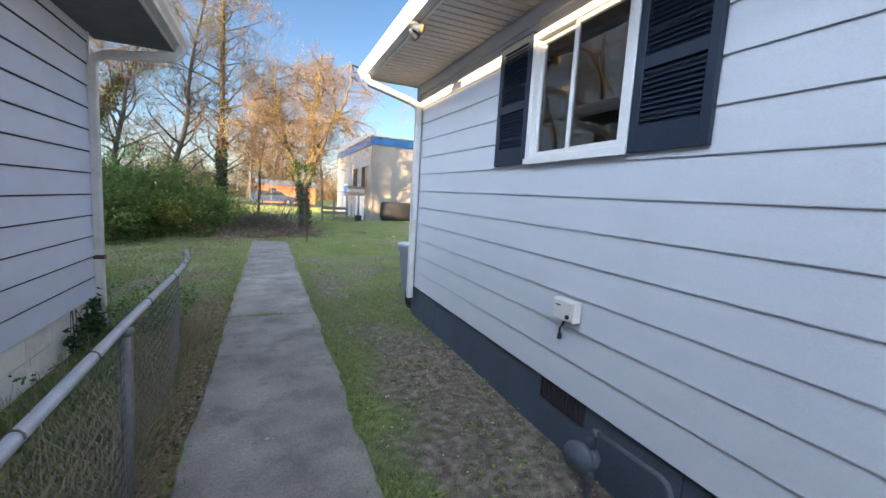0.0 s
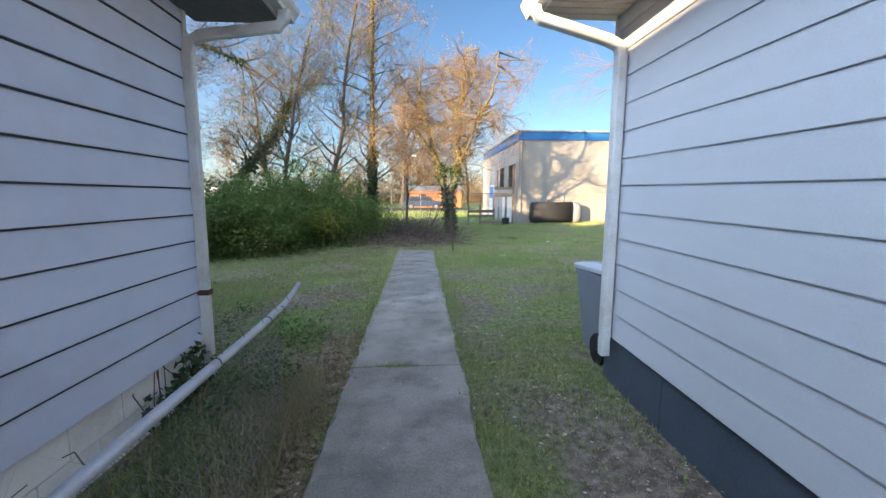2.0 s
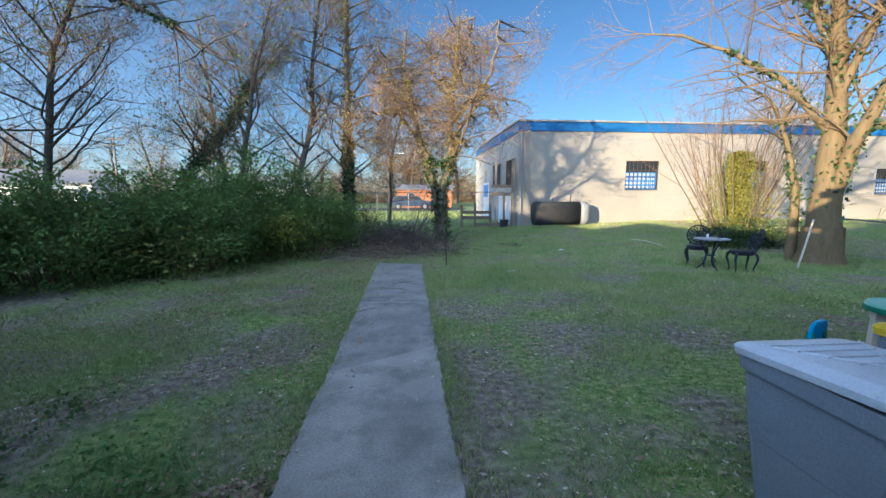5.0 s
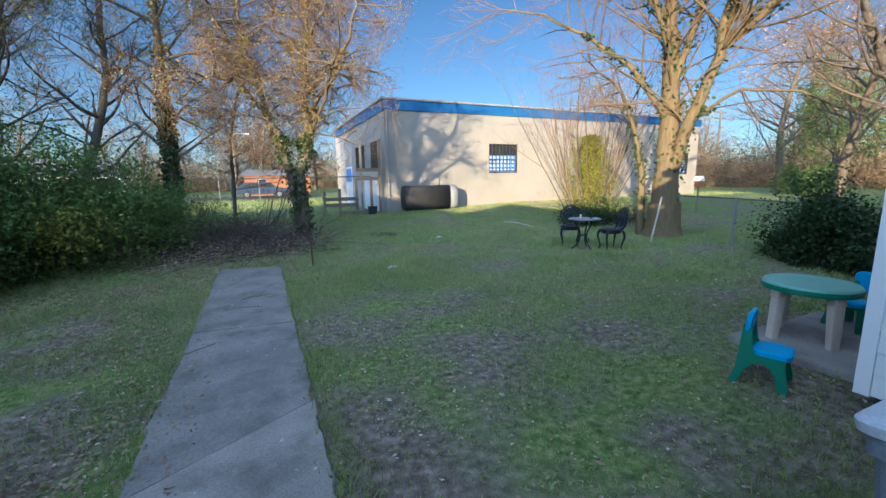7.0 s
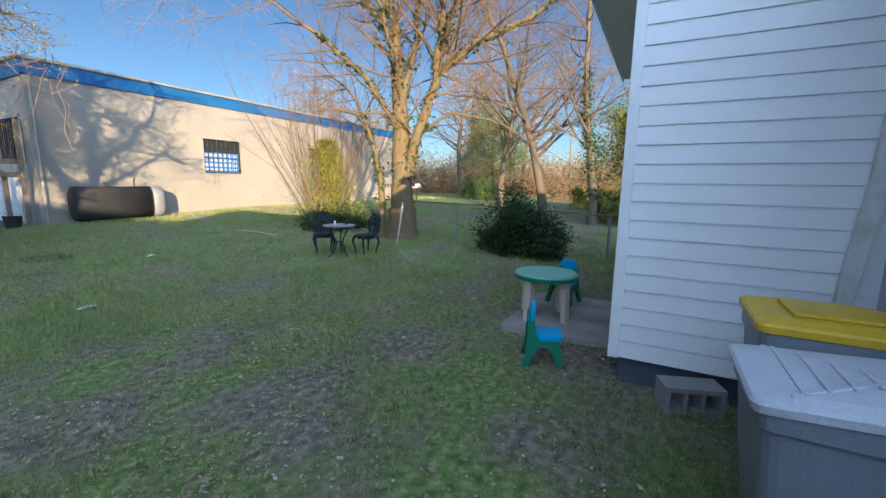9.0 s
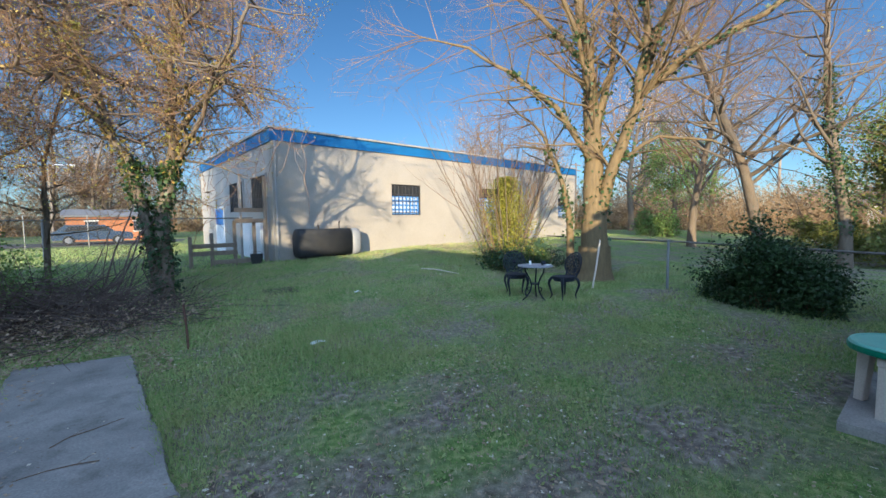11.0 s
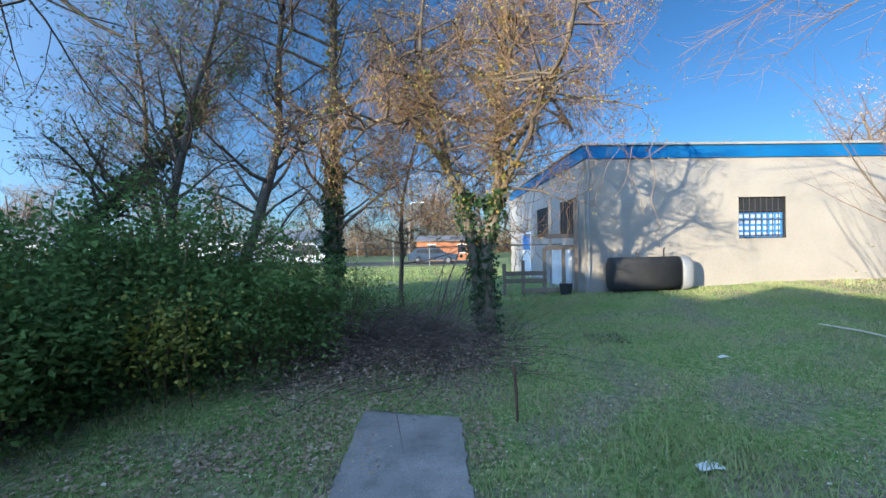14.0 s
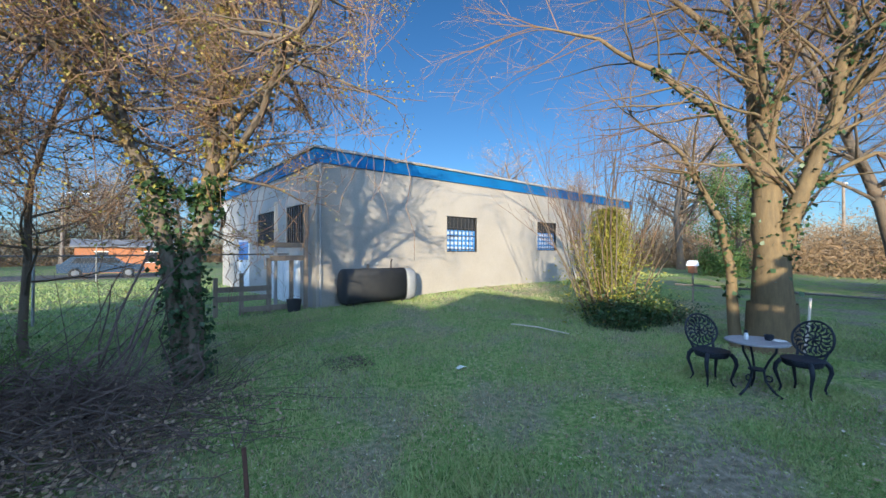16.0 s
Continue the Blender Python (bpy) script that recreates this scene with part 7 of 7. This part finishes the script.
# ---------------------------------------------------------------- by the warehouse
def oil_tank():
    x0, x1, y, z0, z1 = 6.62, 8.55, 22.15, 0.38, 1.38
    b = thing("oil_tank", "black oval heating-oil tank with a grey end", "tank", (7.6, y, ground_z(7.6, y)), here=True)
    hz, hy, zc2 = (z1 - z0) / 2, 0.34, (z1 + z0) / 2

    def ring(f):
        return [(y + f * (hy * abs(math.cos(a)) ** 0.6 * (1 if math.cos(a) > 0 else -1)), zc2 + f * (hz * abs(math.sin(a)) ** 0.6 * (1 if math.sin(a) > 0 else -1))) for a in [k * math.pi / 14 for k in range(28)]]

    def shell(secs):
        g = Geo()
        for x, f in secs:
            g.v += [(x, a, c) for a, c in ring(f)]
        for i in range(len(secs) - 1):
            for k in range(28):
                j = (k + 1) % 28
                g.f.append((i * 28 + k, i * 28 + j, (i + 1) * 28 + j, (i + 1) * 28 + k))
        g.f += [tuple(range(28)), tuple((len(secs) - 1) * 28 + k for k in range(28))]
        return g

    part("shell", shell([(x0 - 0.06, 0.8), (x0 - 0.03, 0.94), (x0, 1.0), (x1, 1.0)]), M_BLACK, b, smooth=True)
    part("end_cap", shell([(x1, 1.0), (x1 + 0.28, 0.99), (x1 + 0.36, 0.93), (x1 + 0.42, 0.78)]), M_GREYTANK, b, "grey domed end", smooth=True)
    part("seam", shell([(x1 - 0.02, 1.012), (x1 + 0.02, 1.012)]), M_BLACK, b)
    part("filler", Geo().tube([(7.4, y, z1 - 0.02), (7.4, y, z1 + 0.12)], 0.035, 10), M_IRON, b)
    part("vent_pipe", Geo().tube([(8.2, y, z1 - 0.02), (8.2, y, z1 + 0.2), (8.2, y - 0.05, z1 + 0.26)], 0.022, 8), M_IRON, b)
    for x in (x0 + 0.2, x1 - 0.1):
        for s in (-1, 1):
            part("leg", Geo().tube([(x, y + s * 0.22, ground_z(x, y) - 0.05), (x, y + s * 0.2, z0 + 0.15)], 0.025, 8), M_IRON, b)
    return b


oil_tank()


def timber_frame():
    b = thing("timber_pen", "weathered timber pen with wire along the warehouse side", "pen", (5.2, 24.0, ground_z(5.2, 24.0)), here=True)
    z = ground_z(5.2, 23.5) - 0.02
    for x, y, h in ((5.85, 22.95, 3.0), (5.55, 23.25, 1.55), (4.9, 23.15, 1.5), (4.2, 23.1, 1.1), (3.6, 23.1, 1.0)):
        part("post", Geo().box(x - 0.05, x + 0.05, y - 0.05, y + 0.05, z, z + h, 0.006), M_WOOD, b)
    for x0, x1, za in ((4.9, 5.85, 1.42), (4.9, 5.85, 1.78), (3.6, 4.95, 0.62), (3.6, 4.95, 0.38), (4.2, 5.6, 0.08)):
        part("rail", Geo().box(x0, x1, 23.04, 23.08, z + za, z + za + 0.14, 0.005), M_WOOD, b)
    part("post", Geo().box(5.2, 5.28, 23.6, 23.68, z, z + 3.1), M_STUCCO_SIDE, b, "pale pillar")
    g = wire_panel([(4.9, 23.1, z + 1.9), (5.85, 23.0, z + 1.9)], [0.5, 0.5], 0.08, 0.003)
    tagged(part("wire_mesh", g, M_DARKWIRE, b), kind="stuff")
    return b


timber_frame()
bk = thing("bucket", "dark round bucket beside the timber pen", "bucket", (5.45, 22.75, ground_z(5.4, 22.7)))
part("body", Geo().lathe([(0.16, 0), (0.2, 0.32), (0.21, 0.33), (0.19, 0.32), (0.15, 0.03), (0.0001, 0.03)], 20), M_BLACK, bk)
part("bail", Geo().tube([(0.2 * math.cos(a), 0.02, 0.32 + 0.1 * math.sin(a)) for a in [k * math.pi / 8 for k in range(9)]], 0.006, 5), M_IRON, bk)


# ---------------------------------------------------------------- distance
M_ORANGE = surface("orange_brick_shed", (0.30, 0.125, 0.055), (0.23, 0.095, 0.042), 0.8, 3, 30, 0.1)
M_FARBRUSH = surface("winter_brush", (0.27, 0.185, 0.11), (0.15, 0.11, 0.065), 1.0, 0.3, 5, 0.0, island=0.6, spec=0.0)
M_FARWHITE = surface("far_white_wall", (0.55, 0.55, 0.54), (0.45, 0.45, 0.44), 0.7, 1, 10, 0.05)
M_FARROOF = surface("far_grey_roof", (0.16, 0.16, 0.17), (0.11, 0.11, 0.12), 0.8, 1, 10, 0.1)
M_ASPHALT = surface("street_asphalt", (0.055, 0.055, 0.058), (0.04, 0.04, 0.042), 0.9, 2, 40, 0.2)
M_CARWHITE = surface("white_car_paint", (0.6, 0.6, 0.62), (0.52, 0.52, 0.54), 0.25, 3, 30, 0.0, spec=0.5)
M_CARDARK = surface("dark_car_paint", (0.04, 0.06, 0.10), (0.03, 0.045, 0.08), 0.25, 3, 30, 0.0, spec=0.5)

street = Geo()
for i in range(30):
    xa, xb = -120 + i * 8, -112 + i * 8
    street.box(xa, xb, 46.0, 53.0, -0.2, 0.20)
single("road", street, M_ASPHALT, "grey asphalt street beyond the yards", "road", kind="structure")


def far_house(at, rz, w, d, h, ridge, wall, label, doors=2):
    b = thing("house", label, "house", at, rz)
    part("wall", Geo().box(-w / 2, w / 2, -d / 2, d / 2, -0.3, h), wall, b)
    part("gable", Geo().prism([(-d / 2, h), (d / 2, h), (0, ridge)], 0, -w / 2, w / 2), wall, b)
    for s in (-1, 1):
        part("roof_slope", Geo().prism([(s * (d / 2 + 0.3), h - 0.12), (s * (d / 2 + 0.3), h), (0, ridge + 0.14), (0, ridge + 0.02)], 0, -w / 2 - 0.3, w / 2 + 0.3), M_FARROOF, b)
    n = max(2, int(w / 2.6))
    for k in range(n):
        x = -w / 2 + (k + 0.5) * w / n
        win = part("window", Geo().box(x - 0.45, x + 0.45, -d / 2 - 0.03, -d / 2, h * 0.4, h * 0.78), M_DARKPANE, b)
        part("frame", Geo().box(x - 0.52, x + 0.52, -d / 2 - 0.05, -d / 2 - 0.03, h * 0.78, h * 0.82), M_FARWHITE, win)
        part("sill", Geo().box(x - 0.52, x + 0.52, -d / 2 - 0.06, -d / 2 - 0.03, h * 0.37, h * 0.4), M_FARWHITE, win)
    return b


def far(x, y):
    return (x, y, ground_z(x, y) - 0.05)


far_house(far(3.2, 60), 0, 7.0, 5.0, 2.4, 2.9, M_ORANGE, "low orange shed beyond the street")
far_house(far(-22, 66), 4, 16.0, 8.0, 2.8, 4.2, M_FARWHITE, "long white house beyond the street")
far_house(far(-44, 60), 10, 14.0, 8.0, 3.0, 4.6, M_FARWHITE, "white house beyond the street")
far_house(far(60, 4), 90, 14.0, 8.0, 2.8, 4.4, M_FARWHITE, "white house beyond the fence")
# the two-storey one is never in view; added to keep low sun off the lawn
far_house(far(-15.5, 2.5), 90, 13.0, 9.0, 4.7, 6.6, M_FARWHITE, "unseen white two-storey house added to shade the yard")
far_house(far(-66, 36), 60, 14.0, 8.0, 3.0, 4.8, M_FARWHITE, "white house behind the trees")


def parked_car(at, rz, paint, label, tall=False):
    b = thing("car", label, "car", at, rz)
    roof = 2.0 if tall else 1.42
    side = [(-2.2, 0.35), (2.2, 0.35), (2.25, 0.6), (2.15, 0.85), (1.2, 0.95), (0.6, roof), (-1.5 if not tall else -2.1, roof), (-2.0 if not tall else -2.2, 0.98), (-2.25, 0.9)]
    part("body", Geo().prism(side, 1, -0.85, 0.85), paint, b)
    part("side_window", Geo().prism([(1.0, 0.98), (0.55, roof - 0.1), (-1.3, roof - 0.1), (-1.6, 0.98)], 1, -0.86, 0.86), M_DARKPANE, b)
    for x in (-1.35, 1.35):
        for s in (-1, 1):
            w = part("wheel", Geo().lathe([(0.1, -0.1), (0.33, -0.1), (0.33, 0.1), (0.1, 0.1)], 16).moved(pose(x, s * 0.78, 0.33, 90, 0, 0)), M_TYRE, b)
            part("rim", Geo().lathe([(0.05, 0.0), (0.2, 0.0), (0.2, 0.02), (0.05, 0.02)], 12).moved(pose(x, s * 0.88, 0.33, s * -90, 0, 0)), M_GREYTANK, w)
    return b


parked_car((-9.5, 47.4, 0.2), 0, M_CARWHITE, "white van parked on the street", True)
parked_car((-17.0, 47.4, 0.2), 0, M_CARWHITE, "white car parked on the street")
parked_car((1.5, 47.4, 0.2), 0, M_CARDARK, "dark blue car parked on the street")
parked_car((-31.0, 47.4, 0.2), 0, M_CARWHITE, "white van parked on the street", True)


def pole(at, h, label, lamp=False):
    b = thing("utility_pole" if not lamp else "street_lamp", label, "pole", at)
    part("pole", Geo().tube([(0, 0, -0.2), (0, 0, h)], [0.14, 0.09], 10), M_WOOD, b)
    if lamp:
        part("arm", Geo().tube([(0, 0, h - 0.1), (0.4, 0, h + 0.1), (1.3, 0, h + 0.12)], 0.04, 6), M_GALV, b)
        part("head", Geo().box(1.2, 1.8, -0.12, 0.12, h + 0.06, h + 0.18, 0.03), M_FARWHITE, b)
    else:
        for z in (h - 0.3, h - 1.0):
            part("crossarm", Geo().box(-1.1, 1.1, -0.06, 0.06, z, z + 0.12), M_WOOD, b)
    return b


pole(far(-1.2, 60), 7.0, "slim grey street lamp by the street", True)
pole(far(50, 37.5), 8.5, "wooden utility pole with two crossarms")
pole(far(44, 15.5), 7.0, "slim street lamp beyond the fence", True)
pole(far(-34, 58), 8.5, "wooden utility pole with two crossarms")
bh = thing("birdhouse", "little orange and white birdhouse on a post", "birdhouse", far(16.5, 16.6))
part("post", Geo().tube([(0, 0, -0.1), (0, 0, 1.0)], 0.03, 8), M_WOOD, bh)
part("box", Geo().box(-0.12, 0.12, -0.1, 0.1, 1.0, 1.26, 0.005), M_ORANGE, bh)
part("roof", Geo().prism([(-0.17, 1.24), (0.17, 1.24), (0, 1.42)], 1, -0.15, 0.15), M_FARWHITE, bh)

# bare woods round the neighbourhood
FARWOOD = []
for k, (h, s) in enumerate(((11.0, 201), (9.0, 202), (12.5, 203))):
    FARWOOD.append(wood_tree("bare brown tree in the neighbourhood's woods", far(-30.0 + 14 * k, 72.0), s, h, 0.26, limbs=26, low=0.2, twig_len=(3.0, 5.0), bark=M_BARK, last=3, kids=(5, 7), leaf=(1500, 0.14, M_DRY)))
    tagged(FARWOOD[-1], group="far woods")
rw = random.Random(77)
spots = [(rw.uniform(-75, -14), rw.uniform(56, 90)) for _ in range(18)] + [(rw.uniform(-12, 16), rw.uniform(66, 92)) for _ in range(14)] + [(rw.uniform(34, 80), rw.uniform(-8, 60)) for _ in range(22)] + [(rw.uniform(-70, -24), rw.uniform(22, 44)) for _ in range(9)] + [(rw.uniform(32, 46), rw.uniform(14, 44)) for _ in range(8)]
for x, y in spots:
    s = rw.uniform(0.75, 1.15)
    copy_thing(rw.choice(FARWOOD), pose(*far(x, y), 0, 0, rw.uniform(0, 360)) @ Matrix.Diagonal((s, s, s, 1)))
shrub_mass("bush", "sunlit scrub beyond the fence", [(22.0, 8.5, 3.0, 1.4, 1.2), (26.0, 7.0, 3.0, 1.6, 1.4), (30.0, 11.0, 3.0, 1.6, 1.2)], 14000, 0.13, M_OLIVE_LEAF, 64, 60, category="bush")
shrub_mass("bush", "rounded clipped bush beyond the fence", [(30.0, 19.5, 1.3, 1.3, 1.3)], 3500, 0.14, M_HEDGE, 65, 30, category="bush")


def far_thicket(x0, y0, x1, y1, n, height, seed, mat, label, size=0.75):
    """A distant belt of brush and crowns with an uneven top."""
    rng = np.random.default_rng(seed)
    t = rng.random(n)
    top = height * (0.55 + 0.3 * np.sin(t * 23 + seed) * np.sin(t * 61) + 0.25 * np.sin(t * 140 + 1) ** 2)
    z = rng.random(n) ** 1.6 * np.maximum(top, 0.8)
    p = np.c_[x0 + (x1 - x0) * t + rng.normal(0, 1.5, n), y0 + (y1 - y0) * t + rng.normal(0, 2.0, n), z]
    ob = new("far_thicket", mesh_from_arrays("far_thicket", leaf_cloud(p, size, rng, -0.5, 0.13), 4, mat))
    return tagged(ob, label, "woods", kind="stuff")


far_thicket(-110, 70, -12, 100, 60000, 6.5, 301, M_FARBRUSH, "grey-brown winter woods in the distance")
far_thicket(-14, 88, 40, 96, 45000, 7.5, 302, M_FARBRUSH, "grey-brown winter woods in the distance")
far_thicket(40, 80, 85, 20, 60000, 7.0, 303, M_FARBRUSH, "grey-brown winter woods in the distance")
far_thicket(85, 22, 75, -40, 60000, 7.0, 304, M_FARBRUSH, "grey-brown winter woods in the distance")
far_thicket(40, 36, 46, -12, 90000, 5.5, 307, M_FARBRUSH, "brown winter brush beyond the far road", 0.36)
far_thicket(36, 46, 52, 2, 26000, 1.3, 306, M_OLIVE_LEAF, "sunlit yellow scrub along the far road", 0.3)
far_thicket(-100, 70, -70, 5, 36000, 7.0, 305, M_FARBRUSH, "grey-brown winter woods in the distance")
